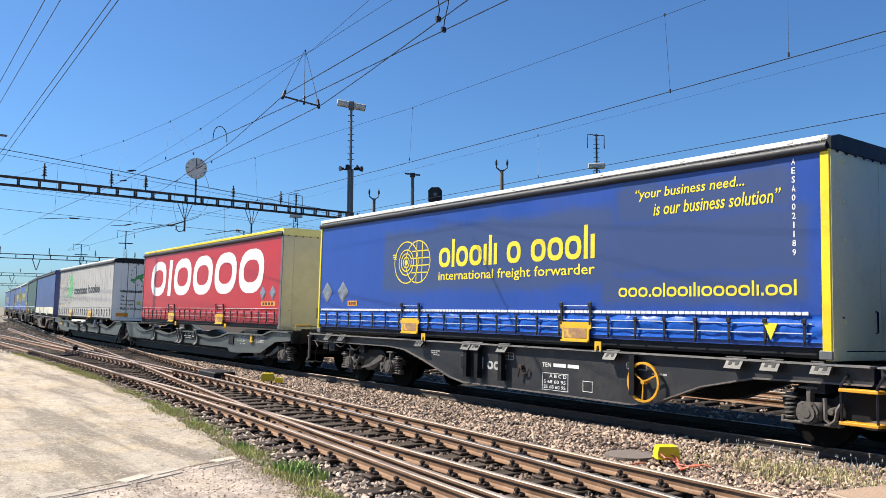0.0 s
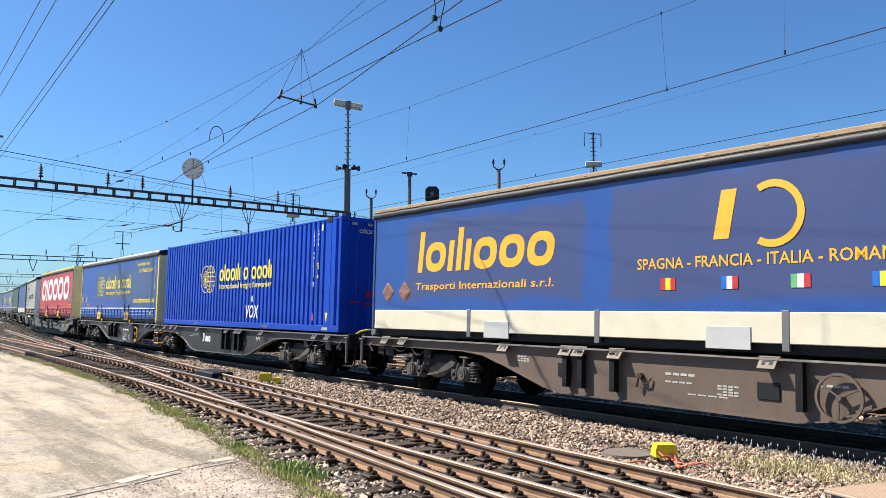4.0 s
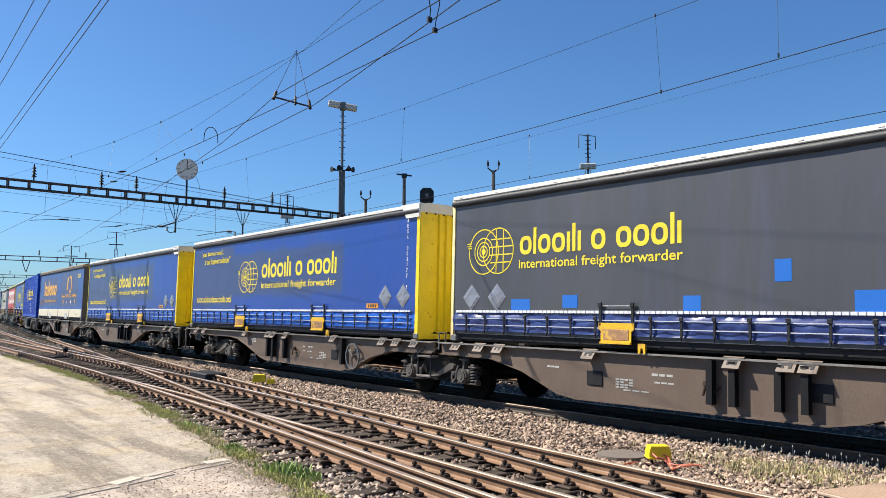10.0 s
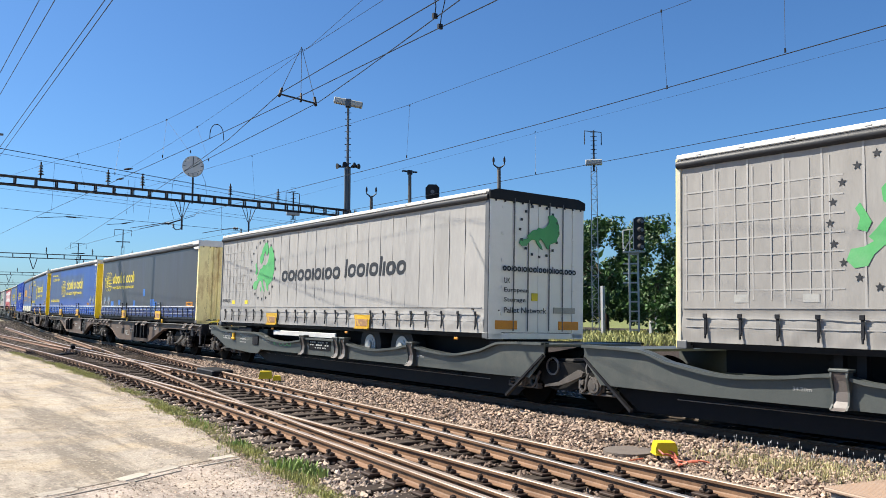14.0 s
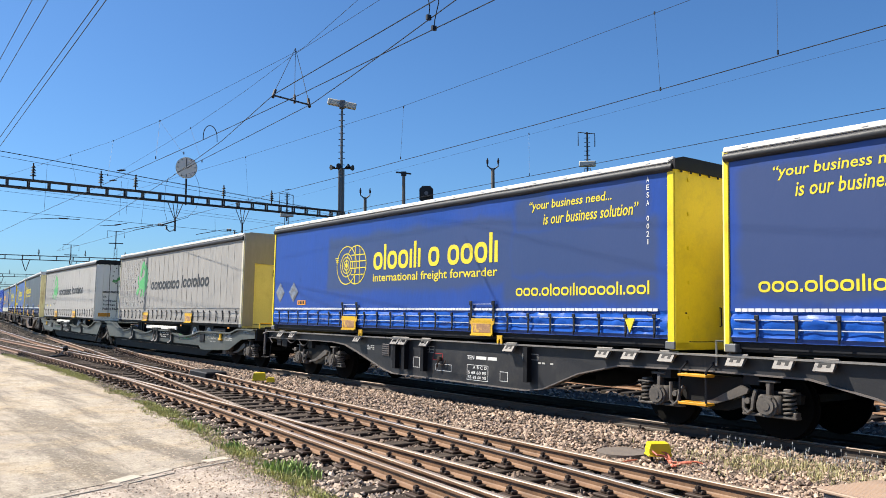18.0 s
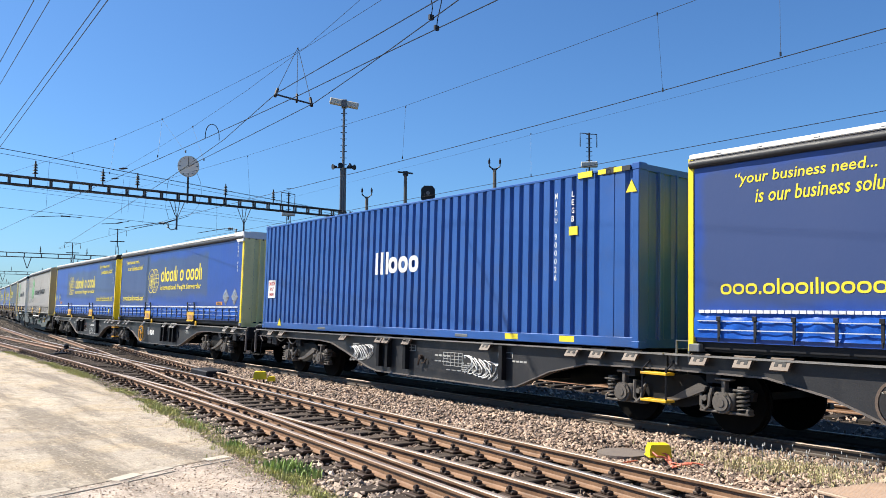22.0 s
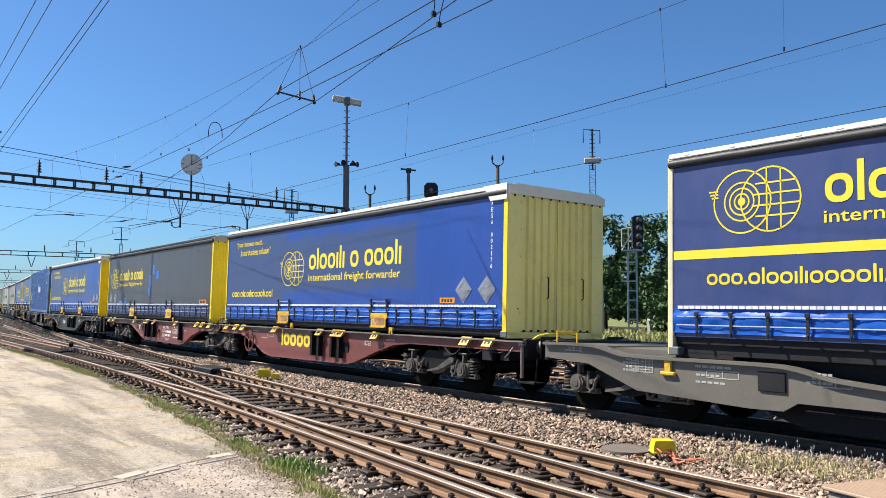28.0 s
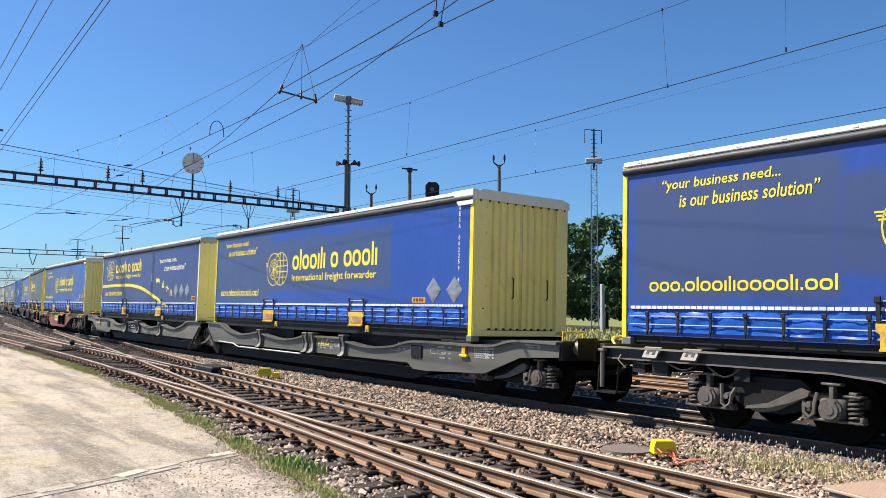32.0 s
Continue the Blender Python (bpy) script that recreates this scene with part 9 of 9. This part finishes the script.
# ---- trees, meadow and distance ----
def tree(x, y, h, spread, seed, mat="leaf", leaves=9000):
    rr = random.Random(seed)
    ob = thing("tree", "broad green deciduous tree behind the tracks" if mat == "leaf" else "dark conifer far behind the tracks", "tree", pose(x, y, -0.42), "trees")
    tr = Shape()
    tr.rod((0, 0, 0), (0.1, 0.05, h * 0.45), h * 0.03, 8, h * 0.018)
    for i in range(9):
        a, z0 = rr.uniform(0, 6.28), h * rr.uniform(0.18, 0.5)
        ln = spread * rr.uniform(0.5, 0.85)
        tr.rod((0.05, 0, z0), (math.cos(a) * ln, math.sin(a) * ln, z0 + h * rr.uniform(0.12, 0.34)), h * 0.011, 5, 0.02)
    part("trunk", tr, M["bark"], ob)
    clumps = []
    for i in range(70):
        a, q = rr.uniform(0, 6.28), rr.random()
        zc = h * (0.14 + 0.84 * rr.random() ** 0.85)
        t = (zc / h - 0.12) / 0.88
        rad = spread * (math.sin(math.pi * min(0.97, 0.22 + 0.75 * t)) ** 0.7 if mat == "leaf" else (1 - t)) * (0.55 + 0.45 * q)
        clumps.append((math.cos(a) * rad, math.sin(a) * rad, zc, rr.uniform(0.5, 1.05) * spread * 0.27))
    r = np.random.default_rng(seed)
    C = np.array(clumps)[r.integers(0, len(clumps), leaves)]
    v = r.normal(size=(leaves, 3))
    v /= np.linalg.norm(v, axis=1)[:, None]
    P = C[:, :3] + v * (C[:, 3] * r.random(leaves) ** 0.4)[:, None] * np.array([1, 1, 0.8])
    n1 = r.normal(size=(leaves, 3))
    n2 = r.normal(size=(leaves, 3))
    sz = r.uniform(0.09, 0.22, (leaves, 1))
    n1 = n1 / np.linalg.norm(n1, axis=1)[:, None] * sz
    n2 = n2 / np.linalg.norm(n2, axis=1)[:, None] * sz * 0.7
    V = np.stack([P - n1, P + n2, P + n1, P - n2], 1).reshape(-1, 3)
    F = np.arange(leaves * 4).reshape(-1, 4)
    me = bpy.data.meshes.new("crown")
    me.from_pydata(V.tolist(), [], F.tolist())
    me.materials.append(M[mat])
    part("crown", me, None, ob)
    return ob


for i, (az, dist, h, sp) in enumerate(((45.5, 66, 8.6, 3.6), (48.6, 70, 9.4, 4.0), (52.0, 68, 9.0, 4.2), (55.6, 64, 8.2, 3.6), (58.6, 66, 9.2, 4.0), (61.8, 62, 8.9, 4.2), (64.8, 66, 7.0, 3.4), (67.8, 60, 6.6, 3.4), (71, 62, 8, 4), (42.5, 72, 7.5, 3.4), (54.0, 58, 3.6, 2.6), (60.5, 56, 3.0, 2.4), (66.0, 55, 3.2, 2.4))):
    tree(dist * math.sin(radians(az)), dist * math.cos(radians(az)), h, sp, 50 + i)
tree(100 * math.sin(radians(25.0)), 100 * math.cos(radians(25.0)), 10.6, 1.8, 90, "leaf_dark", 1500)
tree(104 * math.sin(radians(23.6)), 104 * math.cos(radians(23.6)), 9.6, 2.2, 91, "leaf_dark", 1500)
flat("meadow", [(30, -60), (400, -60), (400, 300), (60, 300), (38, 40)], -0.3, "meadow", 0.2, label="dry meadow behind the tracks")
rr = random.Random(12)
spots = []
for _ in range(3600):
    az, dd = rr.uniform(44, 70), rr.uniform(44, 64)
    spots.append((dd * math.sin(radians(az)), dd * math.cos(radians(az)), -0.32, 1.0))
blades("meadow_grass", spots, "weed", "yellow-green grass in front of the trees", 0.15, 0.5, 0.02, 6)


def woods(name, n, az0, az1, d0, d1, h0, h1, label):
    """A far belt of trees, one mesh of leaf clumps."""
    r = np.random.default_rng(n)
    az = np.radians(r.uniform(az0, az1, n))
    dd = r.uniform(d0, d1, n)
    hh = (h0 + (h1 - h0) * r.random(n) ** 0.5) * (0.7 + 0.3 * np.sin(az * 40) * np.sin(az * 17))
    zz = hh * r.random(n) ** 0.7
    P = np.stack([dd * np.sin(az), dd * np.cos(az), zz], 1)
    a = r.normal(size=(n, 3))
    b = r.normal(size=(n, 3))
    s = r.uniform(0.5, 1.3, (n, 1))
    a = a / np.linalg.norm(a, axis=1)[:, None] * s
    b = b / np.linalg.norm(b, axis=1)[:, None] * s
    V = np.stack([P - a, P + b, P + a, P - b], 1).reshape(-1, 3)
    me = bpy.data.meshes.new(name)
    me.from_pydata(V.tolist(), [], np.arange(n * 4).reshape(-1, 4).tolist())
    me.materials.append(M["leaf"])
    tagged(part(name, me, None), label, "woods", "", "stuff")


woods("far_woods", 9000, 20, 85, 130, 170, 4, 11, "distant belt of green woods")


# ---- what moves ----
def motions():
    times = [i * 1.0 for i in range(33)]
    for ob, s in RUNNING:
        walk(ob, [(t, train_pose(s + run(t))) for t in times])
    first = {}
    for w, a in WHEELS:
        if a not in first:
            walk(w, [(t, pose(0, a, 0.46, -math.degrees(run(t) / 0.46), 0, 0)) for t in [i * 0.1 for i in range(321)]])
            first[a] = w
        else:
            w.rotation_mode = "QUATERNION"
            w.animation_data_create()
            w.animation_data.action = first[a].animation_data.action
            w.animation_data.action_slot = first[a].animation_data.action_slot


motions()
